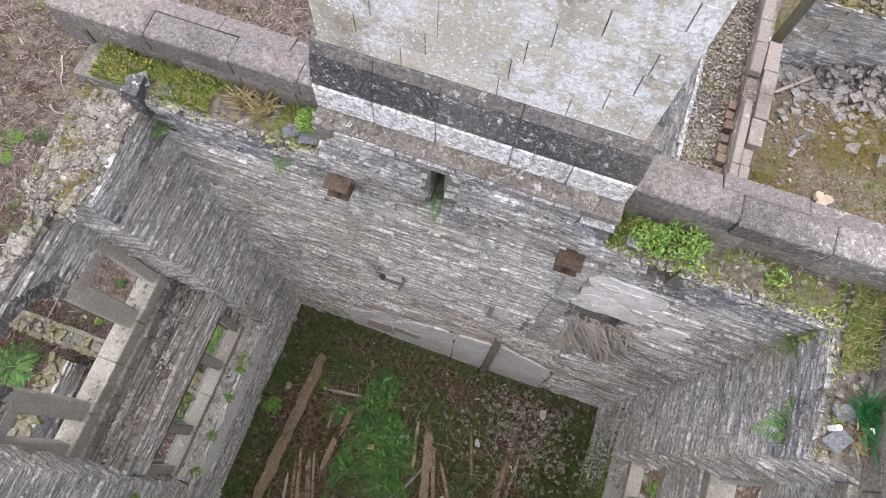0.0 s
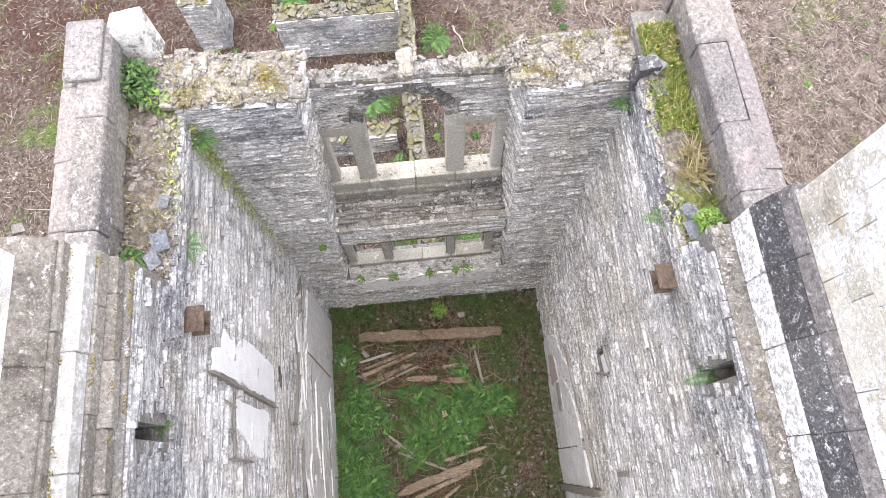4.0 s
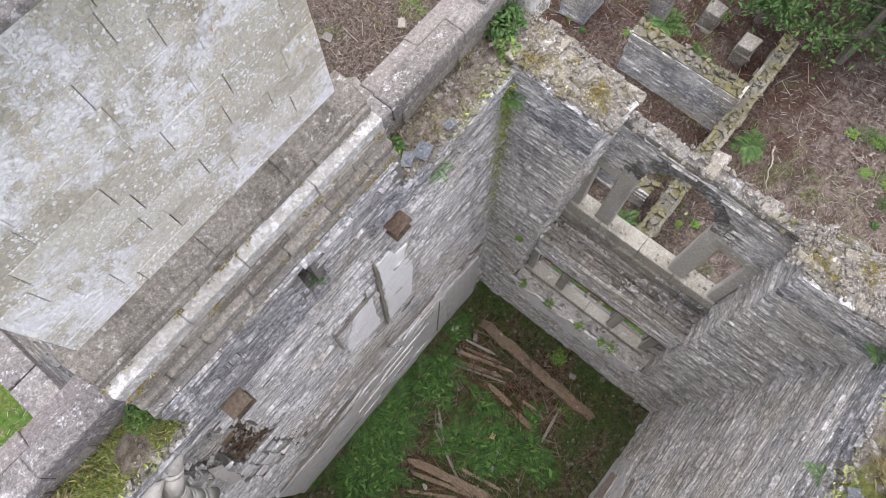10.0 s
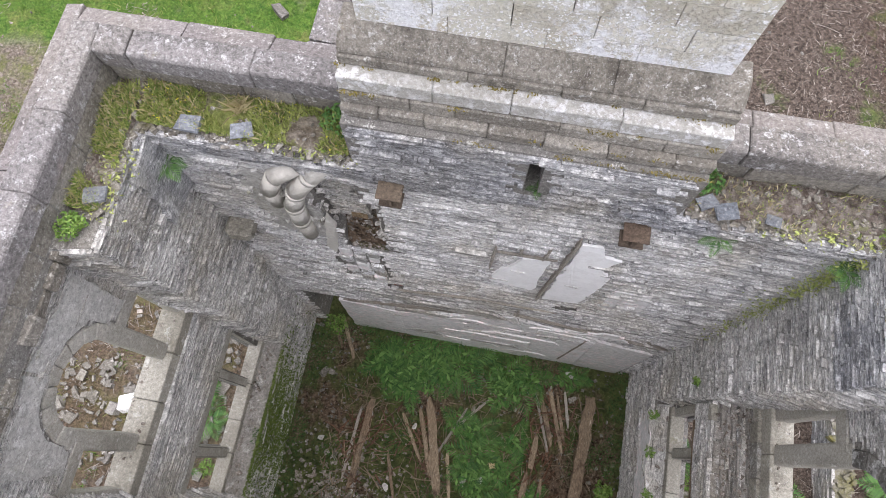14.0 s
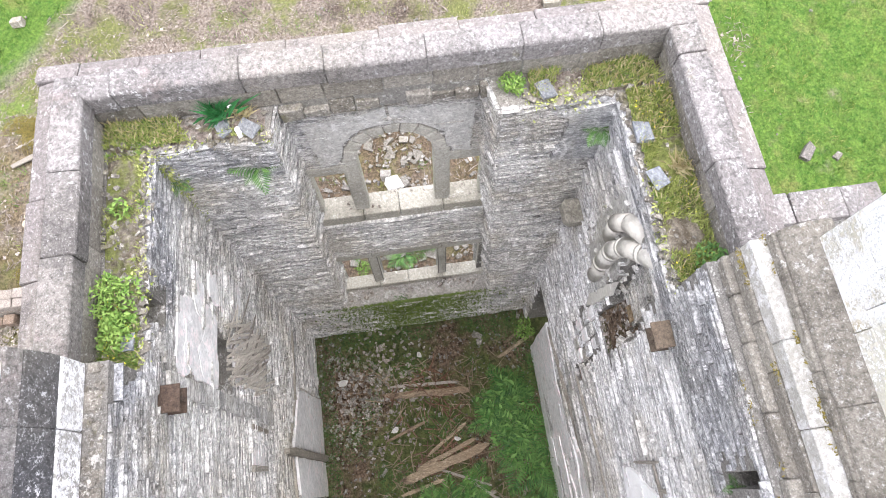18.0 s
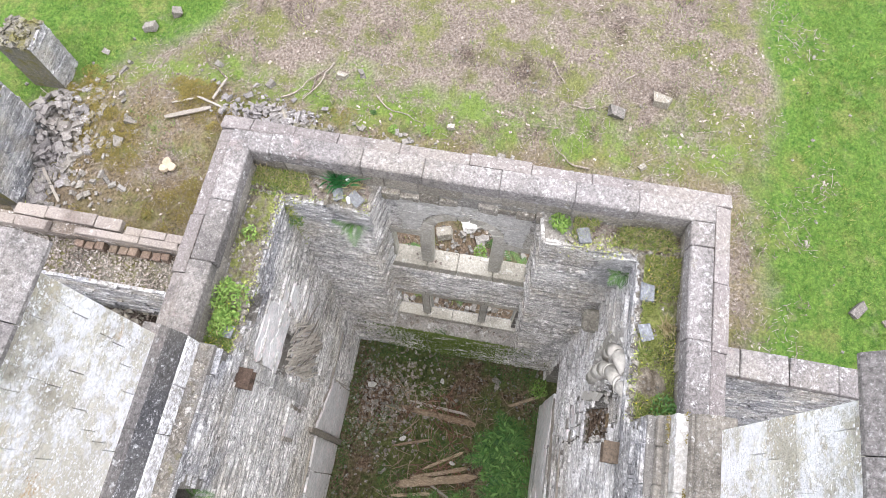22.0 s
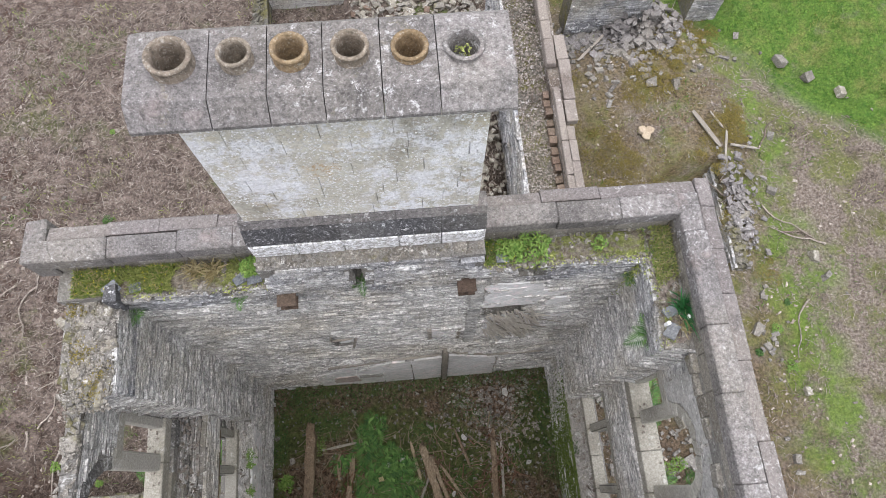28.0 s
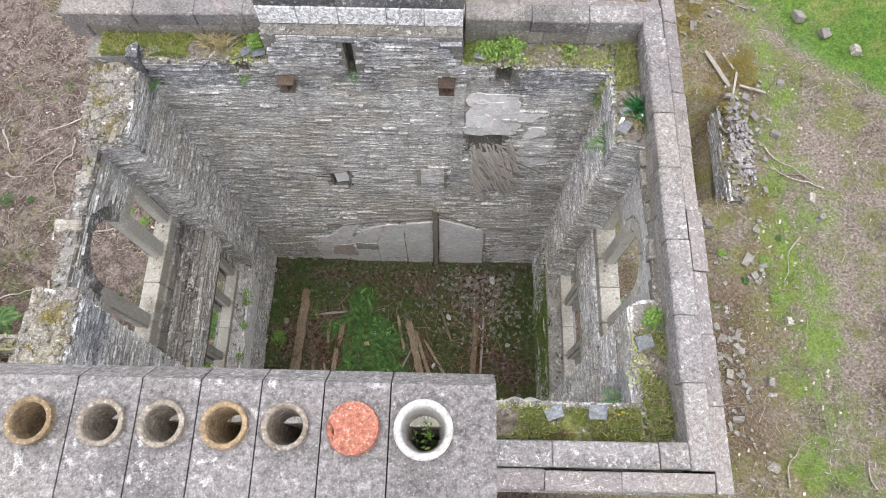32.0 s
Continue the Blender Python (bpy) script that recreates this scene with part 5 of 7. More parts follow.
# ---- ledges inside the parapets: soil, loose stone, grass and flowers ----
LEDGEEARTH = earth("ledge_soil", (0.16, 0.13, 0.095), (0.33, 0.29, 0.24), ((0.16, 0.205, 0.045), (0.36, 0.385, 0.12)), 0.46, (0.46, 0.42, 0.34), 1.6)[0]


LEDGEDIRT = earth("ledge_debris", (0.15, 0.115, 0.095), (0.40, 0.345, 0.305), ((0.13, 0.17, 0.04), (0.26, 0.30, 0.08)), 0.585, (0.52, 0.47, 0.42), 1.8)[0]


def ledge(wall, x0, x1, y0, y1, seed, grass, tall, bright, flowers, stones_n, straw):
    r = random.Random(seed)
    nx, ny = max(4, int((x1 - x0) / 0.06)), max(4, int((y1 - y0) / 0.06))
    hz = lambda x, y: LEDGE + 0.025 + 0.05 * (0.5 + noise.noise(Vector((x * 2.3, y * 2.3, seed)))) + 0.03 * noise.noise(Vector((x * 9, y * 9, seed)))
    verts = []
    for j in range(ny + 1):
        for i in range(nx + 1):
            x, y = x0 + (x1 - x0) * i / nx, y0 + (y1 - y0) * j / ny
            edge = i in (0, nx) or j in (0, ny)
            verts.append((x, y, LEDGE - 0.02 if edge else hz(x, y)))
    faces = [(j * (nx + 1) + i, j * (nx + 1) + i + 1, (j + 1) * (nx + 1) + i + 1, (j + 1) * (nx + 1) + i) for j in range(ny) for i in range(nx)]
    me = pydata("ledge_soil", verts, faces)
    me.shade_smooth()
    link("ledge_soil", me, LEDGEDIRT if seed in (3, 4, 6) else LEDGEEARTH, wall, "crumbling soil and moss on the wall head", "stuff")

    def pts(n, thr):
        out = []
        for k in range(n * 6):
            if len(out) >= n:
                break
            x, y = r.uniform(x0 + 0.02, x1 - 0.02), r.uniform(y0 + 0.02, y1 - 0.02)
            if noise.noise(Vector((x * 1.7, y * 1.7, seed + 4.0))) > thr:
                out.append((x, y, hz(x, y) - 0.01))
        return out
    for n, thr, h, mat, nm, lb in ((grass * 2, -0.2, (0.03, tall), GRASS, "ledge_grass", "short mixed grass"), (bright * 2, -0.02, (0.03, tall * 0.8), WEED, "ledge_grass", "fresh green grass"),
                                   (straw, 0.0, (0.05, tall * 1.4), STRAW, "dry_grass", "straw-coloured dead grass")):
        if n:
            v, f = blades(pts(n, thr), r, h, 0.012, 0.9)
            link(nm, pydata(nm, v, f), mat, wall, lb, "stuff")
    if flowers:
        v, f = leaves([(x, y, z + tall * 0.8) for x, y, z in pts(flowers, -0.1)], r, (0.008, 0.013), 0.3)
        link("flowers", pydata("flowers", v, f), YELLOW, wall, "tiny yellow flowers", "stuff")
    st = []
    for k in range(stones_n):
        x, y = r.uniform(x0, x1), r.uniform(y0, y1)
        st.append((x, y, hz(x, y), r.uniform(0.012, 0.05), 0.35))
    rubble_stuff("loose_stones", "loose stone chips", st, RUBBLE, wall, seed)


ledge(wall_n, -3.7, -1.29, YN, 2.85, 1, 3000, 0.10, 1900, 90, 60, 400)
ledge(wall_n, 1.49, XE, YN, 2.85, 2, 500, 0.08, 900, 40, 90, 150)
ledge(wall_e, XE, 3.97, 1.28, 2.86, 3, 1000, 0.08, 500, 0, 90, 300)
ledge(wall_e, XE, 3.97, -2.78, -1.34, 4, 1100, 0.09, 600, 0, 90, 350)
ledge(wall_s, 1.57, XE, -2.77, YS, 5, 3000, 0.09, 1000, 60, 70, 600)
ledge(wall_s, -3.3, -1.45, -2.77, YS, 6, 200, 0.06, 60, 0, 160, 250)

# slates and stones along the inner edge of the ledges
for k, (x, y, a, w) in enumerate(((-1.8, -2.34, 0.2, 0.2), (-1.62, -2.4, 0.5, 0.17), (-2.2, -2.32, -0.2, 0.13), (2.6, -2.35, 0.3, 0.2), (3.1, -2.34, 0, 0.22), (-1.42, 2.56, 0.1, 0.2),
                                  (-1.6, 2.55, 0.6, 0.16), (1.72, 2.56, 0.0, 0.15), (3.7, 1.45, 0.9, 0.18), (3.72, 1.68, 0.4, 0.16), (3.71, -1.5, 0.3, 0.2), (-2.9, 2.55, 0.1, 0.15), (-3.2, 2.55, 0.7, 0.2))):
    ob = thing("loose_slate", "broken blue-grey slate lying on the wall head", "slate", (x, y, LEDGE + 0.07), "loose slates")
    m = Matrix.Translation((x, y, LEDGE + 0.075)) @ Euler((rnd.uniform(-0.12, 0.12), rnd.uniform(-0.12, 0.12), a)).to_matrix().to_4x4()
    part("slab", box(bmesh.new(), -w / 2, w / 2, -w * 0.38, w * 0.38, 0, 0.022, 0.012, m), BLUESLATE, ob)
# flat stones that line the foot of the parapet over the east recess
for k in range(9):
    y = -1.15 + k * 0.26
    if k in (4,):
        continue
    part("bearing_stone", box(bmesh.new(), 3.93 + rnd.uniform(-0.02, 0.03), 4.2, y, y + 0.256, 8.21, 8.4 + rnd.uniform(-0.07, 0.04), 0.02), RUBBLE, wall_e, bevel=0.012)

# parapet ends
ob = thing("end_stone", "large squared coping end stone on the wall corner", "stone", (-3.9, 3.1, 8.5))
part("block", box(bmesh.new(), -4.12, -3.87, 2.82, 3.4, 8.45, 8.93, 0.015), COPING, ob, bevel=0.02)
ob = thing("end_stone", "large squared coping end stone white with lichen", "stone", (-3.7, -2.75, 8.5))
part("block", box(bmesh.new(), -4.1, -3.78, -2.74, -2.45, 8.38, 8.98, 0.03), LICHENSTONE, ob, bevel=0.03)
part("raised_coping", box(bmesh.new(), -3.9, -3.25, -3.07, -2.73, 9.0, 9.07, 0.008), COPING, ob, bevel=0.015)

# ---- west wall: ragged top, arch key, capping stones ----
r7 = random.Random(77)
items, pale_items, mossy = [], [], []
for k in range(2600):
    u = r7.choice((r7.uniform(YS - 0.3, -1.02), r7.uniform(1.1, YN + 0.2)))
    it = (XW - r7.uniform(-0.03, 0.58), u, rubble_top_w(u) + r7.uniform(-0.03, 0.03), r7.uniform(0.012, 0.045), r7.uniform(0.15, 0.4))
    (pale_items if r7.random() < 0.14 else items).append(it)
    if noise.noise(Vector((it[0] * 4, u * 4, 3.0))) > 0.28:
        mossy += [(it[0] + r7.gauss(0, 0.05), u + r7.gauss(0, 0.05), it[2] + 0.03) for q in range(7)]
rubble_stuff("rubble_top", "loose slate fragments on the broken wall top", items, RUBBLE, wall_w, 78)
rubble_stuff("rubble_top", "pale broken stones on the wall top", pale_items, FIELDSTONE, wall_w, 79)
v, f = leaves(mossy, r7, (0.008, 0.02), 0.8)
link("top_moss", pydata("top_moss", v, f), MOSS, wall_w, "olive moss on the broken wall top", "stuff")
for k in range(150):
    u = r7.choice((r7.uniform(YS - 0.25, -1.05), r7.uniform(1.25, YN + 0.15)))
    z = rubble_top_w(u) - 0.035
    x = XW - r7.uniform(0.03, 0.55)
    w, l = r7.uniform(0.04, 0.09), r7.uniform(0.06, 0.16)
    m = Matrix.Translation((x, u, z)) @ Euler((r7.uniform(-0.12, 0.12), r7.uniform(-0.12, 0.12), r7.uniform(-0.5, 0.5) + (1.57 if k % 3 == 0 else 0))).to_matrix().to_4x4()
    part("top_stone", box(bmesh.new(), -w, w, -l, l, -0.03, r7.uniform(0.03, 0.065), 0.018, m), (RUBBLE, FIELDSTONE, RUBBLE, PALESTONE, MOSSRUBBLE)[k % 5], wall_w, bevel=0.012)
u = -1.12
while u < 1.2:
    l = r7.uniform(0.12, 0.3)
    if not 0.0 < u + l / 2 < 0.2:
        z = top_leaf_w(u + l / 2) - 0.06 + r7.uniform(-0.03, 0.03)
        part("capstone", box(bmesh.new(), XW - 0.70 + r7.uniform(0, 0.05), XW - 0.46 - r7.uniform(0, 0.04), u + 0.003, min(u + l, 1.22) - 0.003, z, z + r7.uniform(0.05, 0.11), 0.025), ARCHSTONE if r7.random() < 0.5 else RUBBLE, wall_w, bevel=0.01)
    u += l
rubble_stuff("cap_chips", "slate chips on the broken arch top", [(XW - r7.uniform(0.46, 0.68), r7.uniform(-1.15, 1.22), 8.0 + r7.uniform(-0.07, 0.05), r7.uniform(0.02, 0.06), 0.3) for k in range(130)], RUBBLE, wall_w, 81)
part("keystone", box(bmesh.new(), XW - 0.84, XW - 0.46, -0.04, 0.15, 7.66, 8.02, 0.02), PALESTONE, wall_w, "pale projecting keystone", bevel=0.025)
# the ragged edges of the recess and the stepped ledge below the upper window
edge = []
for side in (0, 1):
    for k in range(50):
        z = r7.uniform(2.1, 8.3)
        a = recess(REC_W)(z)[side]
        edge.append((XW - r7.uniform(0.03, 0.3), a + (1 if side == 0 else -1) * r7.uniform(-0.03, 0.015), z, r7.uniform(0.02, 0.05), 0.3))
rubble_stuff("recess_edge", "broken slate ends along the recess", edge, SLATE, wall_w, 82)
edge = []
for side in (0, 1):
    for k in range(50):
        z = r7.uniform(2.1, 8.4)
        a = recess(REC_E)(z)[side]
        edge.append((XE + r7.uniform(0.03, 0.3), a + (1 if side == 0 else -1) * r7.uniform(-0.03, 0.015), z, r7.uniform(0.02, 0.05), 0.3))
rubble_stuff("recess_edge", "broken slate ends along the recess", edge, SLATE, wall_e, 83)
part("spandrel_step", box(bmesh.new(), XW - 0.482, XW - 0.11, -1.33, 1.43, 3.765, 4.38, 0.006), MORTAR, wall_w, "stepped masonry below the upper window")
v_, f_ = [], []
rr = random.Random(84)
for a, v, w, h in laid(-1.33, 1.43, 3.76, 4.42, lambda u, v: True, seed=85):
    n = len(v_)
    v_ += stone_verts(rr, a, v, w, h, lambda u, q, d: place_w(u, q, d - 0.11), 0.03)
    f_ += [[n + i for i in q] for q in STONEFACES]
link("step_stones", pydata("step_stones", v_, f_), SLATE, wall_w, "slate courses of the stepped ledge", "stuff")
for k in range(13):
    q = k / 12
    bm = bmesh.new()
    u = -1.3
    while u < 1.4:
        l = r7.uniform(0.08, 0.5)
        out = XW - 0.15 - 0.34 * q + r7.uniform(-0.035, 0.035)
        if r7.random() < 0.9:
            box(bm, out - 0.16, out, u, min(u + l - 0.003, 1.42), 4.36 + 0.62 * q - 0.05, 4.36 + 0.62 * q + r7.uniform(0.015, 0.065), 0.009)
        u += l
    part("step_course", bm, (GREYLEDGE, ARCHSTONE, GREYLEDGE, SLATE, GREYLEDGE)[k % 5], wall_w, "split slate course of the stepped ledge", "stuff")
slope = []
for k in range(330):
    q = r7.random()
    slope.append((XW - 0.16 - 0.34 * q, r7.uniform(-1.28, 1.38), 4.42 + 0.62 * q + r7.uniform(-0.03, 0.03), r7.uniform(0.012, 0.05), 0.3))
rubble_stuff("step_rubble", "small slate chips and moss on the stepped ledge", slope, LOOSEEARTH, wall_w, 86)
u = -1.3
while u < 1.38:
    l = r7.uniform(0.22, 0.5)
    z = 4.38 + r7.uniform(-0.02, 0.03)
    part("ledge_stone", box(bmesh.new(), XW - 0.3 + r7.uniform(0, 0.1), XW - 0.07 - r7.uniform(0, 0.05), u + 0.003, min(u + l, 1.42) - 0.003, z - 0.06, z + r7.uniform(0.03, 0.09), 0.018), GREYLEDGE if r7.random() < 0.6 else DRESSED, wall_w, bevel=0.012)
    part("sill_course", box(bmesh.new(), XW - 0.482, XW - 0.37 - r7.uniform(0, 0.03), u + 0.003, min(u + l, 1.3) - 0.003, 4.98, 5.2 + r7.uniform(-0.02, 0.01), 0.008), ARCHSTONE if r7.random() < 0.5 else DRESSED, wall_w, bevel=0.01)
    u += l
part("timber_lintel", box(bmesh.new(), XW - 0.22, XW - 0.09, -1.1, 1.2, 3.69, 3.755, 0.008), WOOD, wall_w, "brown rotten timber lintel")
rubble_stuff("sill_rubble", "slate chips and dirt on the window sills", [(XW - r7.uniform(0.46, 0.7), r7.uniform(-1.05, 1.15), 5.47, r7.uniform(0.012, 0.035), 0.3) for k in range(36)] + [(XW - r7.uniform(0.02, 0.5), r7.uniform(-1.3, 1.3), 2.3 - r7.uniform(0, 0.1), r7.uniform(0.02, 0.06), 0.4) for k in range(70)], LOOSEEARTH, wall_w, 87)
rubble_stuff("sill_rubble", "slate chips and dirt on the window sills", [(XE + r7.uniform(0.42, 0.7), r7.uniform(-1.03, 1.18), 5.45, r7.uniform(0.012, 0.03), 0.3) for k in range(22)] + [(XE + r7.uniform(0.05, 0.5), r7.uniform(-1.1, 1.35), 2.28 - r7.uniform(0, 0.1), r7.uniform(0.02, 0.06), 0.4) for k in range(70)], LOOSEEARTH, wall_e, 88)
# chips and moss that break the inner edges of the wall heads
chips, tuft = [], []
for k in range(1000):
    q = r7.random()
    if q < 0.36:
        x, y = r7.choice((r7.uniform(XW, -1.3), r7.uniform(1.5, XE))), YN + r7.uniform(-0.02, 0.1)
    elif q < 0.72:
        x, y = r7.choice((r7.uniform(XW, -1.45), r7.uniform(1.57, XE))), YS - r7.uniform(-0.02, 0.1)
    else:
        x, y = XE + r7.uniform(-0.02, 0.1), r7.choice((r7.uniform(YS, -1.3), r7.uniform(1.25, YN)))
    chips.append((x, y, LEDGE + r7.uniform(-0.04, 0.03), r7.uniform(0.02, 0.075), r7.uniform(0.15, 0.35)))
    if noise.noise(Vector((x * 1.6, y * 1.6, 13.0))) > -0.1:
        tuft += [(x + r7.gauss(0, 0.06), y + r7.gauss(0, 0.03), LEDGE + 0.05 - abs(r7.gauss(0, 0.06))) for i in range(4)]
rubble_stuff("edge_chips", "slate chips along the wall heads", chips, RUBBLE, wall_n, 89)
v, f = leaves(tuft, r7, (0.012, 0.028), 0.9)
link("edge_moss", pydata("edge_moss", v, f), GRASS, wall_n, "moss hanging over the wall heads", "stuff")
ob = thing("corner_slate", "dark upright slate at the broken wall corner", "slate", (-3.2, 2.5, 8.4))
part("slab", box(bmesh.new(), -3.24, -3.1, 2.36, 2.58, 8.2, 8.62, 0.02), SOOT, ob)

# rough stones on the wall head before the stacks
r6 = random.Random(66)
rubble_stuff("head_stones", "rough bedding stones below the stack", [(r6.uniform(-1.27, 1.47), r6.uniform(2.5, 2.66), 9.02, r6.uniform(0.03, 0.07), 0.5) for k in range(110)], RUBBLE, wall_n, 67)
for k in range(15):
    x = -1.25 + 0.18 * k
    part("bedding_stone", box(bmesh.new(), x, x + 0.172, YN + 0.01 + r6.uniform(0, 0.03), 2.68, 8.92, 9.035 + r6.uniform(-0.05, 0.01), 0.015), RUBBLE if k % 2 else COPING, wall_n, bevel=0.012)

# ---- plaster, niches and timbers on the north wall ----
PL = "cracked grey lime plaster"
for k, o in enumerate(([(-1.1, -0.15), (-0.42, -0.15), (-0.42, 1.3), (-1.02, 1.1)], [(-0.41, -0.15), (0.28, -0.15), (0.3, 2.55), (-0.1, 2.5), (-0.41, 1.32)], [(0.31, -0.15), (0.97, -0.15), (0.97, 2.75), (0.32, 2.6)],
                       [(-1.0, 1.13), (-0.43, 1.33), (-0.12, 2.47), (-0.6, 2.2), (-0.95, 1.6)], [(1.12, -0.15), (2.25, -0.15), (2.2, 1.7), (1.7, 1.5), (1.12, 1.75)], [(1.12, 1.78), (1.7, 1.53), (2.2, 1.72), (2.1, 2.35), (1.5, 2.7), (1.12, 2.9)])):
    panel(wall_n, ragged(o, 0.015, 0.2, 200 + k), place_n, 0.058 + 0.008 * (k % 3), PLASTER, PL)
panel(wall_n, ragged([(0.1, 2.15), (0.42, 2.15), (0.42, 2.5), (0.12, 2.48)], 0.01, 0.3, 3), place_n, 0.055, WHITEPLASTER, "pale plaster patch")
panel(wall_n, ragged([(1.36, 4.2), (1.55, 4.2), (1.55, 8.0), (1.36, 8.0)], 0.012, 0.15, 5), place_n, 0.07, SLATE, "vertical rendered strip", 0.08, "render_strip")
for k, o in enumerate(([(1.62, 6.7), (2.0, 6.75), (2.15, 7.0), (1.9, 7.2), (1.62, 7.1)], [(2.3, 7.0), (2.7, 7.05), (2.9, 7.25), (2.6, 7.35), (2.35, 7.3)], [(1.65, 7.35), (2.2, 7.4), (2.15, 7.6), (1.7, 7.62)], [(2.6, 6.5), (2.95, 6.6), (2.9, 6.85), (2.65, 6.8)])):
    panel(wall_n, ragged(o, 0.045, 0.07, 240 + k), place_n, 0.052, PLASTER, "crumbling pale plaster remains")
panel(wall_n, ragged([(2.6, 5.4), (3.2, 5.6), (3.1, 6.5), (2.5, 6.4)], 0.04, 0.15, 7), place_n, 0.025, PLASTER, "plaster remains", 0.05)
panel(wall_n, ragged([(2.5, 0.0), (3.4, 0.0), (3.3, 1.0), (2.7, 1.3)], 0.05, 0.15, 8), place_n, 0.03, PLASTER, "plaster remains", 0.05)
panel(wall_n, ragged([(0.78, 4.65), (1.22, 4.65), (1.22, 5.25), (0.78, 5.25)], 0.015, 0.2, 9), place_n, 0.028, PLASTER, "rough plaster patch of a blocked niche")
panel(wall_n, [(0.72, 4.6), (0.78, 4.6), (0.78, 5.28), (0.7, 5.28)], place_n, 0.06, GREYWOOD, "timber edge strip", 0.1, "edge_strip")
panel(wall_n, [(1.23, 4.5), (1.28, 4.5), (1.3, 5.28), (1.24, 5.28)], place_n, 0.06, GREYWOOD, "timber edge strip", 0.1, "edge_strip")
panel(wall_n, ragged([(-0.9, 4.55), (-0.6, 4.62), (-0.68, 5.0), (-0.92, 5.05)], 0.01, 0.2, 10), place_n, -0.02, WHITEPLASTER, "pale stone lining of the niche", 0.06, "niche_lining")


def batten(name, label, p, q, w, t, mat, category="timber", group=""):
    """A straight squared timber between two points."""
    p, q = Vector(p), Vector(q)
    ob = thing(name, label, category, tuple(p), group)
    d = q - p
    m = Matrix.Translation(p) @ d.to_track_quat("X", "Z").to_matrix().to_4x4()
    bm = bmesh.new()
    n = max(3, int(d.length / 0.16))
    rough = 1.0 if mat is WOOD else 0.45
    rings = []
    for i in range(n + 1):
        k = 1.0 if 0 < i < n else rnd.uniform(0.25, 0.85)
        o = (rnd.uniform(-1, 1) * w * 0.09 * rough, rnd.uniform(-1, 1) * t * 0.12 * rough)
        rings.append([bm.verts.new(m @ Vector((d.length * i / n + rnd.uniform(-0.05, 0.05) * rough, a * w / 2 * k * rnd.uniform(1 - 0.3 * rough, 1.05) + o[0], b * t / 2 * k * rnd.uniform(1 - 0.4 * rough, 1.12) + o[1]))) for a, b in ((-1, -1), (1, -1), (1, 1), (-1, 1))])
    for a, b in zip(rings, rings[1:]):
        for i in range(4):
            bm.faces.new((a[i], a[(i + 1) % 4], b[(i + 1) % 4], b[i]))
    bm.faces.new(rings[0][::-1])
    bm.faces.new(rings[-1])
    part("board", bm, mat, ob)
    return ob


def on_n(u, v, d=0.03):
    return place_n(u, v, d)


batten("wall_post", "grey weathered timber post against the plaster wall", on_n(1.04, -0.2, 0.06), on_n(1.04, 3.45, 0.06), 0.15, 0.12, GREYWOOD)
for p, q in (((1.15, 1.6), (2.05, 2.5)), ((2.22, -0.1), (2.22, 2.0)), ((-0.1, 2.75), (0.95, 2.95)), ((-1.5, 2.3), (-0.2, 2.72)), ((-1.45, 2.45), (-0.9, 2.6)), ((1.2, 3.1), (2.1, 2.45)), ((2.1, 2.5), (3.2, 2.45)), ((-0.4, 0.35), (0.95, 0.3))):
    batten("wall_batten", "thin dark timber batten remaining on the wall", on_n(*p, 0.045), on_n(*q, 0.045), 0.045, 0.035, GREYWOOD, "timber", "wall battens")
for p, q in (((-0.98, 5.05), (-0.62, 5.15)), ((-0.68, 4.4), (-0.55, 5.1)), ((-1.0, 4.98), (-0.95, 5.4))):
    batten("niche_batten", "splintered dark timber at the wall niche", on_n(*p, 0.04), on_n(*q, 0.04), 0.045, 0.04, GREYWOOD, "timber", "niche battens")

# collapsed lath and plaster in the doorway
lath = thing("collapsed_lath", "bundle of broken pale plaster lath hanging from the opening", "debris", (2.0, YN, 4.8))
for k in range(120):
    u0, v0 = 1.66 + rnd.random() * 0.72, rnd.uniform(5.05, 6.35)
    l = rnd.uniform(0.45, 0.95)
    a = rnd.gauss(0.32, 0.12) if k % 6 else rnd.gauss(0.85, 0.2)
    p = Vector((u0, YN - rnd.uniform(0.055, 0.1), v0))
    q = p + Vector((math.sin(a) * l, -rnd.uniform(0.0, 0.04), -math.cos(a) * l))
    m = Matrix.Translation(p) @ (q - p).to_track_quat("X", "Y").to_matrix().to_4x4()
    part("lath", box(bmesh.new(), 0, l, -0.016, 0.016, -0.004, 0.004, 0.002, m), PALELATH if k % 9 else GREYWOOD, lath)
panel(lath, ragged([(1.72, 4.75), (2.4, 4.7), (2.55, 5.5), (2.3, 6.0), (2.1, 5.9), (1.75, 5.95)], 0.05, 0.1, 17), place_n, 0.052, PLASTER, "sagging plaster key", 0.04, "plaster")
panel(wall_n, ragged([(1.58, 6.62), (2.42, 6.6), (2.5, 7.2), (2.35, 7.75), (1.6, 7.8)], 0.04, 0.1, 44), place_n, 0.048, PLASTER, "pale render over the opening", 0.06)
panel(wall_n, ragged([(-1.95, 0.0), (-1.05, 0.0), (-1.02, 1.45), (-0.66, 2.75), (-0.85, 2.9), (-1.3, 1.95), (-1.9, 1.3)], 0.05, 0.12, 45), place_n, 0.05, PLASTER, PL)
panel(wall_n, ragged([(-1.6, 0.5), (-1.0, 0.45), (-0.98, 1.25), (-1.5, 1.15)], 0.04, 0.1, 46), place_n, 0.07, PINKPLASTER, "pinkish plaster patch")
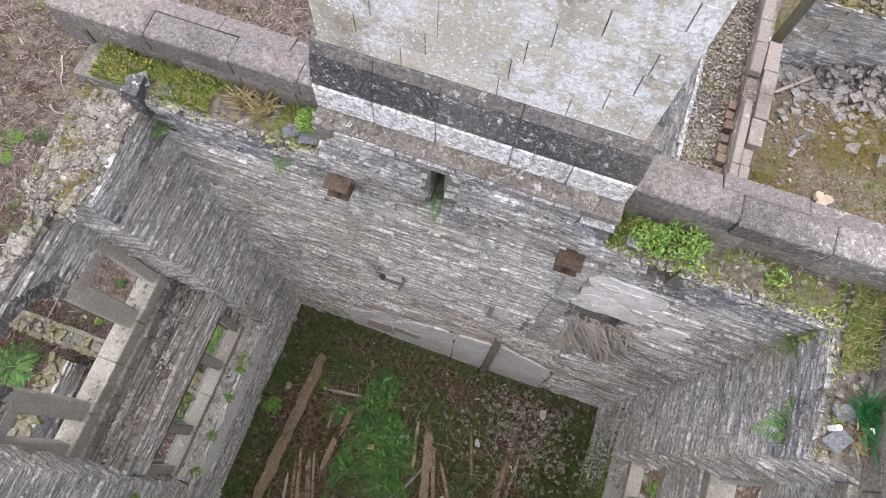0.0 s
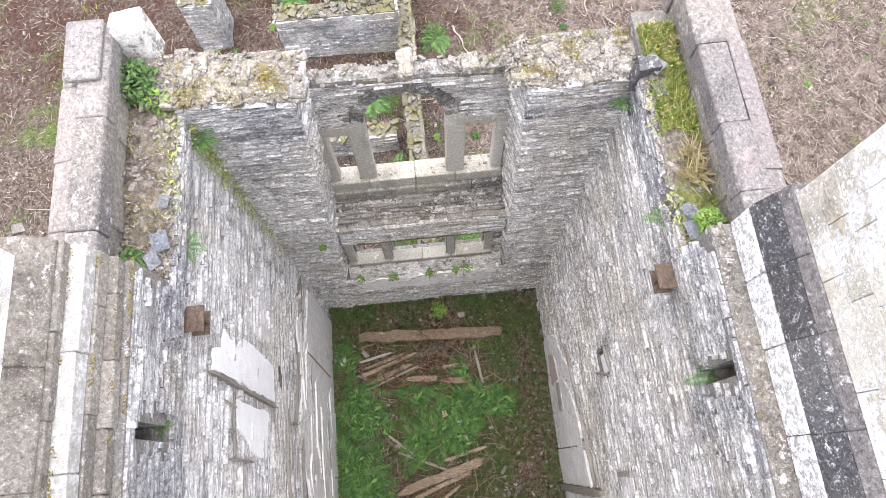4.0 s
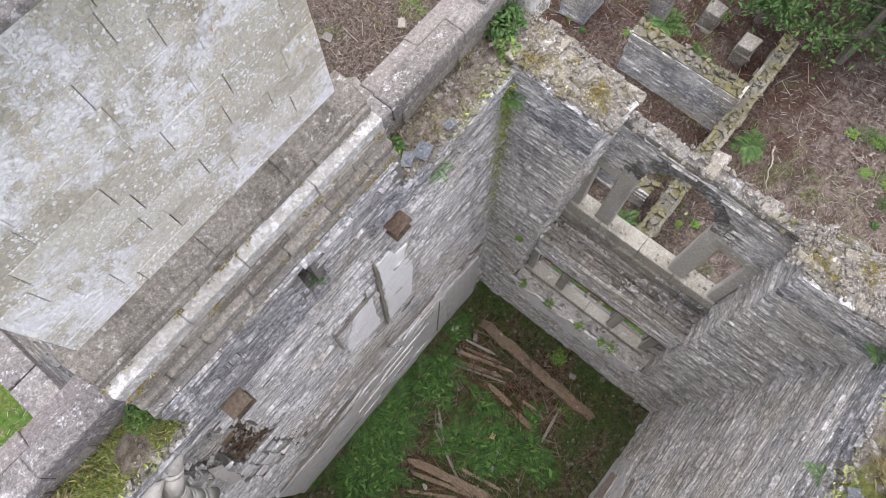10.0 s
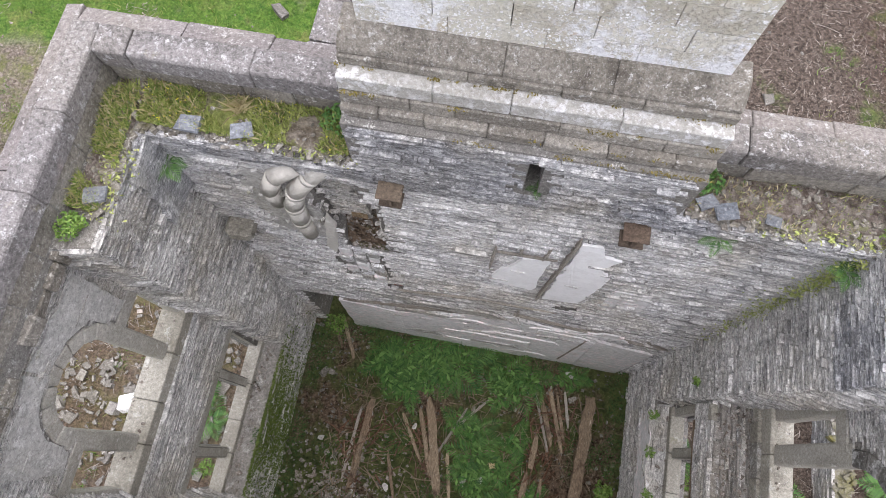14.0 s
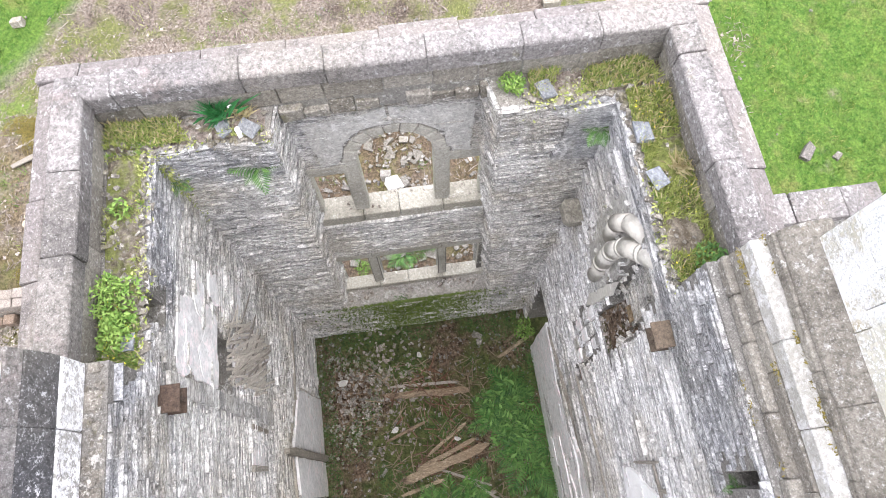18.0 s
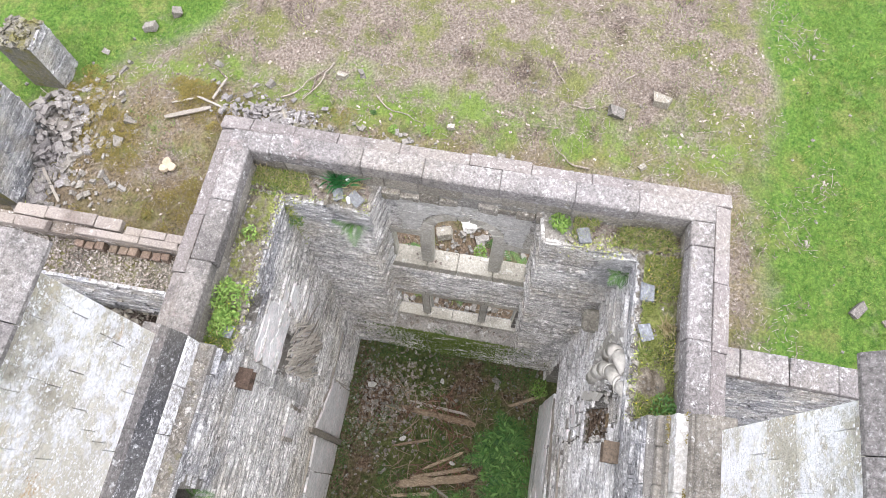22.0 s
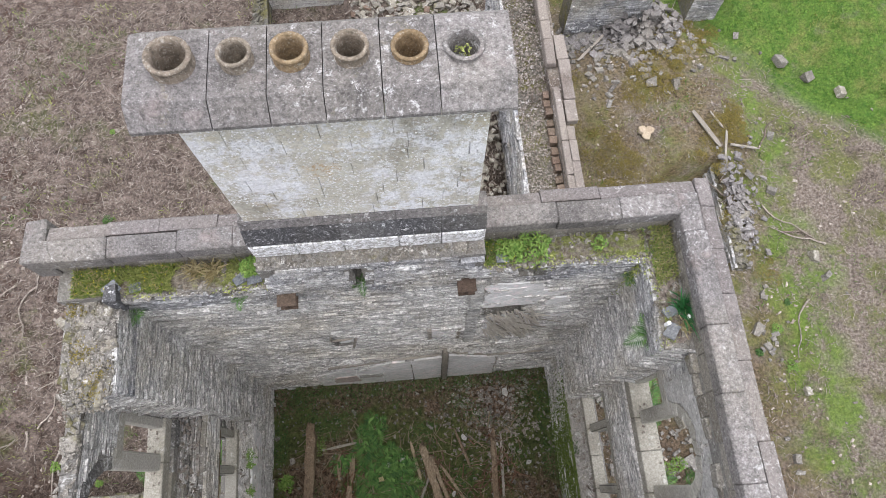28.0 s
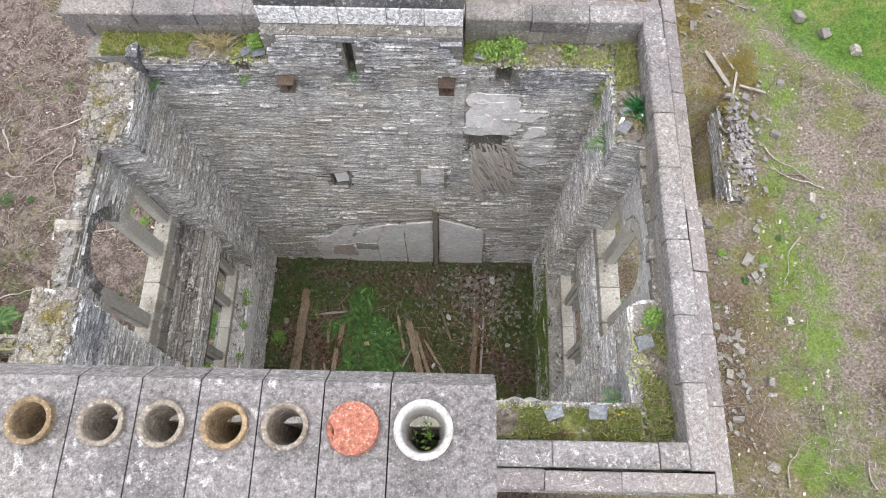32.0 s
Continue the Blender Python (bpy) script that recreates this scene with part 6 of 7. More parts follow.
panel(wall_n, ragged([(-0.95, 0.95), (-0.4, 0.9), (-0.4, 1.3), (-0.9, 1.35)], 0.03, 0.1, 47), place_n, 0.074, SLATE, "bare slate patch in the plaster")

# ---- plaster, flue pipes and timbers on the south wall ----
for k, o in enumerate(([(2.72, -0.2), (1.6, -0.2), (1.6, 2.2), (2.2, 2.3), (2.72, 2.35)], [(1.59, -0.2), (0.4, -0.2), (0.4, 2.9), (1.59, 2.25)], [(0.39, -0.2), (-0.9, -0.2), (-0.9, 1.6), (0.39, 1.5)], [(0.39, 1.53), (-0.9, 1.63), (-0.45, 3.45), (0.39, 2.95)],
                       [(-0.91, -0.2), (-2.0, -0.2), (-1.9, 2.9), (-0.5, 3.4), (-0.91, 1.63)], [(-2.01, -0.2), (-2.9, -0.2), (-2.95, 2.5), (-1.91, 2.85)])):
    panel(wall_s, ragged(o, 0.015, 0.2, 300 + k), place_s, 0.055 + 0.01 * (k % 3), PLASTER, PL)
panel(wall_s, ragged([(-0.66, 5.0), (-0.78, 7.45), (-1.02, 7.4), (-1.05, 7.15), (-1.28, 7.1), (-1.12, 6.75), (-1.3, 6.4), (-1.16, 5.05)], 0.02, 0.12, 21), place_s, 0.062, WHITEPLASTER, "bright white plaster patch")
panel(wall_s, ragged([(-0.5, 5.35), (-0.55, 6.75), (-0.25, 6.6), (-0.1, 6.2), (0.05, 5.9), (0.12, 5.45)], 0.02, 0.12, 22), place_s, 0.062, WHITEPLASTER, "bright white plaster patch")
panel(wall_s, ragged([(-1.45, 5.0), (-2.0, 5.1), (-1.95, 5.9), (-1.5, 5.85)], 0.04, 0.14, 23), place_s, 0.035, PLASTER, "mossy plaster remains")


r12 = random.Random(12)
for k in range(26):
    u0, v0, l = r12.uniform(-2.9, 1.2), r12.uniform(0.2, 3.6), r12.uniform(0.5, 1.7)
    h, s = r12.uniform(0.08, 0.3), -0.1 * r12.random()
    o = [(u0, v0), (u0 + l, v0 + s * l), (u0 + l - r12.uniform(0, 0.3), v0 + s * l + h), (u0 + r12.uniform(0, 0.3), v0 + h)]
    panel(wall_s, ragged([(min(max(u, -3.1), 2.68), v) for u, v in o], 0.012, 0.16, 400 + k), place_s, 0.07 + 0.006 * (k % 5), (PLASTER, SLATE, PLASTER, PLASTER, SLATE)[k % 5], "loose split layer of the plastered wall", 0.03, "split_layer")


def on_s(u, v, d=0.055):
    return place_s(u, v, d)


for p, q, w in (((-0.6, 4.9), (-0.74, 7.6), 0.07), ((0.1, 6.9), (0.13, 6.0), 0.04), ((-0.2, 7.0), (-0.18, 6.75), 0.05), ((-0.5, 7.1), (-0.45, 6.7), 0.04), ((-0.62, 6.75), (0.1, 6.72), 0.03), ((0.1, 4.3), (1.5, 3.95), 0.04), ((-1.0, 4.25), (0.1, 4.25), 0.03),
                ((-0.4, 3.7), (-3.0, 3.05), 0.05), ((0.3, 3.2), (2.6, 2.5), 0.05), ((-1.6, 0.4), (-1.75, 2.7), 0.04), ((-2.6, 3.4), (-3.1, 3.0), 0.04), ((1.5, 0.6), (-0.5, 1.1), 0.03), ((-0.45, 3.6), (-0.45, 4.0), 0.04)):
    batten("wall_batten", "thin dark timber batten remaining on the wall", on_s(*p), on_s(*q), w, 0.035, GREYWOOD, "timber", "wall battens")


def tube(bm, p, q, r0, r1, wall=0.025, n=18):
    p, q = Vector(p), Vector(q)
    m = (q - p).to_track_quat("Z", "Y").to_matrix()
    rings = []
    for c, rad in ((p, r0), (q, r1), (q, r1 - wall), (p, r0 - wall)):
        rings.append([bm.verts.new(c + m @ Vector((rad * math.cos(2 * math.pi * i / n), rad * math.sin(2 * math.pi * i / n), 0))) for i in range(n)])
    for k in range(4):
        a, b = rings[k], rings[(k + 1) % 4]
        for i in range(n):
            bm.faces.new((a[i], a[(i + 1) % n], b[(i + 1) % n], b[i]))
    return bm


pipes = thing("flue_pipes", "two bent pale fireclay flue pipes set in broken masonry", "flue", (2.2, YS, 7.0))
way = [(1.84, -2.38, 8.1), (2.05, -2.26, 7.95), (2.24, -2.18, 7.68), (2.33, -2.15, 7.35), (2.38, -2.17, 6.85), (2.43, -2.25, 6.15)]
for k, (a, b) in enumerate(zip(way, way[1:])):
    part("pipe_section", tube(bmesh.new(), a, tuple(Vector(b) * 1.03 - Vector(a) * 0.03), 0.098 + 0.003 * (k % 2), 0.107, n=24), PALEPIPE, pipes, smooth=True)
    if 0 < k:
        part("pipe_collar", tube(bmesh.new(), tuple(Vector(a) * 1.02 - Vector(b) * 0.02), tuple(Vector(a) * 0.86 + Vector(b) * 0.14), 0.112, 0.111, n=24), PALEPIPE, pipes, smooth=True)
for a, b in zip([(2.18, -2.3, 8.05), (2.42, -2.2, 7.92), (2.55, -2.19, 7.6)], [(2.42, -2.2, 7.92), (2.55, -2.19, 7.6), (2.6, -2.26, 7.1)]):
    part("pipe_section", tube(bmesh.new(), a, tuple(Vector(b) * 1.03 - Vector(a) * 0.03), 0.095, 0.103, n=24), PALEPIPE, pipes, smooth=True)
r8 = random.Random(8)
panel(wall_s, ragged([(2.15, 6.05), (2.8, 6.1), (2.95, 7.2), (2.8, 7.85), (2.2, 7.95)], 0.05, 0.1, 51), place_s, 0.03, GREYMORTAR, "rough mortar bed round the flue pipes", 0.08, "mortar_bed")
rubble_stuff("flue_rubble", "pale mortar lumps and broken stone round the flue", [(r8.uniform(2.2, 2.95), YS + r8.uniform(-0.06, 0.06), r8.uniform(5.95, 7.95), r8.uniform(0.02, 0.06), 0.5) for k in range(110)], GREYMORTAR, wall_s, 8)
rubble_stuff("flue_rubble", "slate ends round the broken flue", [(r8.choice((r8.uniform(1.4, 1.5), r8.uniform(2.0, 2.2), r8.uniform(2.8, 3.05))), YS + r8.uniform(-0.08, 0.03), r8.uniform(5.6, 7.6), r8.uniform(0.02, 0.07), 0.35) for k in range(90)], SLATE, wall_s, 13)
rubble_stuff("flue_fill", "brown soil and small stones in the broken flue", [(r8.uniform(1.48, 1.97), YS - 0.02 - 0.26 * q, 5.8 + 0.95 * q + r8.uniform(-0.06, 0.06), r8.uniform(0.015, 0.05), 0.6) for q in [r8.random() for k in range(420)]], LOOSEEARTH, wall_s, 9)
bm = bmesh.new()
prism(bm, [(-2.29, 5.74), (-2.3, 6.0), (-2.56, 6.75), (-2.66, 6.75), (-2.66, 5.74)], "x", 1.465, 1.975)
part("soil_bank", bm, FLOOREARTH, wall_s, "dark brown soil fallen into the flue")
verts, faces = [], []
for a, v, w, h in laid(1.63, 2.09, 6.32, 7.94, lambda u, v: True, (0.015, 0.05), (0.12, 0.4), 57):
    k = len(verts)
    verts += stone_verts(r8, a, v, w, h, lambda u, q, d: place_s(u, q, d - 0.06 - 0.16 * (7.95 - q) / 1.65), 0.03)
    faces += [[k + i for i in q] for q in STONEFACES]
link("flue_back", pydata("flue_back", verts, faces), SLATE, wall_s, "sloping slate back of the broken flue", "stuff")
panel(wall_s, ragged([(2.1, 6.9), (2.2, 6.2), (2.28, 5.75), (2.2, 5.5), (2.12, 5.9), (2.02, 6.6)], 0.02, 0.12, 55), place_s, 0.06, PALEPIPE, "white mortar crust beside the flue", 0.06, "mortar_crust")
part("flue_brick", box(bmesh.new(), 1.52, 1.72, -2.56, -2.38, 6.05, 6.2, 0.01), REDCLAY, wall_s, "orange brick in the flue")
part("flue_brick", box(bmesh.new(), 1.68, 1.88, -2.6, -2.42, 6.5, 6.62, 0.01), CLAY, wall_s)
part("flue_brick", box(bmesh.new(), 1.42, 1.6, YS - 0.2, YS - 0.06, 3.8, 4.02, 0.01), REDCLAY, wall_s, "dark red brick in a wall socket")
for j in range(5):
    for i in range(3):
        u, v = 1.6 + 0.2 * i + r8.uniform(-0.02, 0.02), 4.25 + 0.28 * j
        part("broken_block", box(bmesh.new(), u + 0.006, u + 0.19, YS - 0.2, YS + r8.uniform(0.0, 0.06), v + 0.006, v + 0.27, 0.012), (PLASTER, SLATE, BANDSTONE)[(i + j) % 3], wall_s, bevel=0.015)
ob = thing("corbel_stone", "rounded dressed stone corbel jutting from the wall corner", "stone", (3.35, YS, 6.0))
part("block", box(bmesh.new(), 3.16, 3.5, YS - 0.05, YS + 0.26, 5.98, 6.22, 0.012), DRESSED, ob, bevel=0.05)

# ---- on the floor of the room ----
def fz(x, y):
    return floor_height(x, y)


batten("fallen_beam", "long rotten timber beam lying on the floor", (-2.42, -1.58, fz(-2.4, -1.5) + 0.13), (-2.25, 1.52, fz(-2.2, 1.5) + 0.13), 0.26, 0.2, WOOD, "beam")
for x0, y0, x1, y1, w in ((-1.6, -1.55, -1.98, -0.42, 0.09), (-1.75, -1.5, -2.0, -0.6, 0.07), (-1.45, -1.35, -1.75, -0.5, 0.12), (-1.9, -1.6, -2.05, -0.9, 0.06), (-1.3, -1.5, -1.7, -0.35, 0.05),
                          (-1.43, -0.62, -1.40, 0.0, 0.15), (-1.35, 0.12, -1.28, 0.75, 0.13), (-1.65, 0.2, -1.6, 0.75, 0.1), (0.85, -0.95, 0.35, 0.85, 0.2), (1.0, -0.7, 0.55, 0.55, 0.1), (0.3, 0.0, 0.1, 0.9, 0.08),
                          (2.13, 1.05, 2.02, -0.75, 0.16), (2.3, 0.9, 2.22, -0.5, 0.06), (1.35, -0.6, 0.8, 0.3, 0.08), (0.05, -0.9, 0.55, 0.2, 0.05), (-0.4, -1.2, 0.2, -0.5, 0.05), (1.5, 0.2, 1.2, 1.1, 0.07), (-1.9, 0.9, -1.2, 1.0, 0.06),
                          (3.0, -2.3, 2.6, -1.5, 0.09), (3.2, -2.2, 2.9, -1.7, 0.07)):
    batten("fallen_board", "splintered brown board lying among the debris", (x0, y0, fz(x0, y0) + 0.05), (x1, y1, fz(x1, y1) + 0.06), w, min(0.06, w * 0.6), WOOD if w > 0.06 else GREYWOOD, "board", "fallen boards")
SPOTS = ((-0.95, -1.5, 1.0), (-1.2, -1.75, 0.85), (-0.65, -1.75, 0.9), (-0.6, -1.3, 0.8), (-1.05, 0.28, 0.85), (-0.7, 0.15, 0.95), (-0.32, -0.08, 1.0), (-0.2, 0.35, 0.9), (-0.5, 0.6, 0.85), (-1.0, 0.95, 0.85), (-0.75, 1.3, 0.8),
         (-1.05, -0.46, 0.7), (0.5, -1.6, 1.1), (0.9, -1.85, 1.15), (1.2, -1.5, 1.1), (1.62, -1.28, 1.1), (1.55, -1.75, 1.15), (0.2, -1.9, 1.0), (1.95, -1.6, 1.0), (0.85, -1.35, 0.9), (1.3, -1.05, 0.8), (0.15, -0.62, 0.7), (-2.0, -1.9, 0.7), (-1.6, 0.5, 0.55), (-0.25, -0.5, 0.8))
for k, (x, y, s) in enumerate(SPOTS):
    fern(x, y, fz(x, y) - 0.02, s * 1.05, 9 + k % 4, k)
for k, (x, y, s) in enumerate(SPOTS):
    weed(x + 0.1, y + 0.08, fz(x, y) + 0.08, 0.34 * s, 0.42 * s, 1500 + k, NETTLE, "broad-leaved green nettles among the ferns", "nettle", 20, (0.04, 0.095))
weed(-2.85, 0.22, fz(-2.85, 0.22), 0.24, 0.5, 1, WEED, "bright green nettle clump beside the window wall", "nettle", 170, (0.03, 0.06))
weed(-2.1, 1.0, fz(-2.1, 1.0), 0.3, 0.2, 2, WEED, "low fresh green nettles among boards", "nettle", 140)
weed(3.1, -2.15, fz(3.1, -2.1), 0.3, 0.35, 3, WEED, "fresh green weeds at the dark doorway", "weed", 200, (0.02, 0.05))
weed(2.4, -2.2, fz(2.4, -2.2), 0.2, 0.25, 4, FERN, "green weeds along the foot of the wall", "weed", 120)
r9 = random.Random(9)
cover, pale = [], []
while len(cover) < 15000:
    x, y = r9.uniform(XW, XE), r9.uniform(YS, YN)
    edge = min(x - XW, XE - x, y - YS, YN - y)
    if noise.noise(Vector((x * 1.1, y * 1.1, 4.0))) + (0.45 if edge < 0.4 else 0.0) + (0.26 if y > 1.1 or x > 2.5 else 0) > 0.2 + 0.3 * r9.random():
        cover.append((x, y, fz(x, y) + r9.uniform(0.0, 0.09)))
v, f = leaves(cover, r9, (0.009, 0.026), 0.6)
tagged(link("ground_cover", pydata("ground_cover", v, f), IVY), "low dark green leaves over the floor", "plants", kind="stuff")
rubble_stuff("corner_rubble", "grey slate and plaster fragments heaped in the room's corner", [(x, y, fz(x, y) + 0.015, r9.uniform(0.012, 0.06), 0.4) for x, y in [(r9.gauss(2.2, 0.65), r9.gauss(1.5, 0.6)) for k in range(620)] if XW < x < XE and YS < y < YN], LOOSEEARTH, None, 19)
rubble_stuff("floor_rubble", "pale fallen stones and slate over the floor", [(x, y, fz(x, y) + 0.01, r9.uniform(0.02, 0.055) * (2.0 if r9.random() < 0.08 else 1), 0.6) for x, y in [(r9.uniform(XW, XE), r9.uniform(YS, YN)) for k in range(420)]]
             + [(x, y, fz(x, y) + 0.02, r9.uniform(0.025, 0.085), 0.35) for x, y in [(r9.gauss(2.5, 0.6), r9.gauss(1.3, 0.6)) for k in range(170)] if XW < x < XE and YS < y < YN], RUBBLE, None, 10)
v, f = sticks([(x, y, fz(x, y) + 0.03, r9.uniform(0.15, 0.6), r9.uniform(0.008, 0.025)) for x, y in [(r9.uniform(-2.6, 2.8), r9.uniform(-1.6, 1.4)) for k in range(420)]], r9)
v2, f2 = sticks([(x, y, fz(x, y) + 0.04, r9.uniform(0.12, 0.5), r9.uniform(0.012, 0.04)) for x, y in [(r9.gauss(cx, 0.32), r9.gauss(cy, 0.36)) for cx, cy in ((-1.75, -1.0), (-1.4, 0.1), (0.7, -0.1), (2.1, 0.2)) for k in range(70)]], r9)
tagged(link("rotten_splinters", pydata("rotten_splinters", v2, f2), ROTWOOD), "red-brown splinters of rotten timber over the floor", "splinters", kind="stuff")
tagged(link("floor_twigs", pydata("floor_twigs", v, f), WOOD), "splinters and twigs over the floor", "twigs", kind="stuff")
chips = [(x, y, fz(x, y) + 0.01, r9.uniform(0.008, 0.03), 0.35) for x, y in [(r9.uniform(XW, XE), r9.uniform(YS, YN)) for k in range(1500)] if noise.noise(Vector((x, y, 3.0))) > -0.15]
rubble_stuff("floor_chips", "small slate and plaster chips over the floor", chips, FIELDSTONE, None, 72, "chips")
for x, y, w in ((-0.45, 0.42, 0.1), (-0.1, 0.5, 0.12), (-1.95, -1.95, 0.14), (1.05, -0.35, 0.1), (1.4, 0.9, 0.12), (2.5, 1.9, 0.16), (2.9, 0.2, 0.1)):
    ob = thing("plaster_fragment", "pale broken plaster fragment lying on the debris floor", "fragment", (x, y, fz(x, y)), "plaster fragments")
    m = Matrix.Translation((x, y, fz(x, y) + 0.07)) @ Euler((r9.uniform(-0.3, 0.3), r9.uniform(-0.3, 0.3), r9.uniform(0, 3))).to_matrix().to_4x4()
    bm = prism(bmesh.new(), [(w * r9.uniform(0.5, 1.0) * math.cos(0.9 * i), 0.7 * w * r9.uniform(0.5, 1.0) * math.sin(0.9 * i)) for i in range(7)], "z", -0.02, 0.02)
    bm.transform(m)
    part("fragment", bm, GREYMORTAR, ob, bevel=0.005)
weed(-0.62, 0.1, fz(-0.6, 0.1) + 0.25, 0.09, 0.12, 12, STRAW, "pale dead fern tip among green fronds", "dead_fern", 40)

# ---- plants in the wall heads and sockets ----
for k, (x, y, z, s, n) in enumerate(((-3.1, 2.36, 7.98, 0.34, 6), (-3.08, -2.15, 8.05, 0.42, 8), (3.52, -2.15, 7.9, 0.45, 8), (-0.12, 2.5, 8.15, 0.3, 5), (-1.72, 2.44, 8.1, 0.3, 5), (3.6, 1.52, 7.9, 0.5, 7), (-1.86, -2.2, 8.2, 0.36, 6), (3.55, 2.38, 7.85, 0.3, 6), (-0.17, -2.32, 8.4, 0.2, 4))):
    fern(x, y, z, s, n, 60 + k, "rooted in the wall")
weed(-3.46, -2.58, 8.42, 0.34, 0.42, 21, IVY, "leafy green bush on the broken wall corner", "bush", 520, (0.02, 0.045))
weed(-3.29, -2.4, 8.45, 0.18, 0.25, 22, WEED, "leafy green bush on the broken wall corner", "bush", 160, (0.02, 0.04))
weed(1.72, -2.62, 8.5, 0.2, 0.18, 23, FERN, "trailing green weed at the stack foot", "weed", 280)
weed(-1.58, -2.62, 8.48, 0.2, 0.2, 24, FERN, "trailing green weed at the stack foot", "weed", 300)
weed(2.15, 2.7, 8.5, 0.32, 0.2, 25, WEED, "bright green leafy weed on the wall head", "weed", 560)
weed(1.85, 2.66, 8.5, 0.22, 0.14, 26, WEED, "bright green leafy weed on the wall head", "weed", 480)
weed(-1.45, 2.68, 8.5, 0.18, 0.22, 27, WEED, "bright green leafy weed on the wall head", "weed", 480)
weed(3.84, -1.2, 8.46, 0.17, 0.14, 28, WEED, "bright green weed over the recess", "weed", 300)
weed(3.0, 2.66, 8.48, 0.13, 0.16, 29, WEED, "small green tuft on the wall head", "weed", 100)
r10 = random.Random(10)
for x, y, rad, h, mat, lb in ((3.92, 1.74, 0.13, 0.28, GRASSBLUE, "deep green rush tuft on the wall head"), (-1.95, 2.7, 0.14, 0.22, STRAW, "straw-coloured dead grass tuft on the wall head"), (-2.2, 2.72, 0.12, 0.2, STRAW, "straw-coloured dead grass tuft on the wall head"), (3.9, 1.5, 0.1, 0.14, STRAW, "straw-coloured dead grass tuft on the wall head"), (2.7, -2.6, 0.12, 0.16, STRAW, "straw-coloured dead grass tuft on the wall head")):
    ob = thing("grass_tuft", lb, "grass", (x, y, 8.5))
    v, f = blades([(x + r10.gauss(0, rad * 0.4), y + r10.gauss(0, rad * 0.4), 8.48) for k in range(130)], r10, (h * 0.6, h), 0.010, 1.3)
    link("grass_clump", pydata("grass_clump", v, f), mat, ob)
for k, (y, z, s) in enumerate(((-1.25, 2.16, 0.13), (-0.62, 2.13, 0.12), (0.1, 2.12, 0.12), (0.8, 2.2, 0.17), (0.6, 2.2, 0.1), (-1.6, 4.2, 0.08))):
    weed(XW + 0.06, y, z - 0.1, s, 0.2, 130 + k, WEED, "green weeds growing on the window ledge", "weed", 90)
weed(XE + 0.08, 0.4, 1.95, 0.2, 0.12, 140, IVY, "dark moss and weed under the window", "weed", 120)
panel(wall_w, ragged([(-1.35, 1.3), (1.25, 1.2), (1.4, 1.9), (0.4, 2.0), (-0.5, 1.92), (-1.4, 1.95)], 0.06, 0.15, 31), place_w, 0.045, PLASTER, "pale plaster remains under the window")
# moss and creeping stems down the south-west corner
v, f = leaves([(XW + 0.03 + abs(r10.gauss(0, 0.12)), YS + 0.03 + abs(r10.gauss(0, 0.05)), 8.3 - abs(r10.gauss(0, 1.6))) for k in range(900)], r10, (0.012, 0.028), 1.2)
tagged(link("corner_moss", pydata("corner_moss", v, f), GRASS), "olive moss creeping down the wall corner", "moss", kind="stuff")
v, f = leaves([(XE - 0.02 - abs(r10.gauss(0, 0.05)), YN - 0.03 - abs(r10.gauss(0, 0.06)), 8.3 - abs(r10.gauss(0, 0.5))) for k in range(260)], r10, (0.012, 0.028), 1.2)
tagged(link("corner_moss", pydata("corner_moss", v, f), GRASS), "olive moss creeping down the wall corner", "moss", kind="stuff")


# ---- ruined walls round about ----
def low_wall(name, label, x0, x1, y0, y1, top, faces_on, seed, cap=None, cap_mat=None, mat=TOPSLATE, bits=((0.05, 0.14), 75, MOSSRUBBLE)):
    """A free-standing slate wall; faces_on says which sides show their stones."""
    z0 = -3.4
    wall = thing(name, label, "wall", ((x0 + x1) / 2, (y0 + y1) / 2, z0))
    part("core", box(bmesh.new(), x0, x1, y0, y1, z0, top - 0.04), MOSSRUBBLE, wall)
    r = random.Random(seed)
    for side in faces_on:
        pl = {"w": lambda u, v, d: (x0 - d, u, v), "e": lambda u, v, d: (x1 + d, u, v), "s": lambda u, v, d: (u, y0 - d, v), "n": lambda u, v, d: (u, y1 + d, v)}[side]
        a, b = (y0, y1) if side in "we" else (x0, x1)
        verts, faces = [], []
        for p, v, w, h in laid(a, b, max(z0, -2.2 if top < 2.5 else -1.9), top - 0.07, lambda u, v: True, (0.05, 0.13), (0.2, 0.6), seed + ord(side)):
            n = len(verts)
            verts += stone_verts(r, p, v, w, h, pl, 0.04)
            faces += [[n + i for i in q] for q in STONEFACES]
        link("slate_courses", pydata("slate_courses", verts, faces), mat, wall, "grey slate courses", "stuff")
    area = (x1 - x0) * (y1 - y0)
    rubble_stuff("wall_top_rubble", "mossy rubble along the wall top", [(r.uniform(x0, x1), r.uniform(y0, y1), top + r.uniform(-0.05, 0.05), r.uniform(*bits[0]), 0.5) for k in range(int(area * bits[1]))], bits[2], wall, seed)
    if cap:
        cx0, cx1, cz, along = cap
        u, e = (y0, y1) if along == "y" else (x0, x1)
        while u < e - 0.05:
            l = min(r.uniform(0.6, 1.1), e - u)
            if along == "y":
                bm = box(bmesh.new(), cx0, cx1, u + 0.008, u + l - 0.008, cz - 0.2, cz + r.uniform(-0.02, 0.02), 0.012)
            else:
                bm = box(bmesh.new(), u + 0.008, u + l - 0.008, cx0, cx1, cz - 0.2, cz + r.uniform(-0.02, 0.02), 0.012)
            part("coping_slab", bm, cap_mat, wall, bevel=0.015)
            u += l
    return wall


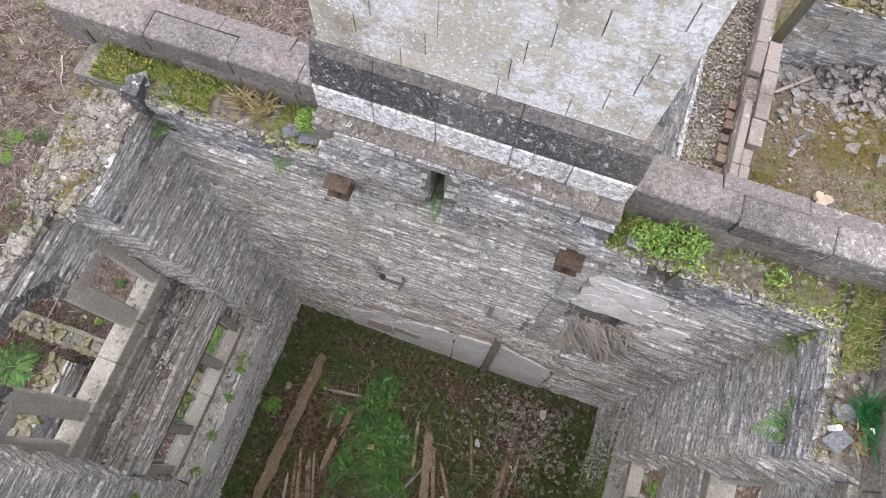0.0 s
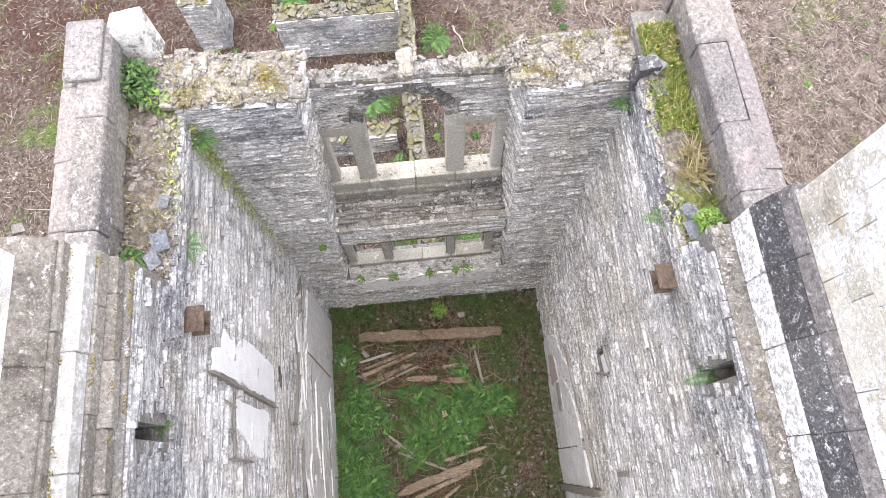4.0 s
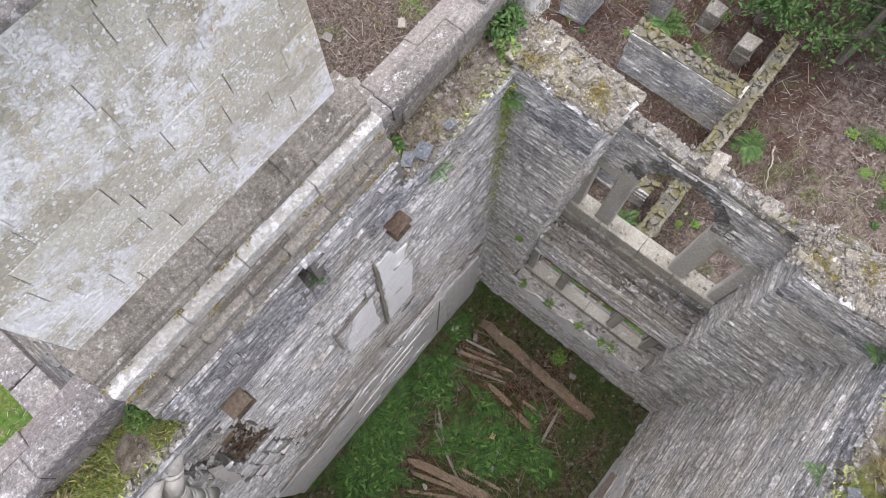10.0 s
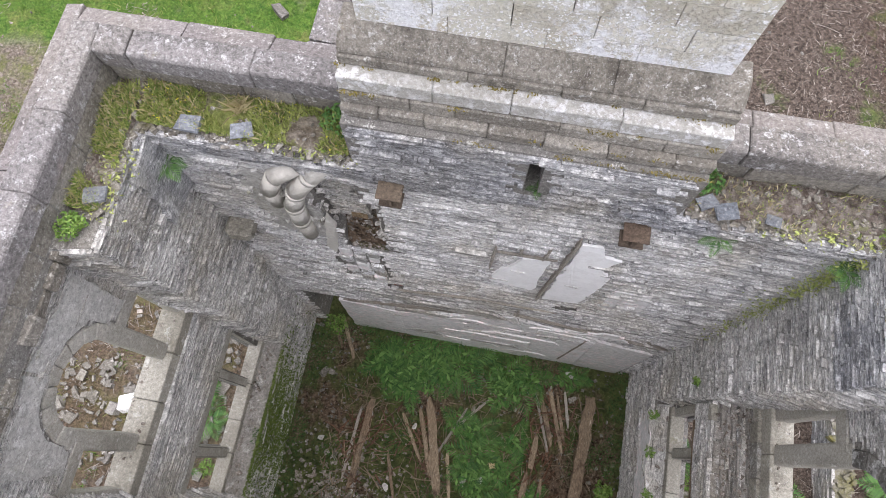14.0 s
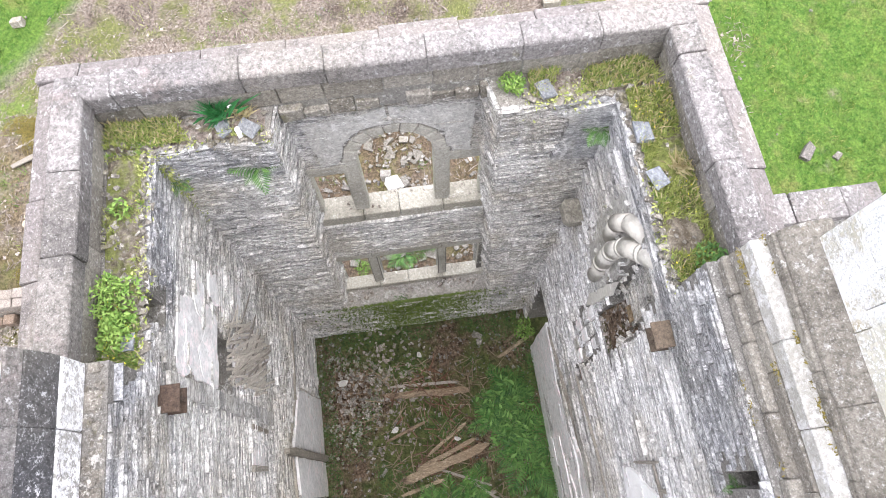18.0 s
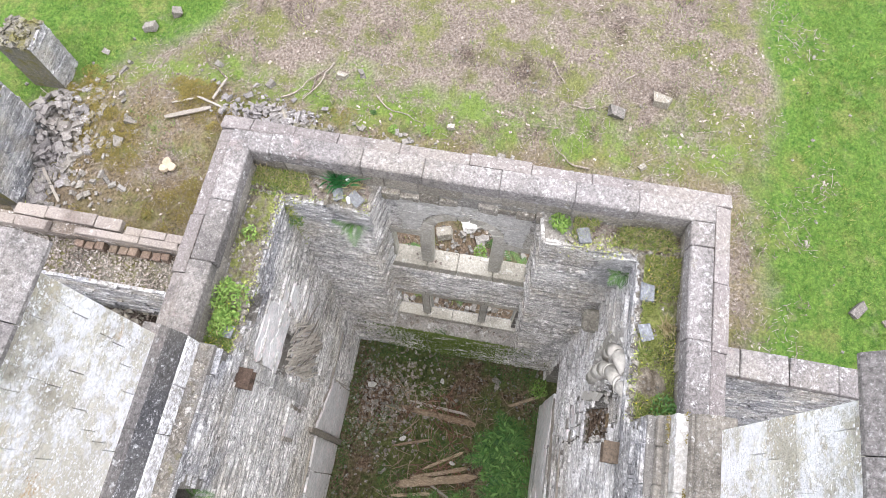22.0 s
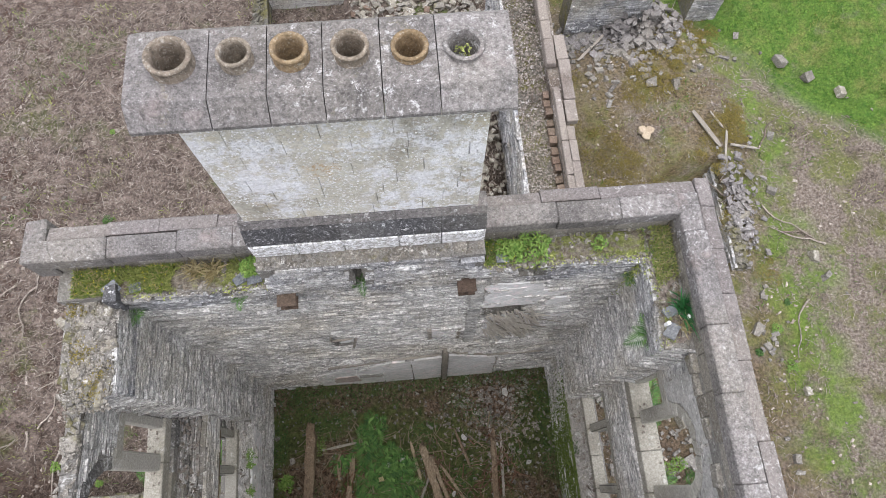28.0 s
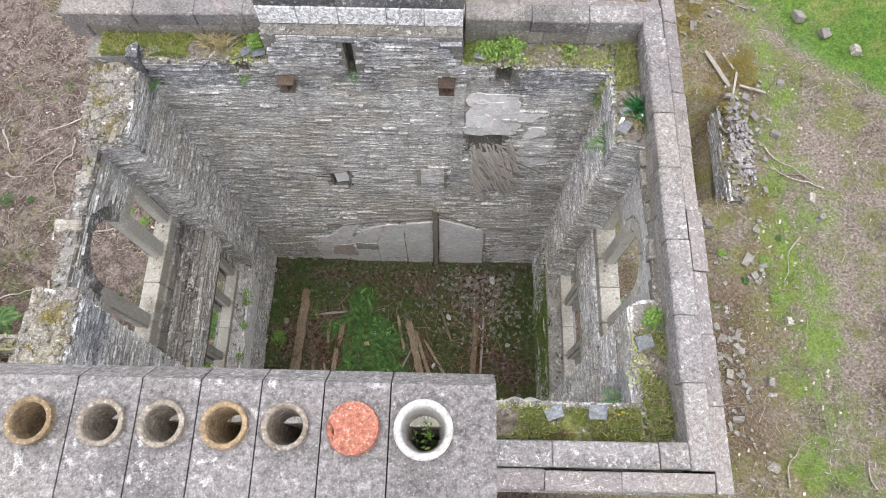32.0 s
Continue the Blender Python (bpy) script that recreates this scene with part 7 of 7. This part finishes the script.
low_wall("ruined_wall", "roofless slate side wall with loose rubble top", 3.3, 4.3, 3.5, 13.5, 2.55, "we", 401, bits=((0.015, 0.045), 520, LOOSEEARTH))
r16 = random.Random(16)
wing_coping = thing("wall_coping", "narrow brown coping slabs, broken and pushed out of line", "coping", (4.4, 8.0, 2.6))
for y0, y1, xa, xb, z, skew in ((3.5, 8.7, 4.2, 4.36, 3.0, 0.0), (3.5, 7.6, 4.365, 4.56, 3.0, 0.0), (7.7, 10.2, 4.42, 4.7, 3.0, 0.03), (9.3, 13.4, 4.14, 4.38, 3.06, 0.0)):
    y = y0
    while y < y1 - 0.1:
        l = min(r16.uniform(0.55, 1.0), y1 - y)
        q = skew * r16.uniform(-1, 1)
        bm = box(bmesh.new(), xa + q, xb + q, y + 0.006, y + l - 0.006, z - 0.16, z + r16.uniform(-0.02, 0.015), 0.014)
        part("coping_slab", bm, BROWNSTONE, wing_coping, bevel=0.014)
        y += l
part("wall_core", box(bmesh.new(), 4.18, 4.5, 3.5, 13.4, 2.45, 2.84, 0.0), LOOSEEARTH, wing_coping)
y = 4.4
while y < 8.6:
    part("brick", box(bmesh.new(), 4.0, 4.17, y, y + 0.19, 2.5, 2.74 + r16.uniform(-0.08, 0.03), 0.015), OLDBRICK, wing_coping, "soot-brown broken brick", bevel=0.008)
    y += r16.uniform(0.22, 0.32)
low_wall("ruined_wall", "inner slate wall of the fallen wing", 1.7, 2.2, 3.5, 10.5, 1.2, "we", 402)
low_wall("ruined_wall", "tall broken slate cross wall beyond the fallen wing", -3.7, -0.95, 15.5, 16.1, 2.6, "se", 403, mat=SLATE)
low_wall("ruined_wall", "low side wall of the fallen wing with ochre moss", -4.15, -3.72, 12.6, 22.0, -0.9, "e", 411, mat=MOSSRUBBLE)
r15 = random.Random(15)
mound = []
for k in range(1500):
    x, y = r15.uniform(-0.9, 3.2), r15.uniform(11.5, 19.5)
    mound.append((x, y, ground_height(x, y) + r15.uniform(0.0, 0.12), r15.uniform(0.04, 0.17) * (1.8 if r15.random() < 0.06 else 1), 0.5))
for k in range(520):
    x, y = r15.uniform(0.9, 3.3), r15.uniform(3.6, 11.2)
    mound.insert(0, (x, y, ground_height(x, y) + r15.uniform(0.0, 0.08), r15.uniform(0.04, 0.15), 0.5))
rubble_stuff("rubble_heap", "pale tumbled stones and mortar of the fallen wing", mound[:1300], PALESTONE, None, 16)
rubble_stuff("rubble_heap", "grey slate rubble of the fallen wing", mound[1300:1950], RUBBLE, None, 17)
rubble_stuff("rubble_heap", "soot-brown broken brick among the rubble", mound[1950:], OLDBRICK, None, 18)
low_wall("ruined_wall", "tumbled slate wall corner beyond the heap", 6.0, 8.6, 13.6, 14.4, 1.1, "se", 404)
low_wall("ruined_wall", "tumbled slate wall corner beyond the heap", 10.2, 11.2, 13.9, 15.0, 0.5, "se", 405)
tumble = [(r15.gauss(8.6, 0.7), r15.gauss(13.5, 0.55), r15.random() ** 2, r15.uniform(0.06, 0.24)) for k in range(330)] + [(r15.uniform(6.0, 8.6), 13.5 - abs(r15.gauss(0, 0.45)), r15.random() ** 3, r15.uniform(0.05, 0.17)) for k in range(260)]
rubble_stuff("wall_tumble", "tumbled grey slate blocks fallen from the wall corner", [(x, y, ground_height(x, y) + 1.3 * z * max(0.0, 1 - math.hypot(x - 8.5, y - 13.8) / 1.6), q, 0.5) for x, y, z, q in tumble], COPING, None, 21)
low_wall("retaining_wall", "slate retaining wall of a sunken area", 9.75, 10.15, 5.0, 8.4, -1.25, "w", 406)
heap = [(r15.gauss(10.25, 0.32), r15.gauss(7.0, 0.7), 0, r15.uniform(0.04, 0.15), 0.35) for k in range(260)]
rubble_stuff("slate_heap", "grey slate slabs tumbled along the sunken area", [(x, y, ground_height(x, y) + r15.uniform(0.02, 0.22), q, w) for x, y, z, q, w in heap if x > 9.8], COPING, None, 20)
low_wall("garden_wall", "slate yard wall under white-lichened coping slabs", 3.2, 3.55, -7.25, -3.45, 4.85, "we", 407, (3.12, 3.62, 5.0, "y"), COPING)
low_wall("ruined_wall", "low slate wall stub in the bark litter", -11.45, -11.0, -3.3, -0.1, 0.15, "esn", 408)
low_wall("ruined_wall", "long low mossy wall foot leading away from the house", -14.0, -4.3, -0.1, 0.26, -0.5, "sn", 409, mat=MOSSRUBBLE)
low_wall("ruined_wall", "low slate wall stub in the bark litter", -12.6, -11.6, -5.75, -4.95, 0.3, "esn", 410)
low_wall("ruined_wall", "low mossy wall foot below the windows", -8.2, -7.8, -3.2, -0.4, -0.7, "e", 412)
ob = thing("stone_pier", "grey standing stone pier among the litter", "pier", (-13.2, -3.4, -1.5))
for k in range(7):
    part("pier_stone", box(bmesh.new(), -13.45, -12.95, -3.65, -3.15, -1.6 + 0.33 * k, -1.28 + 0.33 * k, 0.03), COPING, ob, bevel=0.03)
for x, y in ((-13.8, -2.1), (-13.4, -0.8)):
    ob = thing("stone_pier", "short mossy stone pier among the litter", "pier", (x, y, -1.5))
    for k in range(3):
        part("pier_stone", box(bmesh.new(), x - 0.25, x + 0.25, y - 0.25, y + 0.25, -1.7 + 0.33 * k, -1.38 + 0.33 * k, 0.04), RUBBLE, ob, bevel=0.03)

# ---- the ground outside: rocks, log, twigs, tufts ----
r11 = random.Random(11)


def rock(x, y, s, mat, label, flat=0.7, name="rock", square=False):
    z = ground_height(x, y)
    ob = thing(name, label, "rock", (x, y, z), "rocks")
    if square:
        m = Matrix.Translation((x, y, z + s * 0.2)) @ Euler((0.25, 0.2, r11.uniform(0, 3))).to_matrix().to_4x4()
        part("stone", box(bmesh.new(), -s * 0.55, s * 0.55, -s * 0.4, s * 0.4, -s * 0.3, s * 0.35, s * 0.06, m), mat, ob, bevel=s * 0.05)
    else:
        v, f = rubble([(x, y, z + s * 0.15, s, flat)], r11)
        link("stone", pydata("stone", v, f), mat, ob)


for x, y, s, sq in ((10.95, 1.4, 0.22, True), (10.2, -0.3, 0.22, True), (13.0, 12.0, 0.38, True), (14.7, 10.7, 0.33, True), (13.8, 11.4, 0.3, False), (8.3, 11.1, 0.3, False), (9.7, 8.0, 0.28, False), (10.3, 6.6, 0.3, False), (11.5, 7.4, 0.25, True), (11.9, 9.2, 0.24, False),
                    (12.4, -3.6, 0.3, False), (13.0, -5.0, 0.35, False), (9.0, 4.3, 0.3, False), (10.0, 3.2, 0.2, False), (9.9, -2.5, 0.22, False), (10.6, -4.6, 0.2, True), (12.2, 5.2, 0.2, False), (-9.5, 5.0, 0.2, False), (-7.5, -7.5, 0.25, False),
                    (-8.2, -9.0, 0.28, True), (-6.5, -10.4, 0.25, False), (-5.8, -8.8, 0.3, False), (-9.9, -8.8, 0.22, True), (6.9, -11.6, 0.2, True), (7.1, -10.8, 0.24, False), (-4.9, -9.5, 0.22, False), (-7.0, 4.4, 0.2, False)):
    rock(x, y, s, PALESTONE if r11.random() < 0.5 else FIELDSTONE, "pale tumbled building stone lying in the litter" if sq else "rough grey field stone lying in the litter", square=sq)
rock(7.35, 0.95, 0.4, PALESTONE, "pale broken stone block below the window", square=True)
rock(7.75, 0.3, 0.42, LICHENSTONE, "white-faced squared stone block below the window", square=True)
lg = thing("cut_log", "pale freshly cut log round lying in moss", "log", (7.95, 9.2, -0.9))
for a in (0, 1, 2):
    t = 2.1 * a + 0.4
    bm = bmesh.new()
    m = Matrix.Translation((7.8 + 0.13 * math.cos(t), 9.35 + 0.13 * math.sin(t), ground_height(7.8, 9.35) + 0.12)) @ Euler((0.25 * math.sin(t), -0.25 * math.cos(t), a)).to_matrix().to_4x4()
    ring = [(0.15 * r11.uniform(0.8, 1.15) * math.cos(0.628 * i), 0.13 * r11.uniform(0.8, 1.15) * math.sin(0.628 * i)) for i in range(10)]
    prism(bm, ring, "z", -0.05, 0.06)
    bm.transform(m)
    part("log_round", bm, CUTWOOD, lg, bevel=0.012)
inside = lambda x, y: -4.3 < x < 4.8 and -3.6 < y < 3.6
out = []
while len(out) < 50000:
    x, y = r11.uniform(-16, 18), r11.uniform(-15, 16)
    if inside(x, y) or (x + y > 24.5 + 1.5 * noise.noise(Vector((x * 0.5, y * 0.5, 2.0)))) or (y < -9.8 + 1.6 * noise.noise(Vector((x * 0.4, 3.0, 1.0))) and x > 3):
        continue
    if (x < 2 and y < 3.0) and r11.random() < 0.72:
        continue
    if x > 5 and (r11.random() < 0.55 or noise.noise(Vector((x * 0.6, y * 0.6, 15.0))) < -0.1):
        continue
    out.append((x, y, ground_height(x, y) + 0.02, r11.uniform(0.04, 0.24) * (3.4 if r11.random() < 0.03 else 1), r11.uniform(0.006, 0.02)))
v, f = sticks(out, r11)
TWIG = stone("bleached_twigs", (0.13, 0.10, 0.08), (0.52, 0.46, 0.41), (0.66, 0.61, 0.55), 0.6, grain=20.0)
tagged(link("twigs", pydata("twigs", v, f), TWIG), "bleached twigs and bark strewn over the ground", "twigs", kind="stuff")
rocks = []
for k in range(1100):
    x, y = r11.uniform(-15, 17), r11.uniform(-14, 15)
    dense = noise.noise(Vector((x * 0.35, y * 0.35, 6.0)))
    if not inside(x, y) and dense > 0.0 + 0.25 * r11.random():
        rocks.append((x, y, ground_height(x, y) + 0.02, r11.uniform(0.02, 0.085) * (2.2 if r11.random() < 0.05 else 1), 0.6))
for k in range(45):
    x, y = r11.gauss(10.2, 0.35), r11.gauss(5.0, 3.0)
    if x > 5:
        rocks.append((x, y, ground_height(x, y) + 0.03, r11.uniform(0.05, 0.16), 0.6))
for k in range(420):
    x, y = r11.uniform(5.0, 9.6), r11.gauss(0.2, 1.3)
    rocks.append((x, y, ground_height(x, y) + 0.03, r11.uniform(0.03, 0.12) * (2.0 if r11.random() < 0.08 else 1), 0.6))
for k in range(300):
    x, y = r11.gauss(7.5, 1.6), r11.gauss(13.0, 1.0)
    rocks.append((x, y, ground_height(x, y) + 0.03, r11.uniform(0.05, 0.18), 0.6))
rubble_stuff("ground_rubble", "stones and rubble scattered over the cleared ground", rocks, FIELDSTONE, None, 12)


def tufts(n, test, h, mat, label, seed, w=0.02, per=9, spread=0.10):
    r = random.Random(seed)
    pts = []
    for k in range(n * 12):
        if len(pts) >= n * per:
            break
        x, y = r.uniform(-15, 20), r.uniform(-15, 16)
        if inside(x, y) or not test(x, y):
            continue
        for i in range(per):
            a, b = x + r.gauss(0, spread), y + r.gauss(0, spread)
            pts.append((a, b, ground_height(a, b) - 0.01))
    v, f = blades(pts, r, h, w, 0.8)
    tagged(link("grass", pydata("grass", v, f), mat), label, "grass", kind="stuff")


patch = lambda x, y, s, t: noise.noise(Vector((x * 0.4, y * 0.4, s))) > t
tufts(1500, lambda x, y: patch(x, y, 2.0, 0.12), (0.05, 0.2), GRASS, "patchy rough grass on the cleared ground", 501)
tufts(1000, lambda x, y: patch(x, y, 9.0, 0.22), (0.06, 0.22), WEED, "fresh green grass patches on the cleared ground", 502)
tufts(900, lambda x, y: 10.6 < x < 12.2 and -9 < y < 6 and patch(x, y, 19.0, -0.05), (0.05, 0.16), WEED, "strip of fresh grass along the cleared ground", 504, 0.02, 9, 0.16)
tufts(2600, lambda x, y: x + y > 24.3 or (y < -9.3 and x > 3), (0.04, 0.13), WEED, "short bright green lawn grass", 503, 0.025, 10, 0.18)
for k, (x, y, s) in enumerate(((-9.4, -1.0, 1.3), (-9.6, -2.2, 1.2), (-9.2, -3.0, 1.1), (-7.0, -0.6, 1.1), (-6.4, 0.6, 1.2), (-5.9, -1.3, 1.2), (-5.6, 1.3, 1.0), (-11.2, 0.9, 1.2), (-12.4, -1.6, 1.3), (-13.0, -3.0, 1.3), (-8.7, -4.9, 1.2), (6.2, -0.6, 1.2), (6.4, 1.3, 1.3), (5.8, 0.3, 1.0), (6.6, -1.4, 1.1), (-6.6, -2.2, 1.2), (-4.9, -0.8, 1.0), (-4.9, 0.9, 1.0))):
    fern(x, y, ground_height(x, y), s, 9, 700 + k, "in the litter beside the ruin")
r14 = random.Random(14)
for k, (cx, cy, sx, sy, n, s) in enumerate(((-13.0, 3.9, 0.9, 0.7, 9, 0.3), (-9.6, 5.4, 1.4, 1.0, 5, 0.22), (-8.6, 1.2, 1.5, 0.5, 5, 0.2), (-5.6, 0.0, 0.7, 1.0, 14, 0.34), (6.2, 0.2, 0.7, 1.2, 6, 0.26), (9.6, -5.1, 0.4, 0.4, 3, 0.3), (10.6, 1.0, 1.0, 2.0, 5, 0.2), (-6.2, -3.2, 1.0, 1.2, 5, 0.22), (-12.3, -3.0, 0.8, 0.9, 5, 0.25), (-8.6, -6.0, 1.8, 1.2, 5, 0.2), (-6.5, 8.0, 1.6, 1.6, 5, 0.2))):
    for q in range(n):
        x, y, z = r14.gauss(cx, sx), r14.gauss(cy, sy), s * r14.uniform(0.5, 1.4)
        if not inside(x, y):
            weed(x, y, ground_height(x, y), z, z * 0.7, 800 + 20 * k + q, WEED if q % 3 else IVY, "low fresh green weed growing through the litter", "weed", 220, (0.014, 0.04))
for p, q, w in (((9.35, 9.95), (9.95, 8.7), 0.14), ((10.25, 9.2), (10.05, 8.4), 0.07), ((10.3, 8.75), (11.25, 8.7), 0.08), ((8.9, 8.45), (9.7, 8.2), 0.06), ((6.2, 12.2), (7.3, 13.3), 0.09), ((9.9, 9.9), (10.15, 9.3), 0.06)):
    batten("fallen_board", "grey weathered board lying on the rubble heap", (*p, ground_height(*p) + 0.12), (*q, ground_height(*q) + 0.12), w, 0.05, GREYWOOD, "board", "fallen boards")



def tree(x, y, h, rad, seed):
    r = random.Random(seed)
    z = ground_height(x, y)
    ob = thing("tree", "dark green leafy tree at the edge of the clearing", "tree", (x, y, z), "trees at the clearing")
    bm = bmesh.new()
    def limb(p, q, a, b, n=7):
        p, q = Vector(p), Vector(q)
        m = (q - p).to_track_quat("Z", "Y").to_matrix()
        r0 = [bm.verts.new(p + m @ Vector((a * math.cos(6.283 * i / n), a * math.sin(6.283 * i / n), 0))) for i in range(n)]
        r1 = [bm.verts.new(q + m @ Vector((b * math.cos(6.283 * i / n), b * math.sin(6.283 * i / n), 0))) for i in range(n)]
        for i in range(n):
            bm.faces.new((r0[i], r0[(i + 1) % n], r1[(i + 1) % n], r1[i]))
    limb((x, y, z - 0.2), (x + 0.1, y, z + h * 0.5), 0.16, 0.11)
    limb((x + 0.1, y, z + h * 0.5), (x, y + 0.1, z + h * 0.95), 0.11, 0.03)
    pts = []
    for k in range(26):
        t = r.uniform(0.2, 0.98)
        a = r.uniform(0, 6.28)
        l = rad * (1.05 - t * 0.75) * r.uniform(0.6, 1.1)
        p = Vector((x, y, z + h * t))
        q = p + Vector((math.cos(a) * l, math.sin(a) * l, r.uniform(-0.1, 0.35) * l))
        limb(p, q, 0.045, 0.01, 5)
        for i in range(150):
            s = r.uniform(0.25, 1.05)
            c = p.lerp(q, s)
            g = 0.1 + 0.16 * l
            pts.append((c.x + r.gauss(0, g), c.y + r.gauss(0, g), c.z + r.gauss(0, g * 0.6)))
    part("trunk", bm, BARK, ob)
    v, f = leaves(pts, r, (0.05, 0.11), 0.9)
    link("crown", pydata("crown", v, f), IVY, ob)


for k, (x, y, h, rad) in enumerate(((-14.9, -1.0, 4.0, 1.9), (-15.3, 1.5, 4.2, 2.0), (-15.6, 4.4, 3.8, 1.9), (-17.2, -4.0, 5.0, 2.2), (-17.8, 0.0, 6.0, 2.6), (-17.5, 3.5, 5.0, 2.3), (-16.5, -8.0, 4.5, 2.0))):
    tree(x, y, h, rad, 900 + k)

# moss and low weed at the foot of the east and west walls
v, f = leaves([(XE - 0.03 - r10.random() * 0.03, r10.gauss(0.1, 0.75), 2.1 - 2.0 * r10.random() ** 1.5) for k in range(9000)], r10, (0.014, 0.034), 1.3)
tagged(link("wall_moss", pydata("wall_moss", [(x, min(max(y, YS), YN), z) for x, y, z in v], f), DAMPMOSS), "olive moss on the wall below the window", "moss", kind="stuff")

# ochre moss heaps and bent dead branches outside
r13 = random.Random(13)
pts = []
for k in range(900):
    x, y = r13.uniform(5.2, 11.0), r13.uniform(4.6, 14.2)
    if noise.noise(Vector((x * 0.5, y * 0.5, 30.0))) < 0.08:
        continue
    rad = r13.uniform(0.08, 0.32)
    for i in range(int(rad * 900)):
        a, q = r13.uniform(0, 6.28), rad * math.sqrt(r13.random())
        pts.append((x + q * math.cos(a), y + q * math.sin(a), ground_height(x, y) + 0.5 * (1 - (q / rad) ** 2) * rad + 0.005))
v, f = leaves(pts, r13, (0.01, 0.026), 0.9)
tagged(link("moss_heaps", pydata("moss_heaps", v, f), MOSS), "ochre moss cushions on the rubble heaps", "moss", kind="stuff")


def branch(x, y, l, seed):
    r = random.Random(seed)
    z = ground_height(x, y) + 0.05
    ob = thing("dead_branch", "bent bleached dead branch lying in the litter", "branch", (x, y, z), "dead branches")
    bm = bmesh.new()
    a = r.uniform(0, 6.28)
    p, w = Vector((x, y, z)), 0.035
    for k in range(7):
        a += r.uniform(-0.5, 0.5)
        q = p + Vector((math.cos(a), math.sin(a), r.uniform(-0.1, 0.14))) * l / 7
        m = (q - p).to_track_quat("Z", "Y").to_matrix()
        if k == 0:
            r0 = [bm.verts.new(p + m @ Vector((w * math.cos(1.257 * i), w * math.sin(1.257 * i), 0))) for i in range(5)]
        r1 = [bm.verts.new(q + m @ Vector((w * 0.86 * math.cos(1.257 * i), w * 0.86 * math.sin(1.257 * i), 0))) for i in range(5)]
        for i in range(5):
            bm.faces.new((r0[i], r0[(i + 1) % 5], r1[(i + 1) % 5], r1[i]))
        p, w, r0 = q, w * 0.86, r1
    part("limb", bm, TWIG, ob, smooth=True)


for k in range(46):
    x, y = r13.choice(((r13.uniform(-14, -5), r13.uniform(-3, 8)), (r13.uniform(-13, -5), r13.uniform(3, 9)), (r13.uniform(9.5, 14), r13.uniform(-5, 9)), (r13.uniform(-7, -3), r13.uniform(5, 12))))
    branch(x, y, r13.uniform(0.6, 1.9), 1300 + k)

# bleached bark chips over the cleared ground
chips = []
for k in range(9000):
    x, y = r13.uniform(-16, 17), r13.uniform(-13, 15)
    if inside(x, y) or x + y > 23.5 or (y < -9.6 + 1.6 * noise.noise(Vector((x * 0.4, 3.0, 1.0))) and x > 3) or noise.noise(Vector((x * 0.5, y * 0.5, 70.0))) < -0.1 + 0.3 * r13.random() or (x < -5 and y < 3.5 and r13.random() < 0.6):
        continue
    chips.append((x, y, ground_height(x, y) + 0.015, r13.uniform(0.02, 0.075), 0.25))
rubble_stuff("bark_chips", "bleached bark and slate chips over the cleared ground", chips, TWIG, None, 71, "chips")

# plants rooted in the pots, moss along the joints of the south stack's foot
for k, (x, y, z, s, m) in enumerate(((1.14, 3.06, 12.06, 0.1, GRASS), (1.22, -2.90, 12.2, 0.09, WEED))):
    weed(x, y, z, s, 0.14, 1700 + k, m, "small tuft of weed growing in the chimney pot", "weed", 34, (0.010, 0.022))
pts = []
for k in range(130):
    x, q = r13.uniform(-1.42, 1.54), r13.random()
    y, z = ((-2.31, 9.285), (-2.39, 9.435), (-2.52, 9.605), (-2.27, 9.16))[int(q * 4)]
    if noise.noise(Vector((x * 2.5, z * 9, 5.0))) > 0.0:
        pts += [(x + r13.gauss(0, 0.03), y + r13.gauss(0, 0.012), z + r13.uniform(0, 0.02)) for i in range(9)]
v, f = leaves(pts, r13, (0.008, 0.018), 0.9)
link("joint_moss", pydata("joint_moss", v, f), MOSS, ss, "moss in the stack's joints", "stuff")
panel(wall_e, ragged([(-2.25, 7.2), (-1.72, 7.3), (-1.78, 7.9), (-1.7, 8.3), (-2.25, 8.36)], 0.04, 0.12, 41), place_e, 0.085, TOPSLATE, "dark split slate slab at the wall corner", 0.07, "split_slab")
# two white pegs on the east wall head
for x, y in ((3.66, 1.54), (3.92, 1.6)):
    ob = thing("marker_peg", "short white plastic peg on the wall head", "peg", (x, y, LEDGE), "marker pegs")
    bm = bmesh.new()
    bmesh.ops.create_cone(bm, cap_ends=True, segments=12, radius1=0.03, radius2=0.026, depth=0.16, matrix=Matrix.Translation((x, y, LEDGE + 0.08)))
    part("peg", bm, WHITEPLASTER, ob, bevel=0.006)
